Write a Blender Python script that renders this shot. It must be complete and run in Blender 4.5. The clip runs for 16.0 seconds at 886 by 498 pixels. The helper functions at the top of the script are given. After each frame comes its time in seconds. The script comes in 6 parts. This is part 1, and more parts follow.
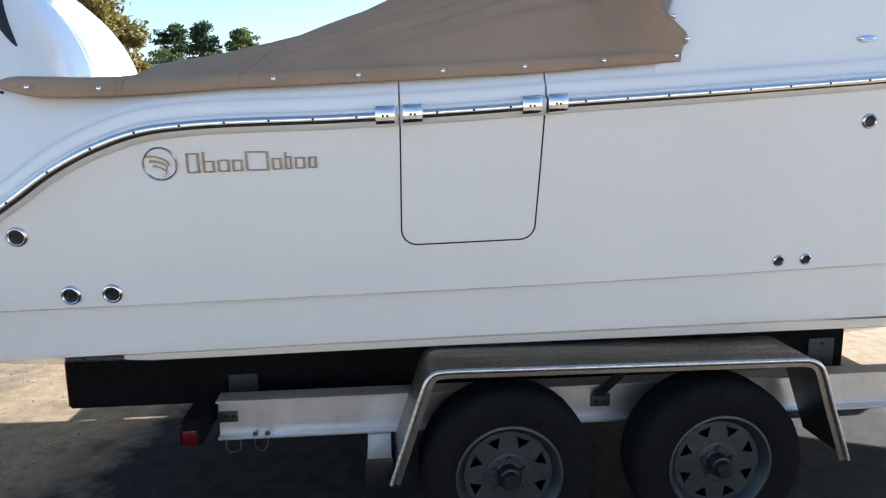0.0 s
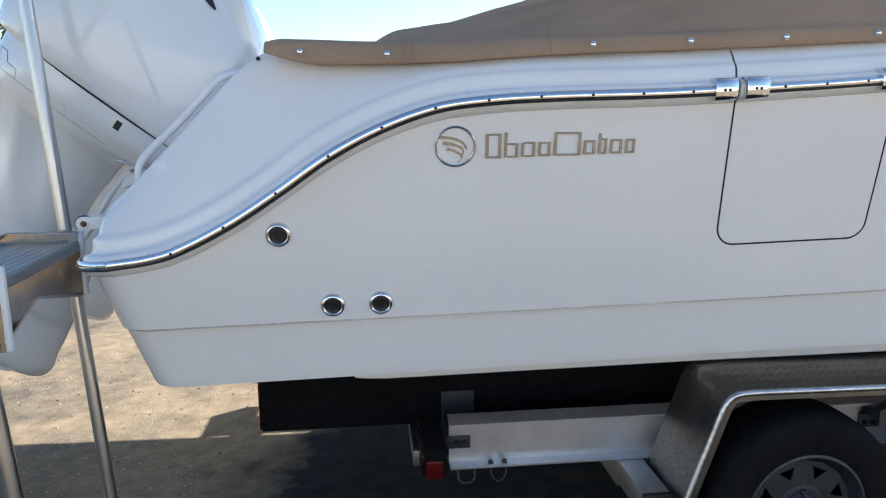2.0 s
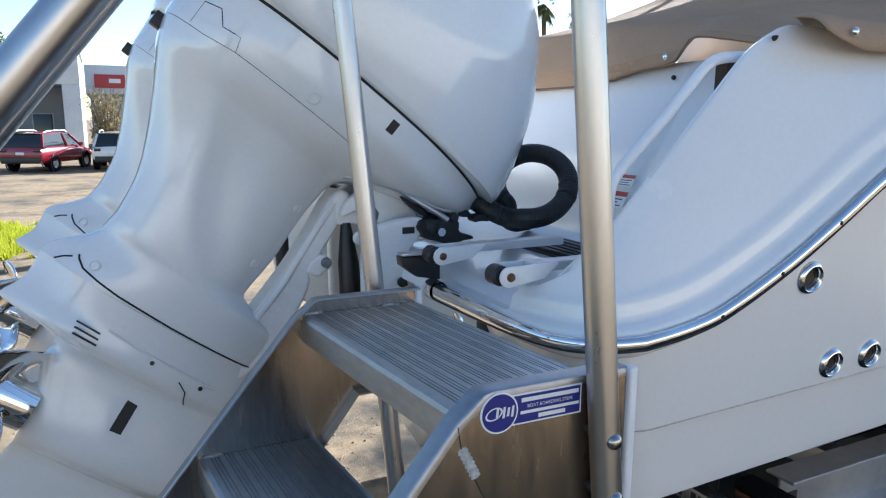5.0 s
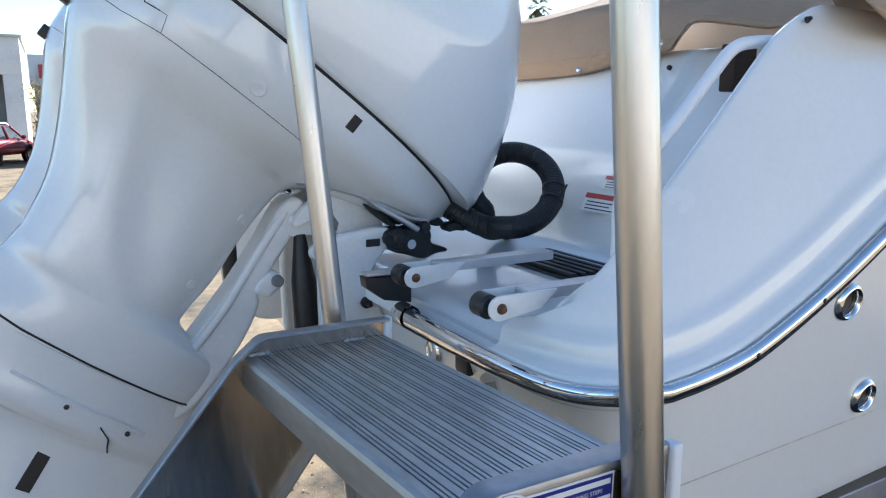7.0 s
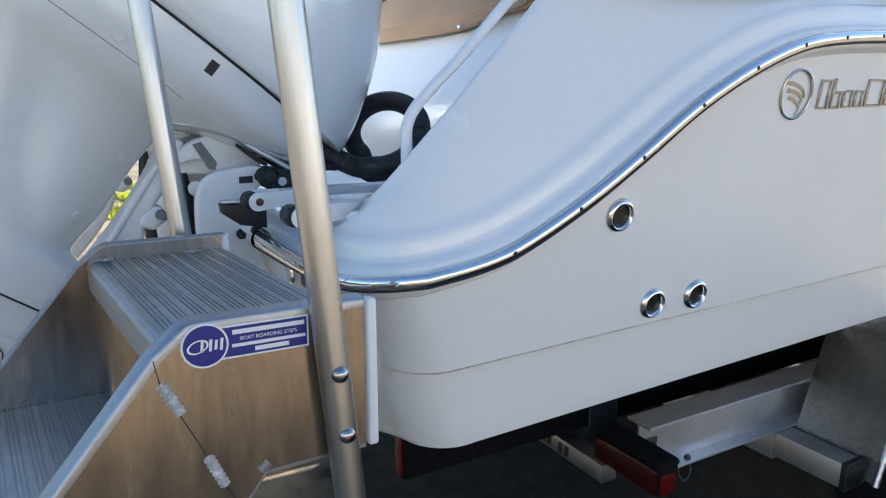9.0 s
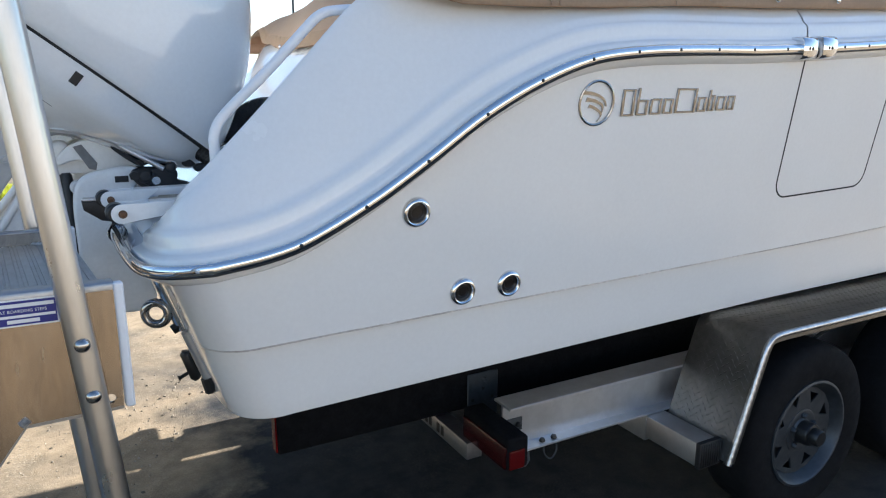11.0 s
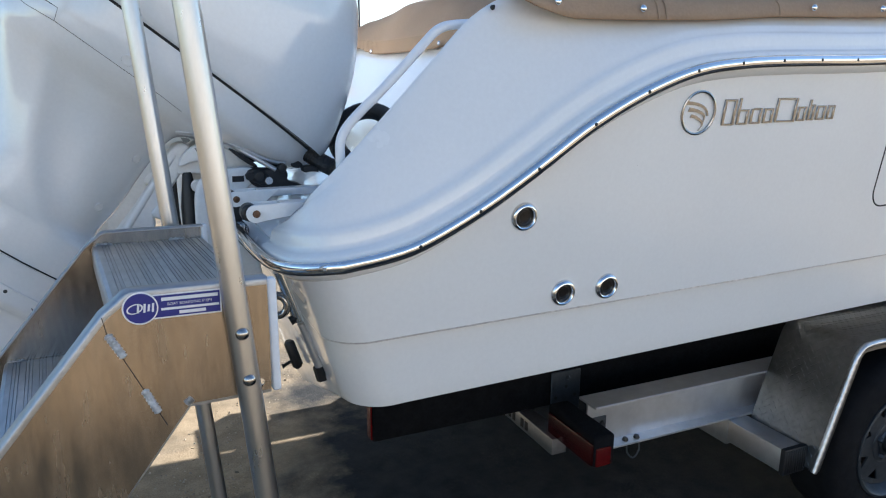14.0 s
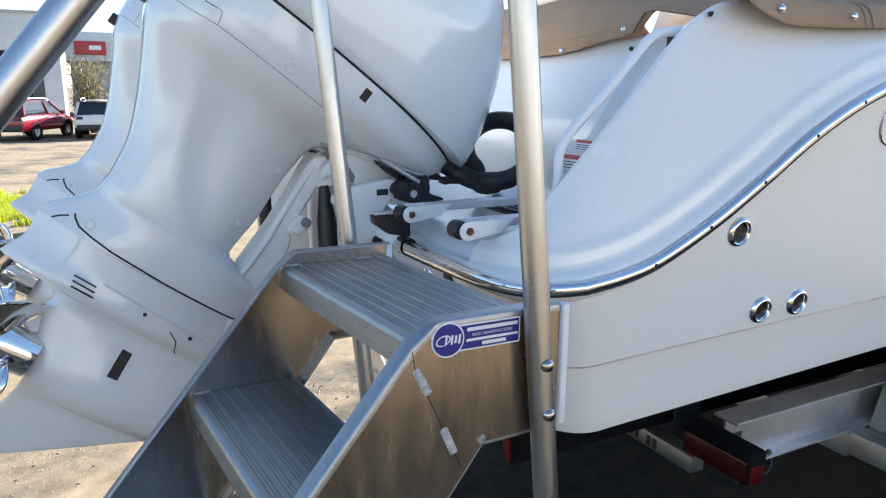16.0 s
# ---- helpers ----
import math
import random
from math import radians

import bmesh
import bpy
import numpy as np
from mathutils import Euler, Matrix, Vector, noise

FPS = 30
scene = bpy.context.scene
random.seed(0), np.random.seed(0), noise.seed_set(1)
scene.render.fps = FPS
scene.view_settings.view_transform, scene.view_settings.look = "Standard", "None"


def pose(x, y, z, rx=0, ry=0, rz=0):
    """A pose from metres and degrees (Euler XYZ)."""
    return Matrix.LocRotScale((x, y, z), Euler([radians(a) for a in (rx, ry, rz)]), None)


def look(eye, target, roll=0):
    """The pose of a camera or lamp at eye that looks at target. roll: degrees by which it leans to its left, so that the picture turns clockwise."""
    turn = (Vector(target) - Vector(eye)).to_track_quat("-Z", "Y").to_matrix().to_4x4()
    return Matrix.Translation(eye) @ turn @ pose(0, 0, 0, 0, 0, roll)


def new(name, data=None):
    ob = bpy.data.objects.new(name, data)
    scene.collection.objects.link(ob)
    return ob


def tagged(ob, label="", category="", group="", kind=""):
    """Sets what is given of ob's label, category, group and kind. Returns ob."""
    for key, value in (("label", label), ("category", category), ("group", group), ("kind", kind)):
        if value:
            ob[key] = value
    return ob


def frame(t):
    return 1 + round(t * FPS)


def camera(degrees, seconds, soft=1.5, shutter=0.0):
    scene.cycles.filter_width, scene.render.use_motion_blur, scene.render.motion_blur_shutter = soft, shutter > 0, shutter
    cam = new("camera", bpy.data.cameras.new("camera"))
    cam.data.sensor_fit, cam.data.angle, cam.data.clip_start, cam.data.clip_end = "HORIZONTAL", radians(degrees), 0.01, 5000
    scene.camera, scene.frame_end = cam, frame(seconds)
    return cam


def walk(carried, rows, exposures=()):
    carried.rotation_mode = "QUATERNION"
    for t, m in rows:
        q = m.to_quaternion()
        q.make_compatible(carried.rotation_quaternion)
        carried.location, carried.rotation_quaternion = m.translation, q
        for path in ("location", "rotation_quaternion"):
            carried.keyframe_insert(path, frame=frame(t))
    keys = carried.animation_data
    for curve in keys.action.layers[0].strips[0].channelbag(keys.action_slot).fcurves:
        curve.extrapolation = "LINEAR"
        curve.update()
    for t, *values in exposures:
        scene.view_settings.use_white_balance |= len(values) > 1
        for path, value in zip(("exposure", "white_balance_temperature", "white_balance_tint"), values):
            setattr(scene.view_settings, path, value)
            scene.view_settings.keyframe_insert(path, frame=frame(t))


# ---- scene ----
cam = camera(64.9, 16.0, 1.15)
PATH = [
    (0, (-0.022, 0.013, 1.717), (0.148, 1.975, 1.365), -0.7),
    (0.5, (-0.151, 0.058, 1.668), (0.002, 2.022, 1.319), -0.7),
    (1, (-0.315, 0.275, 1.655), (-0.154, 2.236, 1.298), -0.7),
    (1.5, (-0.618, 0.417, 1.657), (-0.432, 2.373, 1.287), -0.6),
    (2, (-1.002, 0.504, 1.677), (-0.789, 2.458, 1.307), -0.4),
    (2.5, (-1.317, 0.736, 1.686), (-1.031, 2.677, 1.295), -0.2),
    (3, (-1.691, 0.852, 1.684), (-1.324, 2.779, 1.295), -0.1),
    (3.5, (-1.993, 0.967, 1.699), (-1.397, 2.837, 1.313), 0.2),
    (4, (-2.193, 1.197, 1.698), (-1.431, 3.003, 1.302), 0.5),
    (4.5, (-2.446, 1.389, 1.675), (-1.624, 3.175, 1.308), 0.3),
    (4.7, (-2.54, 1.447, 1.672), (-1.7, 3.226, 1.309), 0.3),
    (6.8, (-2.431, 1.755, 1.691), (-1.482, 3.475, 1.313), 0.4),
    (7, (-2.443, 1.763, 1.679), (-1.482, 3.475, 1.299), 0.4),
    (7.5, (-2.501, 1.715, 1.666), (-1.534, 3.42, 1.266), 0.3),
    (8, (-2.462, 1.625, 1.652), (-1.491, 3.322, 1.231), 0.3),
    (8.5, (-2.288, 1.551, 1.65), (-1.321, 3.245, 1.211), -0.1),
    (9, (-2.24, 1.416, 1.603), (-1.279, 3.114, 1.164), 0.1),
    (9.5, (-2.23, 1.241, 1.646), (-1.277, 2.939, 1.19), 0.1),
    (10, (-2.116, 1.086, 1.647), (-1.172, 2.79, 1.192), -0.1),
    (10.2, (-2.048, 1.061, 1.637), (-1.096, 2.761, 1.182), -0.2),
    (12.3, (-1.913, 1.055, 1.641), (-1.038, 2.793, 1.18), 0.4),
    (12.5, (-1.918, 1.069, 1.637), (-1.057, 2.813, 1.172), 0.3),
    (13, (-1.931, 1.06, 1.629), (-1.098, 2.818, 1.162), 0.3),
    (13.5, (-1.954, 1.068, 1.643), (-1.146, 2.838, 1.18), 0.2),
    (14, (-2.093, 1.038, 1.671), (-1.295, 2.812, 1.207), 0.3),
    (14.5, (-2.265, 1.055, 1.682), (-1.471, 2.832, 1.22), 0.3),
    (15, (-2.331, 1.222, 1.683), (-1.519, 2.99, 1.221), 0.3),
    (15.5, (-2.39, 1.33, 1.661), (-1.552, 3.087, 1.205), 0.2),
    (16, (-2.56, 1.363, 1.674), (-1.673, 3.099, 1.228), 0.4),
]
EXPOSURES = [(0.0, 1.83, 5840, 9), (1.5, 1.82, 5860, 9), (3.0, 1.52, 5810, 9), (3.5, 1.51, 5740, 9), (4.5, 1.66, 5690, 9), (7.0, 1.9, 5750, 9), (8.0, 1.93, 5770, 9), (8.5, 1.91, 5790, 9), (10.0, 1.88, 5800, 9), (12.5, 1.83, 5840, 9), (14.0, 1.86, 5840, 9), (16.0, 2.02, 5860, 9)]
walk(cam, [(t, look(eye, target, roll)) for t, eye, target, roll in PATH],
     exposures=EXPOSURES)

# ---- light ----
SUN_TO = Vector((1.75, 1.05, 0.93)).normalized()
world = bpy.data.worlds.new("sky")
scene.world = world
world.use_nodes = True
_n = world.node_tree.nodes
_sky = _n.new("ShaderNodeTexSky")
_sky.sky_type = "NISHITA"
_sky.sun_disc = False
_sky.sun_elevation = math.asin(SUN_TO.z)
_sky.sun_rotation = math.atan2(SUN_TO.x, SUN_TO.y)
_sky.air_density, _sky.dust_density, _sky.ozone_density = 1.0, 0.35, 1.0
_n["Background"].inputs["Strength"].default_value = 0.067
world.node_tree.links.new(_sky.outputs["Color"], _n["Background"].inputs["Color"])
sun = new("sun", bpy.data.lights.new("sun", "SUN"))
sun.data.energy, sun.data.angle, sun.data.color = 5.0, radians(0.55), (1.0, 0.95, 0.87)
sun.matrix_world = look((0, 0, 30), Vector((0, 0, 30)) - SUN_TO)


# ---- materials ----
def material(name, colour, rough=0.5, metal=0.0, vary=0.08, scale=6.0, fine=90.0, bump=0.0, bump_scale=300.0,
             coat=0.0, other=None, other_scale=3.0, other_amount=0.0, stretch=(1, 1, 1), spec=None, piece=0.0, rough_vary=0.1, specks=0.0):
    m = bpy.data.materials.new(name)
    m.use_nodes = True
    nt = m.node_tree
    nodes, links = nt.nodes, nt.links
    b = nodes["Principled BSDF"]
    b.inputs["Roughness"].default_value = rough
    b.inputs["Metallic"].default_value = metal
    if coat:
        b.inputs["Coat Weight"].default_value = coat
        b.inputs["Coat Roughness"].default_value = 0.035
    if spec is not None:
        b.inputs["Specular IOR Level"].default_value = spec
    tc = nodes.new("ShaderNodeTexCoord")
    mp = nodes.new("ShaderNodeMapping")
    mp.inputs["Scale"].default_value = stretch
    links.new(tc.outputs["Object"], mp.inputs["Vector"])

    def tex(sc, detail=4.0, r=0.55):
        t = nodes.new("ShaderNodeTexNoise")
        t.inputs["Scale"].default_value = sc
        t.inputs["Detail"].default_value = detail
        t.inputs["Roughness"].default_value = r
        links.new(mp.outputs["Vector"], t.inputs["Vector"])
        return t.outputs["Fac"]

    def mult(src, colour_in, lo, hi):
        r = nodes.new("ShaderNodeMapRange")
        r.inputs["From Min"].default_value, r.inputs["From Max"].default_value = 0.3, 0.7
        r.inputs["To Min"].default_value, r.inputs["To Max"].default_value = lo, hi
        links.new(src, r.inputs["Value"])
        x = nodes.new("ShaderNodeMix")
        x.data_type, x.blend_type = "RGBA", "MULTIPLY"
        x.inputs["Factor"].default_value = 1.0
        c = nodes.new("ShaderNodeCombineColor")
        for i in range(3):
            links.new(r.outputs["Result"], c.inputs[i])
        links.new(colour_in, x.inputs["A"])
        links.new(c.outputs["Color"], x.inputs["B"])
        return x.outputs["Result"]

    rgb = nodes.new("ShaderNodeRGB")
    rgb.outputs[0].default_value = (*colour, 1)
    out = rgb.outputs[0]
    if other:
        n = tex(other_scale, 6.0, 0.62)
        r = nodes.new("ShaderNodeMapRange")
        r.inputs["From Min"].default_value, r.inputs["From Max"].default_value = 0.42, 0.62
        r.inputs["To Max"].default_value = other_amount
        links.new(n, r.inputs["Value"])
        x = nodes.new("ShaderNodeMix")
        x.data_type = "RGBA"
        links.new(r.outputs["Result"], x.inputs["Factor"])
        links.new(out, x.inputs["A"])
        x.inputs["B"].default_value = (*other, 1)
        out = x.outputs["Result"]
    if vary:
        out = mult(tex(scale), out, 1 - vary, 1 + vary * 0.6)
        out = mult(tex(fine, 3.0), out, 1 - vary * 0.7, 1 + vary * 0.5)
    if specks:
        vo = nodes.new("ShaderNodeTexVoronoi")
        vo.inputs["Scale"].default_value = specks
        links.new(tc.outputs["Object"], vo.inputs["Vector"])
        sz = nodes.new("ShaderNodeMath")
        sz.operation = "MULTIPLY"
        sep = nodes.new("ShaderNodeSeparateColor")
        links.new(vo.outputs["Color"], sep.inputs["Color"])
        links.new(sep.outputs[0], sz.inputs[0])
        sz.inputs[1].default_value = 0.022
        lt = nodes.new("ShaderNodeMath")
        lt.operation = "LESS_THAN"
        links.new(vo.outputs["Distance"], lt.inputs[0])
        links.new(sz.outputs[0], lt.inputs[1])
        dim = nodes.new("ShaderNodeMath")
        dim.operation = "MULTIPLY"
        links.new(lt.outputs[0], dim.inputs[0])
        links.new(sep.outputs[1], dim.inputs[1])
        x = nodes.new("ShaderNodeMix")
        x.data_type = "RGBA"
        links.new(dim.outputs[0], x.inputs["Factor"])
        links.new(out, x.inputs["A"])
        x.inputs["B"].default_value = (0.10, 0.085, 0.065, 1)
        out = x.outputs["Result"]
    if piece:
        oi = nodes.new("ShaderNodeObjectInfo")
        r = nodes.new("ShaderNodeMapRange")
        r.inputs["To Min"].default_value, r.inputs["To Max"].default_value = 0.35, 0.65
        links.new(oi.outputs["Random"], r.inputs["Value"])
        out = mult(r.outputs["Result"], out, 1 - piece, 1 + piece)
    links.new(out, b.inputs["Base Color"])
    if rough_vary:
        r = nodes.new("ShaderNodeMapRange")
        r.inputs["From Min"].default_value, r.inputs["From Max"].default_value = 0.3, 0.7
        r.inputs["To Min"].default_value = max(0.0, rough * (1 - rough_vary))
        r.inputs["To Max"].default_value = min(1.0, rough * (1 + rough_vary))
        links.new(tex(scale * 2.3), r.inputs["Value"])
        links.new(r.outputs["Result"], b.inputs["Roughness"])
    if bump:
        bn = nodes.new("ShaderNodeBump")
        bn.inputs["Strength"].default_value = bump
        bn.inputs["Distance"].default_value = 0.01
        links.new(tex(bump_scale, 5.0), bn.inputs["Height"])
        links.new(bn.outputs["Normal"], b.inputs["Normal"])
    return m


GEL = material("gelcoat", (0.80, 0.80, 0.79), 0.16, vary=0.025, specks=4.0, scale=2.0, coat=0.3, bump=0.012, bump_scale=5.0)
GEL_DECK = material("deck_gelcoat", (0.80, 0.80, 0.79), 0.25, vary=0.03, specks=6.0, scale=2.0, coat=0.8)
ENGINE_PAINT = material("pearl_engine_paint", (0.79, 0.80, 0.80), 0.17, vary=0.03, specks=7.0, scale=3.0, coat=1.0, bump=0.01, bump_scale=4.0)
CAST = material("painted_casting", (0.83, 0.83, 0.82), 0.34, vary=0.05, scale=8.0, other=(0.50, 0.49, 0.47), other_scale=9.0, other_amount=0.15, bump=0.04)
CHROME = material("polished_stainless", (0.80, 0.80, 0.80), 0.06, 1.0, vary=0.04, scale=30.0, rough_vary=0.4)
ALU = material("mill_aluminium", (0.40, 0.405, 0.415), 0.40, 1.0, vary=0.12, scale=4.0, fine=60.0, bump=0.03, bump_scale=60, other=(0.28, 0.28, 0.285), other_scale=5.0, other_amount=0.5)
ALU_TUBE = material("brushed_tube", (0.58, 0.57, 0.555), 0.30, 1.0, vary=0.05, scale=3.0, fine=30.0, stretch=(6, 6, 1.5))
ALU_PLATE = material("scuffed_plate", (0.44, 0.375, 0.305), 0.22, 1.0, vary=0.14, scale=5.0, fine=40.0, other=(0.37, 0.325, 0.28), other_scale=4.0, other_amount=0.4, stretch=(3, 1, 0.6), bump=0.02, bump_scale=30, rough_vary=0.35)
ALU_TREAD = material("ribbed_tread", (0.42, 0.460, 0.50), 0.42, 1.0, vary=0.14, scale=7.0, fine=90.0, stretch=(1, 0.3, 1))
ALU_FRAME = material("trailer_aluminium", (0.70, 0.705, 0.72), 0.46, 1.0, vary=0.08, scale=3.0, fine=30.0, other=(0.50, 0.50, 0.505), other_scale=4.0, other_amount=0.3, bump=0.02, bump_scale=80)
ALU_DIAMOND = material("diamond_plate", (0.25, 0.242, 0.232), 0.38, 1.0, vary=0.18, scale=6.0, fine=40.0, other=(0.25, 0.235, 0.21), other_scale=4.0, other_amount=0.5)
ALU_LIP = material("worn_bright_edge", (0.66, 0.66, 0.67), 0.34, 1.0, vary=0.2, scale=30.0, fine=80.0)
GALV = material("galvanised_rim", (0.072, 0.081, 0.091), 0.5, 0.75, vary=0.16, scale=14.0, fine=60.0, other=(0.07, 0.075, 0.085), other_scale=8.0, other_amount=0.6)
RUBBER = material("tyre_rubber", (0.009, 0.009, 0.010), 0.85, vary=0.25, scale=12.0, bump=0.1, bump_scale=200, spec=0.12)
CARPET = material("black_bunk_carpet", (0.008, 0.008, 0.009), 0.97, vary=0.3, scale=30.0, bump=0.4, bump_scale=500, spec=0.1)
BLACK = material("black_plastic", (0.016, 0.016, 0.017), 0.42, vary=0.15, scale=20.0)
HOSE = material("black_hose", (0.014, 0.014, 0.015), 0.55, vary=0.2, scale=40.0)
BORE = material("dark_brown_bore", (0.012, 0.010, 0.009), 0.3, vary=0.3, scale=60.0)
SHADED_CAST = material("grey_casting_and_shade", (0.20, 0.20, 0.205), 0.5, vary=0.15, scale=20.0)
# chrome with a darkened colour that stands in for dark reflections
BADGE = material("dark_reflection_chrome", (0.40, 0.39, 0.38), 0.16, 1.0, vary=0.1, scale=30.0)
CREASE = material("shaded_crease", (0.62, 0.59, 0.575), 0.5, vary=0.3, scale=5.0)
GAP = material("shadow_gap_gasket", (0.02, 0.02, 0.02), 0.8, vary=0.1)
CANVAS = material("tan_canvas", (0.47, 0.340, 0.232), 0.85, vary=0.12, scale=3.0, fine=140.0, bump=0.25, bump_scale=700, spec=0.25)
SIDE_LENS = material("bright_red_lens", (0.09, 0.004, 0.004), 0.2, vary=0.15, scale=30.0)
RED_LENS = material("red_lens", (0.035, 0.002, 0.002), 0.2, vary=0.15, scale=30.0)
BLUE = material("blue_vinyl", (0.016, 0.022, 0.20), 0.35, vary=0.05)
WHITE_VINYL = material("white_vinyl", (0.78, 0.78, 0.78), 0.4, vary=0.03)
WHITE_POLY = material("white_poly", (0.78, 0.80, 0.83), 0.4, vary=0.04)
RED_VINYL = material("red_vinyl", (0.42, 0.03, 0.03), 0.4, vary=0.05)
RUST = material("rusty_steel", (0.16, 0.085, 0.045), 0.6, 0.6, vary=0.3, scale=90.0)
WELD = material("weld_bead", (0.62, 0.62, 0.62), 0.38, 0.8, vary=0.3, scale=120.0, bump=0.5, bump_scale=350)
DARK_STEEL = material("dark_steel", (0.05, 0.05, 0.05), 0.4, 0.8, vary=0.2, scale=20.0)


def translucent(m, colour, amount):
    nt = m.node_tree
    b = nt.nodes["Principled BSDF"]
    t = nt.nodes.new("ShaderNodeBsdfTranslucent")
    t.inputs["Color"].default_value = (*colour, 1)
    mix = nt.nodes.new("ShaderNodeMixShader")
    mix.inputs["Fac"].default_value = amount
    nt.links.new(b.outputs[0], mix.inputs[1])
    nt.links.new(t.outputs[0], mix.inputs[2])
    nt.links.new(mix.outputs[0], nt.nodes["Material Output"].inputs["Surface"])
    return m


translucent(CANVAS, (0.50, 0.25, 0.10), 0.22)
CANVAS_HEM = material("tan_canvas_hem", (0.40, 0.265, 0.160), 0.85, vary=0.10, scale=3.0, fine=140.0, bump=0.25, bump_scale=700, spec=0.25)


# ---- mesh helpers ----
LOCAL = set()


def thing(name, m, label, category, group="", kind="", local=False):
    ob = new(name)
    ob.matrix_basis = m
    ob.empty_display_size = 0.2
    if local:
        LOCAL.add(ob)
    return tagged(ob, label, category, group, kind)


def mesh_of(bm, mat, smooth=40, name="mesh"):
    bmesh.ops.recalc_face_normals(bm, faces=bm.faces)
    me = bpy.data.meshes.new(name)
    bm.to_mesh(me)
    bm.free()
    for m in mat if isinstance(mat, (list, tuple)) else [mat]:
        me.materials.append(m)
    if smooth:
        me.shade_smooth()
        me.set_sharp_from_angle(angle=radians(smooth))
    return me


def part(name, bm, mat, parent, label="", smooth=40):
    me = bm if isinstance(bm, bpy.types.Mesh) else mesh_of(bm, mat, smooth, name)
    ob = new(name, me)
    ob.parent = parent
    if parent.type == "EMPTY" and parent not in LOCAL:
        ob.matrix_parent_inverse = parent.matrix_basis.inverted()
    if label:
        tagged(ob, label)
    return ob


def solo(name, bm, mat, label, category, group="", kind="", smooth=40):
    return tagged(new(name, mesh_of(bm, mat, smooth, name)), label, category, group, kind)


def box(lo, hi, bevel=0.0, bm=None, m=None, seg=2):
    own = bmesh.new()
    bmesh.ops.create_cube(own, size=1.0)
    lo, hi = Vector(lo), Vector(hi)
    d = hi - lo
    for v in own.verts:
        v.co = Vector((v.co.x * d.x, v.co.y * d.y, v.co.z * d.z)) + (lo + hi) / 2
    if bevel:
        bmesh.ops.bevel(own, geom=own.edges[:], offset=bevel, segments=seg, affect="EDGES", profile=0.6)
    if m is not None:
        own.transform(m)
    return join(bm, own)


def join(bm, own):
    if bm is None:
        return own
    me = bpy.data.meshes.new("tmp")
    own.to_mesh(me)
    own.free()
    bm.from_mesh(me)
    bpy.data.meshes.remove(me)
    return bm


def grid(rows, bm=None, close=False, cap=False):
    bm = bm or bmesh.new()
    vs = [[bm.verts.new(p) for p in r] for r in rows]
    n = len(vs[0])
    for a, b in zip(vs, vs[1:]):
        for i in range(n if close else n - 1):
            j = (i + 1) % n
            try:
                bm.faces.new((a[i], a[j], b[j], b[i]))
            except ValueError:
                pass
    if cap:
        for r in (vs[0], vs[-1]):
            try:
                bm.faces.new(r)
            except ValueError:
                pass
    return bm


def smoothed(path, times=2):
    """Chaikin corner cutting, ends kept."""
    pts = [Vector(p) for p in path]
    for _ in range(times):
        q = [pts[0]]
        for a, b in zip(pts, pts[1:]):
            q += [a.lerp(b, 0.25), a.lerp(b, 0.75)]
        pts = q + [pts[-1]]
    return pts


def tube(path, r, n=12, bm=None, cap=True, squash=None):
    pts = [Vector(p) for p in path]
    rows, side = [], None
    for i, p in enumerate(pts):
        d = (pts[min(i + 1, len(pts) - 1)] - pts[max(i - 1, 0)]).normalized()
        if side is None:
            side = d.orthogonal().normalized()
        side = (side - d * side.dot(d)).normalized()
        up = d.cross(side)
        rr = r[i] if isinstance(r, (list, tuple)) else r
        rows.append([p + rr * (math.cos(2 * math.pi * k / n) * side + math.sin(2 * math.pi * k / n) * up) for k in range(n)])
    return grid(rows, bm, close=True, cap=cap)


def turned(profile, m=None, n=24, bm=None):
    """A solid turned round the z axis from (radius, height) pairs."""
    own = bmesh.new()
    rows = [[Vector((max(r, 1e-4) * math.cos(2 * math.pi * k / n), max(r, 1e-4) * math.sin(2 * math.pi * k / n), z)) for k in range(n)] for r, z in profile]
    grid(rows, own, close=True)
    bmesh.ops.remove_doubles(own, verts=own.verts, dist=3e-4)
    if m is not None:
        own.transform(m)
    return join(bm, own)


def prism(poly, depth, m=None, bevel=0.0, bm=None, seg=2):
    """A polygon in the plane of x and y, drawn out along z."""
    own = bmesh.new()
    f = own.faces.new([own.verts.new((x, y, 0)) for x, y in poly])
    ext = bmesh.ops.extrude_face_region(own, geom=[f])
    for v in ext["geom"]:
        if isinstance(v, bmesh.types.BMVert):
            v.co.z += depth
    if bevel:
        es = [e for e in own.edges if abs(e.verts[0].co.z - e.verts[1].co.z) < 1e-6]
        bmesh.ops.bevel(own, geom=es, offset=bevel, segments=seg, affect="EDGES", profile=0.6)
    if m is not None:
        own.transform(m)
    return join(bm, own)


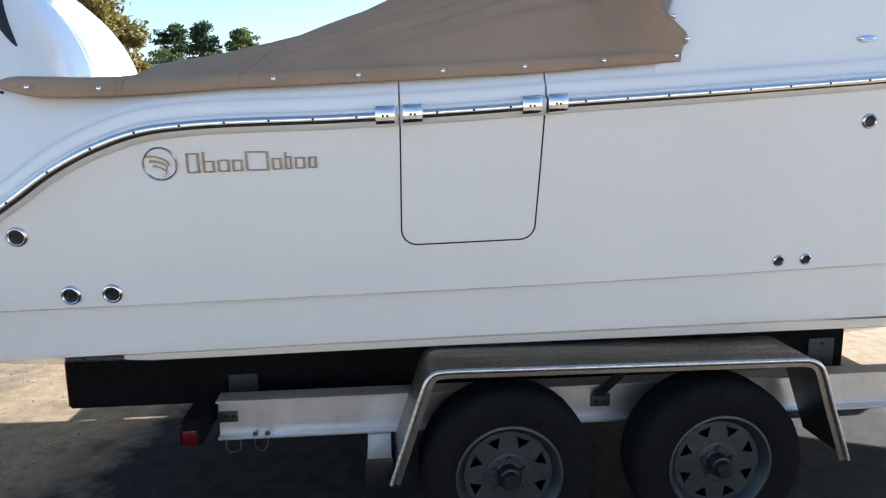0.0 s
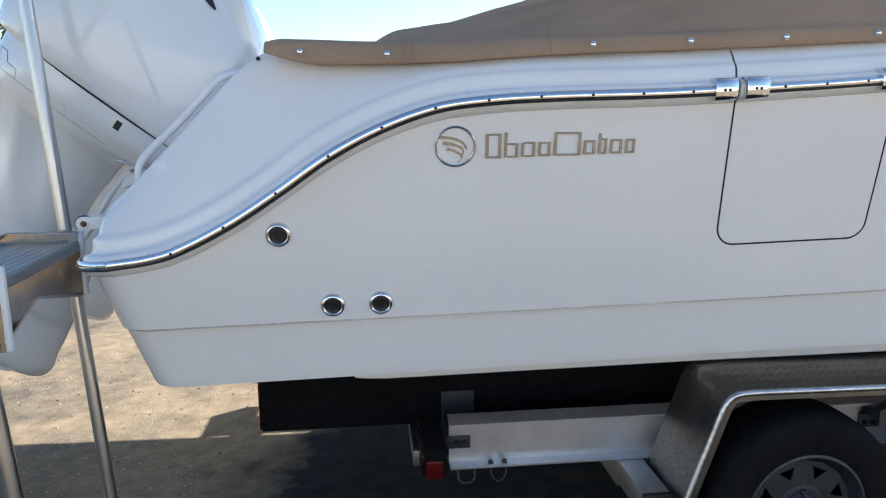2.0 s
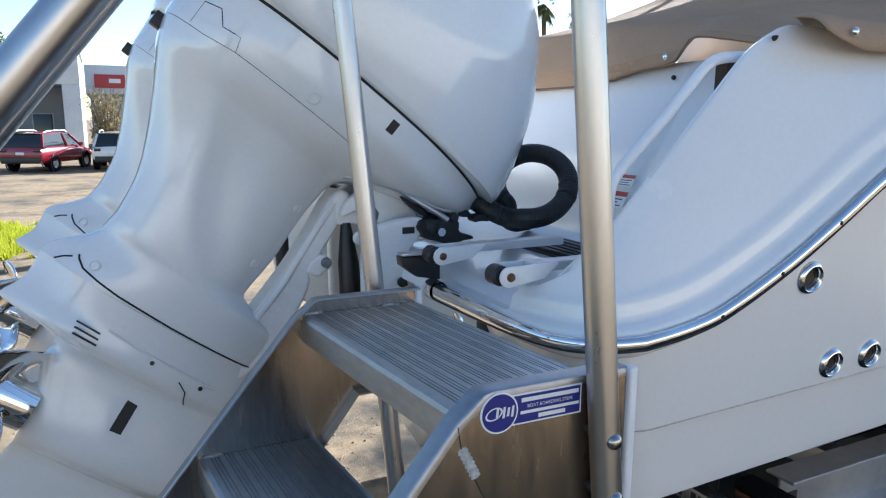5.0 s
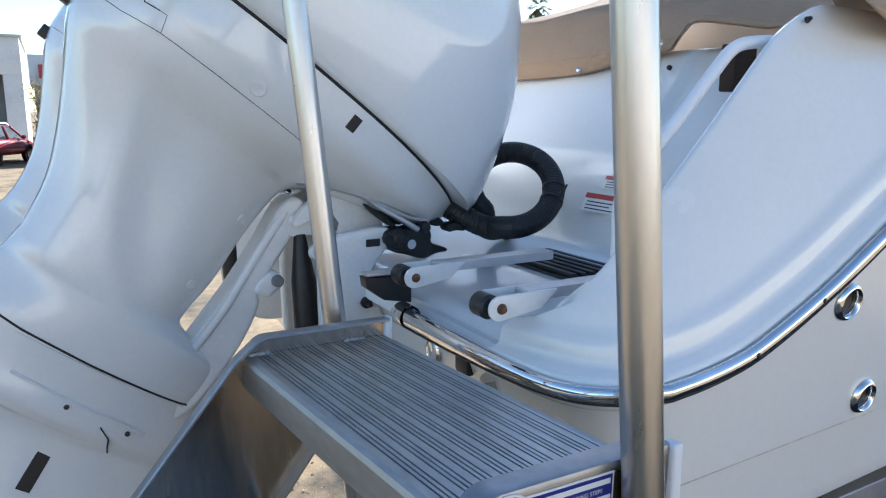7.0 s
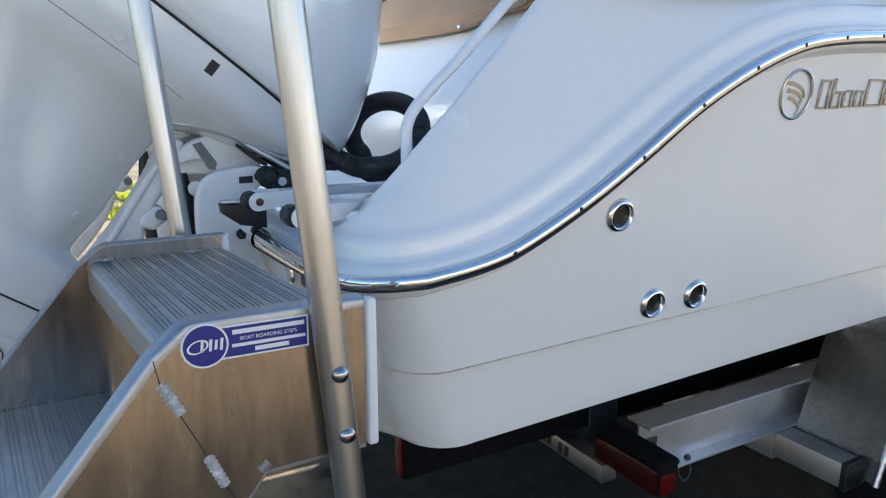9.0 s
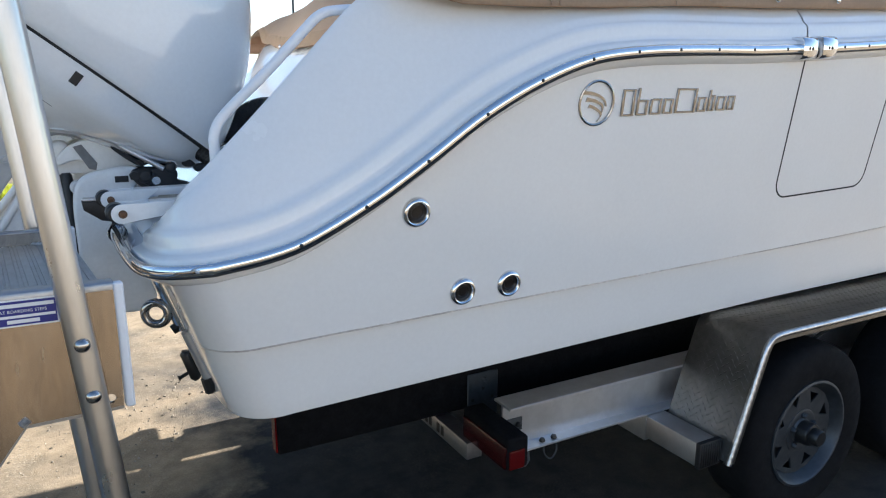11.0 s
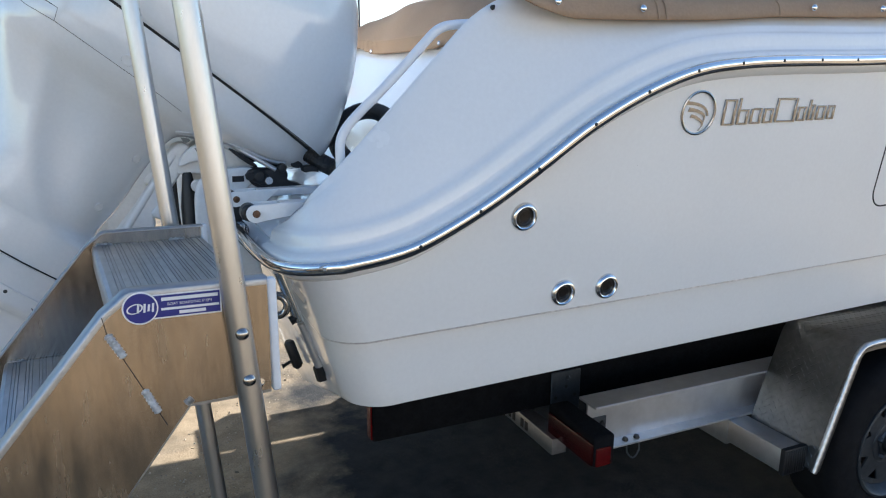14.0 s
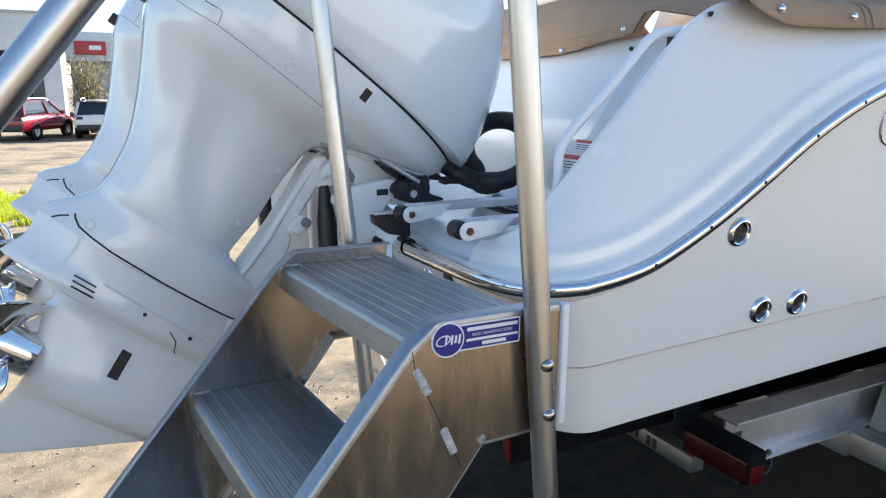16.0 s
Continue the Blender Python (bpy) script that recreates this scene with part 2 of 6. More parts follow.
def cast(poly, depth, r, m=None, bm=None):
    """A cast plate: the polygon with its corners rounded, drawn out along z, with edges rounded by r."""
    pts = [Vector((x, y, 0)) for x, y in poly]
    for _ in range(2):
        q = []
        for a, b in zip(pts, pts[1:] + pts[:1]):
            q += [a.lerp(b, 0.25), a.lerp(b, 0.75)]
        pts = q
    turn = sum(a.x * b.y - b.x * a.y for a, b in zip(pts, pts[1:] + pts[:1]))
    norm = []
    for i in range(len(pts)):
        t = (pts[(i + 1) % len(pts)] - pts[i - 1]).normalized()
        norm.append(Vector((-t.y, t.x, 0)) * (1 if turn > 0 else -1))
    rows = []
    for k in range(5):
        a = math.pi / 2 * k / 4
        rows.append([p + n * (r * (1 - math.sin(a))) + Vector((0, 0, r * (1 - math.cos(a)))) for p, n in zip(pts, norm)])
    for k in range(5):
        a = math.pi / 2 * k / 4
        rows.append([p + n * (r * (1 - math.cos(a))) + Vector((0, 0, depth - r + r * math.sin(a))) for p, n in zip(pts, norm)])
    own = grid(rows, close=True, cap=True)
    bmesh.ops.triangulate(own, faces=[f for f in own.faces if len(f.verts) > 4], ngon_method="EAR_CLIP")
    if m is not None:
        own.transform(m)
    return join(bm, own)


def lerp_table(x, table):
    if x <= table[0][0]:
        return table[0][1]
    for (a, p), (b, q) in zip(table, table[1:]):
        if x <= b:
            return p + (q - p) * (x - a) / (b - a)
    return table[-1][1]


def smooth_table(x, table):
    """Catmull-Rom through the pairs."""
    xs = [a for a, _ in table]
    if x <= xs[0]:
        return table[0][1]
    if x >= xs[-1]:
        return table[-1][1]
    i = max(k for k in range(len(xs) - 1) if xs[k] <= x)
    (x0, y0), (x1, y1) = table[i], table[i + 1]
    s0 = (y1 - table[i - 1][1]) / (x1 - xs[i - 1]) if i else (y1 - y0) / (x1 - x0)
    s1 = (table[i + 2][1] - y0) / (xs[i + 2] - x0) if i + 2 < len(xs) else (y1 - y0) / (x1 - x0)
    h = x1 - x0
    t = (x - x0) / h
    return (2 * t**3 - 3 * t**2 + 1) * y0 + (t**3 - 2 * t**2 + t) * h * s0 + (-2 * t**3 + 3 * t**2) * y1 + (t**3 - t**2) * h * s1


def steps(a, b, n):
    return [a + (b - a) * i / n for i in range(n + 1)]


# ---- ground ----
def ground_material():
    """Worn asphalt with loose pale gravel, sandy patches and the boat's shade in its colour."""
    m = bpy.data.materials.new("gravelly_asphalt")
    m.use_nodes = True
    nt = m.node_tree
    nodes, links = nt.nodes, nt.links
    b = nodes["Principled BSDF"]
    b.inputs["Roughness"].default_value = 0.92
    b.inputs["Specular IOR Level"].default_value = 0.2
    tc = nodes.new("ShaderNodeTexCoord")

    def tex(sc, detail, r, lo, hi):
        t = nodes.new("ShaderNodeTexNoise")
        t.inputs["Scale"].default_value, t.inputs["Detail"].default_value, t.inputs["Roughness"].default_value = sc, detail, r
        links.new(tc.outputs["Object"], t.inputs["Vector"])
        k = nodes.new("ShaderNodeMapRange")
        k.inputs["From Min"].default_value, k.inputs["From Max"].default_value = lo, hi
        links.new(t.outputs["Fac"], k.inputs["Value"])
        return k.outputs["Result"], t.outputs["Fac"]

    def mix(f, a, c):
        x = nodes.new("ShaderNodeMix")
        x.data_type = "RGBA"
        links.new(f, x.inputs["Factor"])
        for v, key in ((a, "A"), (c, "B")):
            if isinstance(v, tuple):
                x.inputs[key].default_value = (*v, 1)
            else:
                links.new(v, x.inputs[key])
        return x.outputs["Result"]

    patch, patch_raw = tex(0.9, 7.0, 0.62, 0.34, 0.54)
    mid, _ = tex(9.0, 5.0, 0.6, 0.35, 0.68)
    fine, grit_raw = tex(160.0, 3.0, 0.65, 0.36, 0.66)
    cell = nodes.new("ShaderNodeTexVoronoi")
    cell.inputs["Scale"].default_value = 130.0
    links.new(tc.outputs["Object"], cell.inputs["Vector"])
    grains = nodes.new("ShaderNodeSeparateColor")
    links.new(cell.outputs["Color"], grains.inputs["Color"])
    grain, pick = grains.outputs[0], grains.outputs[1]
    gravelly, _ = tex(2.3, 5.0, 0.6, 0.42, 0.60)
    stony = nodes.new("ShaderNodeMapRange")
    stony.inputs["From Min"].default_value, stony.inputs["From Max"].default_value = 0.70, 0.82
    links.new(pick, stony.inputs["Value"])
    strewn = nodes.new("ShaderNodeMath")
    strewn.operation = "MULTIPLY"
    links.new(stony.outputs["Result"], strewn.inputs[0])
    links.new(gravelly, strewn.inputs[1])
    # sand-free dark patch with a ragged edge: shade under the boat put in colour
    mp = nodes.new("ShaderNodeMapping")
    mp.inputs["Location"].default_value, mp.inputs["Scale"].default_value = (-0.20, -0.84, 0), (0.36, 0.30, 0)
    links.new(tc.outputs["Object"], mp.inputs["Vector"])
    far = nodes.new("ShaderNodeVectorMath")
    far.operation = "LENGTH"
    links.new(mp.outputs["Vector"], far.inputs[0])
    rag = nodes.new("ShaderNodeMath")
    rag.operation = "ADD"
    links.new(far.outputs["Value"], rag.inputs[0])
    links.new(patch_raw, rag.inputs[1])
    boat_shade = nodes.new("ShaderNodeMapRange")
    boat_shade.inputs["From Min"].default_value, boat_shade.inputs["From Max"].default_value = 1.26, 1.44
    links.new(rag.outputs[0], boat_shade.inputs["Value"])
    sandy = nodes.new("ShaderNodeMath")
    sandy.operation = "MULTIPLY"
    links.new(boat_shade.outputs["Result"], sandy.inputs[0])
    links.new(patch, sandy.inputs[1])
    base = mix(boat_shade.outputs["Result"], mix(mid, (0.016, 0.016, 0.017), (0.034, 0.033, 0.032)), mix(mid, (0.060, 0.054, 0.046), (0.125, 0.108, 0.085)))
    base = mix(sandy.outputs[0], base, mix(fine, mix(mid, (0.190, 0.138, 0.082), (0.310, 0.228, 0.140)), mix(mid, (0.280, 0.205, 0.124), (0.420, 0.312, 0.195))))
    some = nodes.new("ShaderNodeMapRange")
    some.inputs["To Min"].default_value, some.inputs["To Max"].default_value = 0.04, 0.60
    links.new(boat_shade.outputs["Result"], some.inputs["Value"])
    loose = nodes.new("ShaderNodeMath")
    loose.operation = "MULTIPLY"
    links.new(strewn.outputs[0], loose.inputs[0])
    links.new(some.outputs["Result"], loose.inputs[1])
    base = mix(loose.outputs[0], base, mix(grain, (0.110, 0.088, 0.062), (0.42, 0.33, 0.22)))
    links.new(base, b.inputs["Base Color"])
    bn = nodes.new("ShaderNodeBump")
    bn.inputs["Strength"].default_value, bn.inputs["Distance"].default_value = 0.5, 0.006
    links.new(grit_raw, bn.inputs["Height"])
    links.new(bn.outputs["Normal"], b.inputs["Normal"])
    return m


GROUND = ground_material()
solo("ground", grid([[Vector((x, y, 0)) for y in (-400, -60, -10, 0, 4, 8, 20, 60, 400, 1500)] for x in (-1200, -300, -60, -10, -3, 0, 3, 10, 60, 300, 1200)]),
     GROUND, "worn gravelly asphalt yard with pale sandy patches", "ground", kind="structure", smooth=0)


def pebbles():
    """Loose small stones and chips on the sandy asphalt."""
    rng = random.Random(11)
    vs, fs = [], []
    for k in range(16000):
        x, y = (rng.uniform(-3.6, -0.2), rng.uniform(2.3, 5.2)) if k % 3 else (rng.uniform(-5.0, 3.2), rng.uniform(1.6, 8.5))
        if noise.noise(Vector((x * 0.8, y * 0.8, 4.0))) + rng.uniform(-0.5, 0.5) < -0.05 or math.hypot((x - 0.55) * 0.36, (y - 2.8) * 0.30) < 0.9:
            continue
        r, a = 0.0028 + 0.007 * rng.random() ** 3, rng.uniform(0, math.pi)
        ca, sa, k, h = math.cos(a) * r, math.sin(a) * r, rng.uniform(0.45, 0.9), r * rng.uniform(0.4, 0.9)
        n = len(vs)
        vs += [(x + ca, y + sa, 0), (x - sa * k, y + ca * k, 0), (x - ca, y - sa, 0), (x + sa * k, y - ca * k, 0), (x + ca * 0.45, y + sa * 0.45, h), (x - ca * 0.5, y - sa * 0.5, h * 0.8)]
        fs += [(n, n + 1, n + 4), (n + 1, n + 5, n + 4), (n + 1, n + 2, n + 5), (n + 2, n + 3, n + 5), (n + 3, n + 4, n + 5), (n + 3, n, n + 4)]
    me = bpy.data.meshes.new("pebbles")
    me.from_pydata(vs, [], fs)
    me.materials.append(pebble_material())
    tagged(new("loose_gravel", me), "loose pale and dark pebbles on the yard", "gravel", kind="stuff")


def pebble_material():
    m = bpy.data.materials.new("mixed_pebbles")
    m.use_nodes = True
    nodes, links = m.node_tree.nodes, m.node_tree.links
    g = nodes.new("ShaderNodeNewGeometry")
    r = nodes.new("ShaderNodeValToRGB")
    r.color_ramp.elements[0].color = (0.13, 0.105, 0.078, 1)
    r.color_ramp.elements[1].color = (0.50, 0.41, 0.30, 1)
    links.new(g.outputs["Random Per Island"], r.inputs["Fac"])
    links.new(r.outputs["Color"], nodes["Principled BSDF"].inputs["Base Color"])
    nodes["Principled BSDF"].inputs["Roughness"].default_value = 0.85
    return m


pebbles()

# ---- the boat ----
CY = 3.85
RAIL_Z = [(-1.78, 1.292), (-1.70, 1.292), (-1.60, 1.303), (-1.518, 1.325), (-1.372, 1.398), (-1.24, 1.482), (-1.106, 1.574), (-0.964, 1.648),
          (-0.812, 1.701), (-0.654, 1.722), (-0.47, 1.731), (-0.157, 1.739), (0.278, 1.761), (0.628, 1.784), (1.006, 1.806), (1.414, 1.832), (1.748, 1.854), (3.0, 1.95), (6.2, 2.25)]


def side_y(x, z):
    y = 2.43 + 0.02 * (x + 0.5) + 0.13 * (1.6 - z)
    if x > 2.0:
        y += 0.085 * (x - 2.0) ** 2
    return min(y, CY)


def rail_z(x):
    return smooth_table(x, RAIL_Z)


def knuckle_z(x):
    return 1.094 + 0.012 * (x + 1.7) + 0.006 * max(0.0, x) ** 2


def chine_z(x):
    return 0.903 + 0.004 * (x + 1.0) + 0.0135 * min(1.0, max(0.0, (x + 1.6) / 1.8)) + 0.03 * max(0.0, x - 2.0) ** 2


def transom_x(z):
    return -1.662 - 0.335 * (z - 0.91)


boat = thing("motor_boat", pose(0.2, CY, 0.5), "white fibreglass motor boat with steel rub rail, resting on trailer bunks", "boat")


def build_hull():
    # aft corner and side, in level rings from the chine up
    R = 0.10
    rows = []
    levels = [("c", f) for f in (0.0, 0.06, 0.2, 0.45, 0.75, 0.955, 1.0)] + [("s", f) for f in (0.03, 0.1, 0.22, 0.36, 0.5, 0.64, 0.78, 0.9, 1.0)]
    for kind, f in levels:
        def zz(x):
            if kind == "c":
                return chine_z(x) + (knuckle_z(x) - chine_z(x)) * f
            return knuckle_z(x) + (rail_z(x) - knuckle_z(x)) * f
        if kind == "c":
            inset = 0.020 + 0.002 * (1 - f) if f < 1.0 else 0.0
            if f == 0.0:
                inset += 0.002
        else:
            inset = 0.0
        z0 = zz(-1.68)
        xt = transom_x(z0)
        row = [Vector((xt, y, z0)) for y in (CY, 3.4, 2.95)]
        ys = side_y(xt + R, z0) + inset
        for k in range(9):
            a = math.pi / 2 * k / 8
            row.append(Vector((xt + R - R * math.cos(a), ys + R - R * math.sin(a), z0)))
        for x in steps(-1.53, 2.4, 60):
            z = zz(x)
            row.append(Vector((x, side_y(x, z) + inset, z)))
        for x in steps(2.6, 6.2, 14):
            z = zz(x)
            row.append(Vector((x, min(CY, side_y(x, z) + inset), z)))
        rows.append(row)
    return rows


def hull_side_bm():
    """The side above the knuckle, with the door's notch cut clean."""
    bm = bmesh.new()
    top = [(x, rail_z(x)) for x in steps(-1.53, 0.045, 50)]
    top2 = [(x, rail_z(x)) for x in steps(0.548, 2.4, 30)]
    notch = round_corner(False, 0.003) + round_corner(True, 0.003)
    low = [(x, knuckle_z(x)) for x in steps(2.4, -1.53, 40)]
    poly = top + notch + top2 + low
    f = bm.faces.new([bm.verts.new((x, side_y(x, z), z)) for x, z in poly])
    bmesh.ops.triangulate(bm, faces=[f])
    return bm


def round_corner(right, grow=0.0):
    """The door's outline from its top to its foot (hinge side), or from foot to top (other side)."""
    if not right:
        c, r = (0.100, 1.349), 0.056 + grow
        pts = [(0.0455 - grow, 1.72), (0.0445 - grow, 1.5)]
        pts += [(c[0] - r * math.cos(a), c[1] - r * math.sin(a)) for a in [math.pi / 2 * k / 8 for k in range(9)]]
        return pts
    c, r = (0.474, 1.356), 0.055 + grow
    pts = [(c[0] + r * math.sin(a), c[1] - r * math.cos(a)) for a in [math.pi / 2 * k / 8 for k in range(9)]]
    return pts + [(0.5375 + grow, 1.52), (0.546 + grow, 1.72)]


def hull():
    rows = build_hull()
    nlow = 7
    bm = grid(rows[:nlow])
    # corner and bow of the upper side; the middle is the clean-cut panel
    k0 = 12
    grid([r[:k0 + 1] for r in rows[nlow - 1:]], bm)
    k1 = 12 + 60
    grid([r[k1:] for r in rows[nlow - 1:]], bm)
    # bottom: chine flat and vee
    low = rows[0]
    keel = [Vector((max(p.x, transom_x(0.42)), CY, 0.42 + 0.05 * max(0, p.x - 2) ** 2)) for p in low]
    lip = [Vector((p.x, p.y + 0.05, p.z - 0.012)) for p in low]
    grid([low, lip, [a.lerp(b, 0.5) for a, b in zip(lip, keel)], keel], bm)
    join(bm, hull_side_bm())
    bmesh.ops.remove_doubles(bm, verts=bm.verts, dist=0.0008)
    # far half
    geo = bmesh.ops.duplicate(bm, geom=bm.verts[:] + bm.edges[:] + bm.faces[:])["geom"]
    vs = [g for g in geo if isinstance(g, bmesh.types.BMVert)]
    for v in vs:
        v.co.y = 2 * CY - v.co.y
    return bm


part("hull", hull(), GEL, boat, "glossy white moulded hull", smooth=35)


def strake():
    """A spray strake under the bottom, rounded off at its aft end."""
    rows = []
    for x in [-1.06, -1.055, -1.04, -1.01] + steps(-0.95, 4.0, 30):
        k = min(1.0, math.sqrt(max(0.0, (x + 1.06) / 0.10)))
        z = chine_z(x) - 0.109
        rows.append([Vector((x, 2.765, z + 0.045)), Vector((x, 2.768, z + 0.016 - 0.010 * k)), Vector((x, 2.778, z + 0.012 - 0.012 * k)), Vector((x, 2.84, z + 0.014 - 0.012 * k)), Vector((x, 2.85, z + 0.030))])
    return grid(rows)


part("spray_strake", strake(), GEL, boat, "slim moulded spray strake under the hull", smooth=50)


# thin darker tube puts the knuckle's shade line in as colour
part("knuckle_crease", tube([p + Vector((0.003 if p.x < -1.6 else 0.0, 0.004, -0.0035)) for p in build_hull()[6][1:]], 0.0022, 6), CREASE, boat, "crease along the hull knuckle with its shade coloured in")


# gasket behind the door's gap
part("door_gasket", grid([[Vector((x, side_y(x, z) + 0.012, z)) for z in steps(1.27, 1.72, 4)] for x in steps(0.0, 0.6, 4)]), GAP, boat, "dark rubber door gasket")


def door_panel():
    bm = bmesh.new()
    L = round_corner(False, -0.003)
    R = round_corner(True, -0.003)
    top = [(x, rail_z(x)) for x in steps(0.543, 0.049, 8)]
    poly = L + R + top
    f = bm.faces.new([bm.verts.new((x, side_y(x, z) - 0.0005, z)) for x, z in poly])
    ext = bmesh.ops.extrude_face_region(bm, geom=[f])
    for v in ext["geom"]:
        if isinstance(v, bmesh.types.BMVert):
            v.co.y += 0.008
    bmesh.ops.triangulate(bm, faces=[q for q in bm.faces if len(q.verts) > 4])
    return bm


def outline():
    pts = round_corner(False) + round_corner(True)
    pts = [(0.046, 1.745)] + pts + [(0.547, 1.745)]
    return tube([Vector((x, side_y(x, z) + 0.0012, z)) for x, z in pts], 0.0032, 8)


part("door_gasket", outline(), GAP, boat)
DOORP = part("boarding_door", door_panel(), GEL, boat, "flush side boarding door with rounded lower corners")


def ridge(x):
    """Top of the topsides above the rail: y and z."""
    z = smooth_table(x, [(-1.79, 1.372), (-1.77, 1.396), (-1.745, 1.417), (-1.70, 1.457), (-1.60, 1.556), (-1.50, 1.658), (-1.40, 1.762), (-1.35, 1.812), (-1.285, 1.855), (-1.24, 1.872), (-1.18, 1.872), (-0.9, 1.865), (-0.3, 1.885), (0.3, 1.91), (0.8, 1.935), (1.0, 1.95)])
    y = smooth_table(x, [(-1.79, 2.52), (-1.7, 2.55), (-1.5, 2.556), (-1.285, 2.562), (-1.1, 2.545), (-0.5, 2.52), (1.0, 2.51)])
    return y, z


def rail_y(x):
    y = side_y(x, rail_z(x))
    if x < -1.66:
        d = min(0.12, -1.66 - x)
        y += 0.12 - math.sqrt(max(0.0, 0.0144 - d * d))
    return y


def deck_profile(e, n, rise, k, top, kt, zin):
    """One section of the topsides: rail shelf, riser, ledge, panel, rounded top, inboard face."""
    up = Vector((0, 0, 1))
    pts = [e + n * a + up * (b * k * rise) for a, b in ((-0.022, 0.004), (-0.021, 0.019), (-0.016, 0.025), (-0.003, 0.029), (0.003, 0.034), (0.005, 0.044), (0.007, 0.061), (0.010, 0.069), (0.017, 0.075), (0.024, 0.081), (0.028, 0.090))]
    low = pts[-1]
    high = top - n * 0.011 - up * (0.018 * kt)
    for f in (0.1, 0.22, 0.36, 0.5, 0.65, 0.8, 0.92, 1.0):
        q = low.lerp(high, f)
        q.z += 0.010 * kt * math.sin(math.pi * f)
        pts.append(q)
    pts += [top - n * 0.005 - up * 0.005 * kt, top.copy()]
    h = top.z - zin
    pts += [top + Vector((0, a, -b * kt)) for a, b in ((0.009, 0.003), (0.015, 0.010))]
    pts += [top + Vector((0, a, -b * h)) for a, b in ((0.018, 0.2), (0.024, 0.5), (0.032, 0.8), (0.06, 1.0))]
    return pts


def deck_section(x):
    zr, yr = rail_z(x), rail_y(x)
    yt, zt = ridge(x)
    slope = (rail_z(x + 0.01) - rail_z(x - 0.01)) / 0.02
    if x > 0.95:
        up = smooth_table(x, [(0.95, 0.0), (1.1, 0.35), (6.2, 0.5)])
        zt = zt + up * min(1.0, (x - 0.95) / 0.02)
    zin = min(1.295 if x < -0.95 else zt - 0.25, zt - 0.012)
    return deck_profile(Vector((x, yr, zr)), Vector((0, 1, 0)), math.sqrt(1 + slope * slope), 1.0, Vector((x, yt, zt)), 1.0, zin)


STERN = [(-1.836, 3.03, 1.272), (-1.833, 2.90, 1.273), (-1.832, 2.75, 1.274), (-1.828, 2.64, 1.275), (-1.820, 2.56, 1.277), (-1.803, 2.505, 1.280), (-1.778, 2.468, 1.284), (-1.745, 2.443, 1.287), (-1.70, 2.424, 1.291)]


def rail_path(a, b, n):
    return [Vector((x, rail_y(x) - 0.027, rail_z(x) + 0.002)) for x in steps(a, b, n)]


def stern_rail_path():
    return smoothed([Vector(p) for p in STERN], 2) + rail_path(-1.66, -0.035, 70)


def stern_corner():
    """Foot of the topsides round the stern corner: place, inward direction and share of the way."""
    path = []
    for p in reversed([p for p in stern_rail_path() if p.x < -1.59 and p.y < 2.73]):
        if not path or (p - path[-1]).length > 0.009:
            path.append(p)
    run, out = 0.0, []
    for i, p in enumerate(path):
        a, b = path[max(0, i - 1)], path[min(len(path) - 1, i + 1)]
        d = (b - a).normalized()
        n = Vector((d.y, -d.x, 0)).normalized()
        if n.y < -0.2 or n.x < -0.2:
            n = -n
        if i:
            run += (p - path[i - 1]).length
        out.append((p + n * 0.027 - Vector((0, 0, 0.002)), n, run))
    return [(e, n, r / run) for e, n, r in out]


def deck(a, b, n):
    return grid([deck_section(x) for x in steps(a, b, n)])


def deck_aft():
    rows = []
    for e, n, u in reversed(stern_corner()):
        xr = smooth_table(u, [(0.0, -1.610), (0.1, -1.650), (0.25, -1.690), (0.45, -1.722), (0.7, -1.74), (1.0, -1.748)])
        zr = ridge(xr)[1] - smooth_table(u, [(0.0, 0.0), (0.5, 0.0), (0.8, 0.03), (1.0, 0.075)])
        yr = ridge(-1.60)[0] + smooth_table(u, [(0.0, 0.0), (0.5, 0.005), (1.0, 0.085)])
        rows.append(deck_profile(e, n, 1.0 + 0.01 * max(0.0, 1 - 3 * u), smooth_table(u, [(0.0, 1.0), (0.7, 1.0), (1.0, 0.75)]), Vector((xr, yr, zr)), smooth_table(u, [(0.0, 1.0), (0.5, 0.9), (1.0, 0.4)]), 1.295))
    k0 = len(rows)
    rows += [deck_section(x) for x in steps(-1.585, 0.0415, 66)]
    # ease the corner into the straight side
    for _ in range(10):
        old = [list(r) for r in rows[k0 - 9:k0 + 9]]
        for i in range(1, len(old) - 1):
            for j in range(3, len(old[0])):
                rows[k0 - 9 + i][j] = old[i - 1][j] * 0.25 + old[i][j] * 0.5 + old[i + 1][j] * 0.25
    return grid(rows)


part("topside_deck", deck_aft(), GEL_DECK, boat, "white moulded stern coaming sweeping up to the gunwale", smooth=50)
part("door_top", deck(0.0475, 0.5475, 16), GEL_DECK, DOORP, smooth=50)
part("topside_deck", deck(0.5535, 0.951, 12), GEL_DECK, boat, smooth=50)
part("cabin_side", deck(0.951, 5.6, 46), GEL_DECK, boat, "smooth white raised foredeck side", smooth=50)


def foredeck():
    rows = []
    for x in [0.951] + steps(1.1, 5.6, 40):
        p = deck_section(x)
        yt, zt = p[20].y, p[20].z
        rows.append([Vector((x, yt + (CY - yt) * f, zt + 0.004 + (0.16 + 0.05 * min(1.0, x - 0.9)) * math.sin(math.pi / 2 * f))) for f in steps(0.0, 1.0, 8)] + [Vector((x, 2 * CY - yt - (CY - yt) * f, zt + 0.004 + (0.16 + 0.05 * min(1.0, x - 0.9)) * math.sin(math.pi / 2 * f))) for f in steps(0.875, 0.0, 7)])
    return grid(rows)


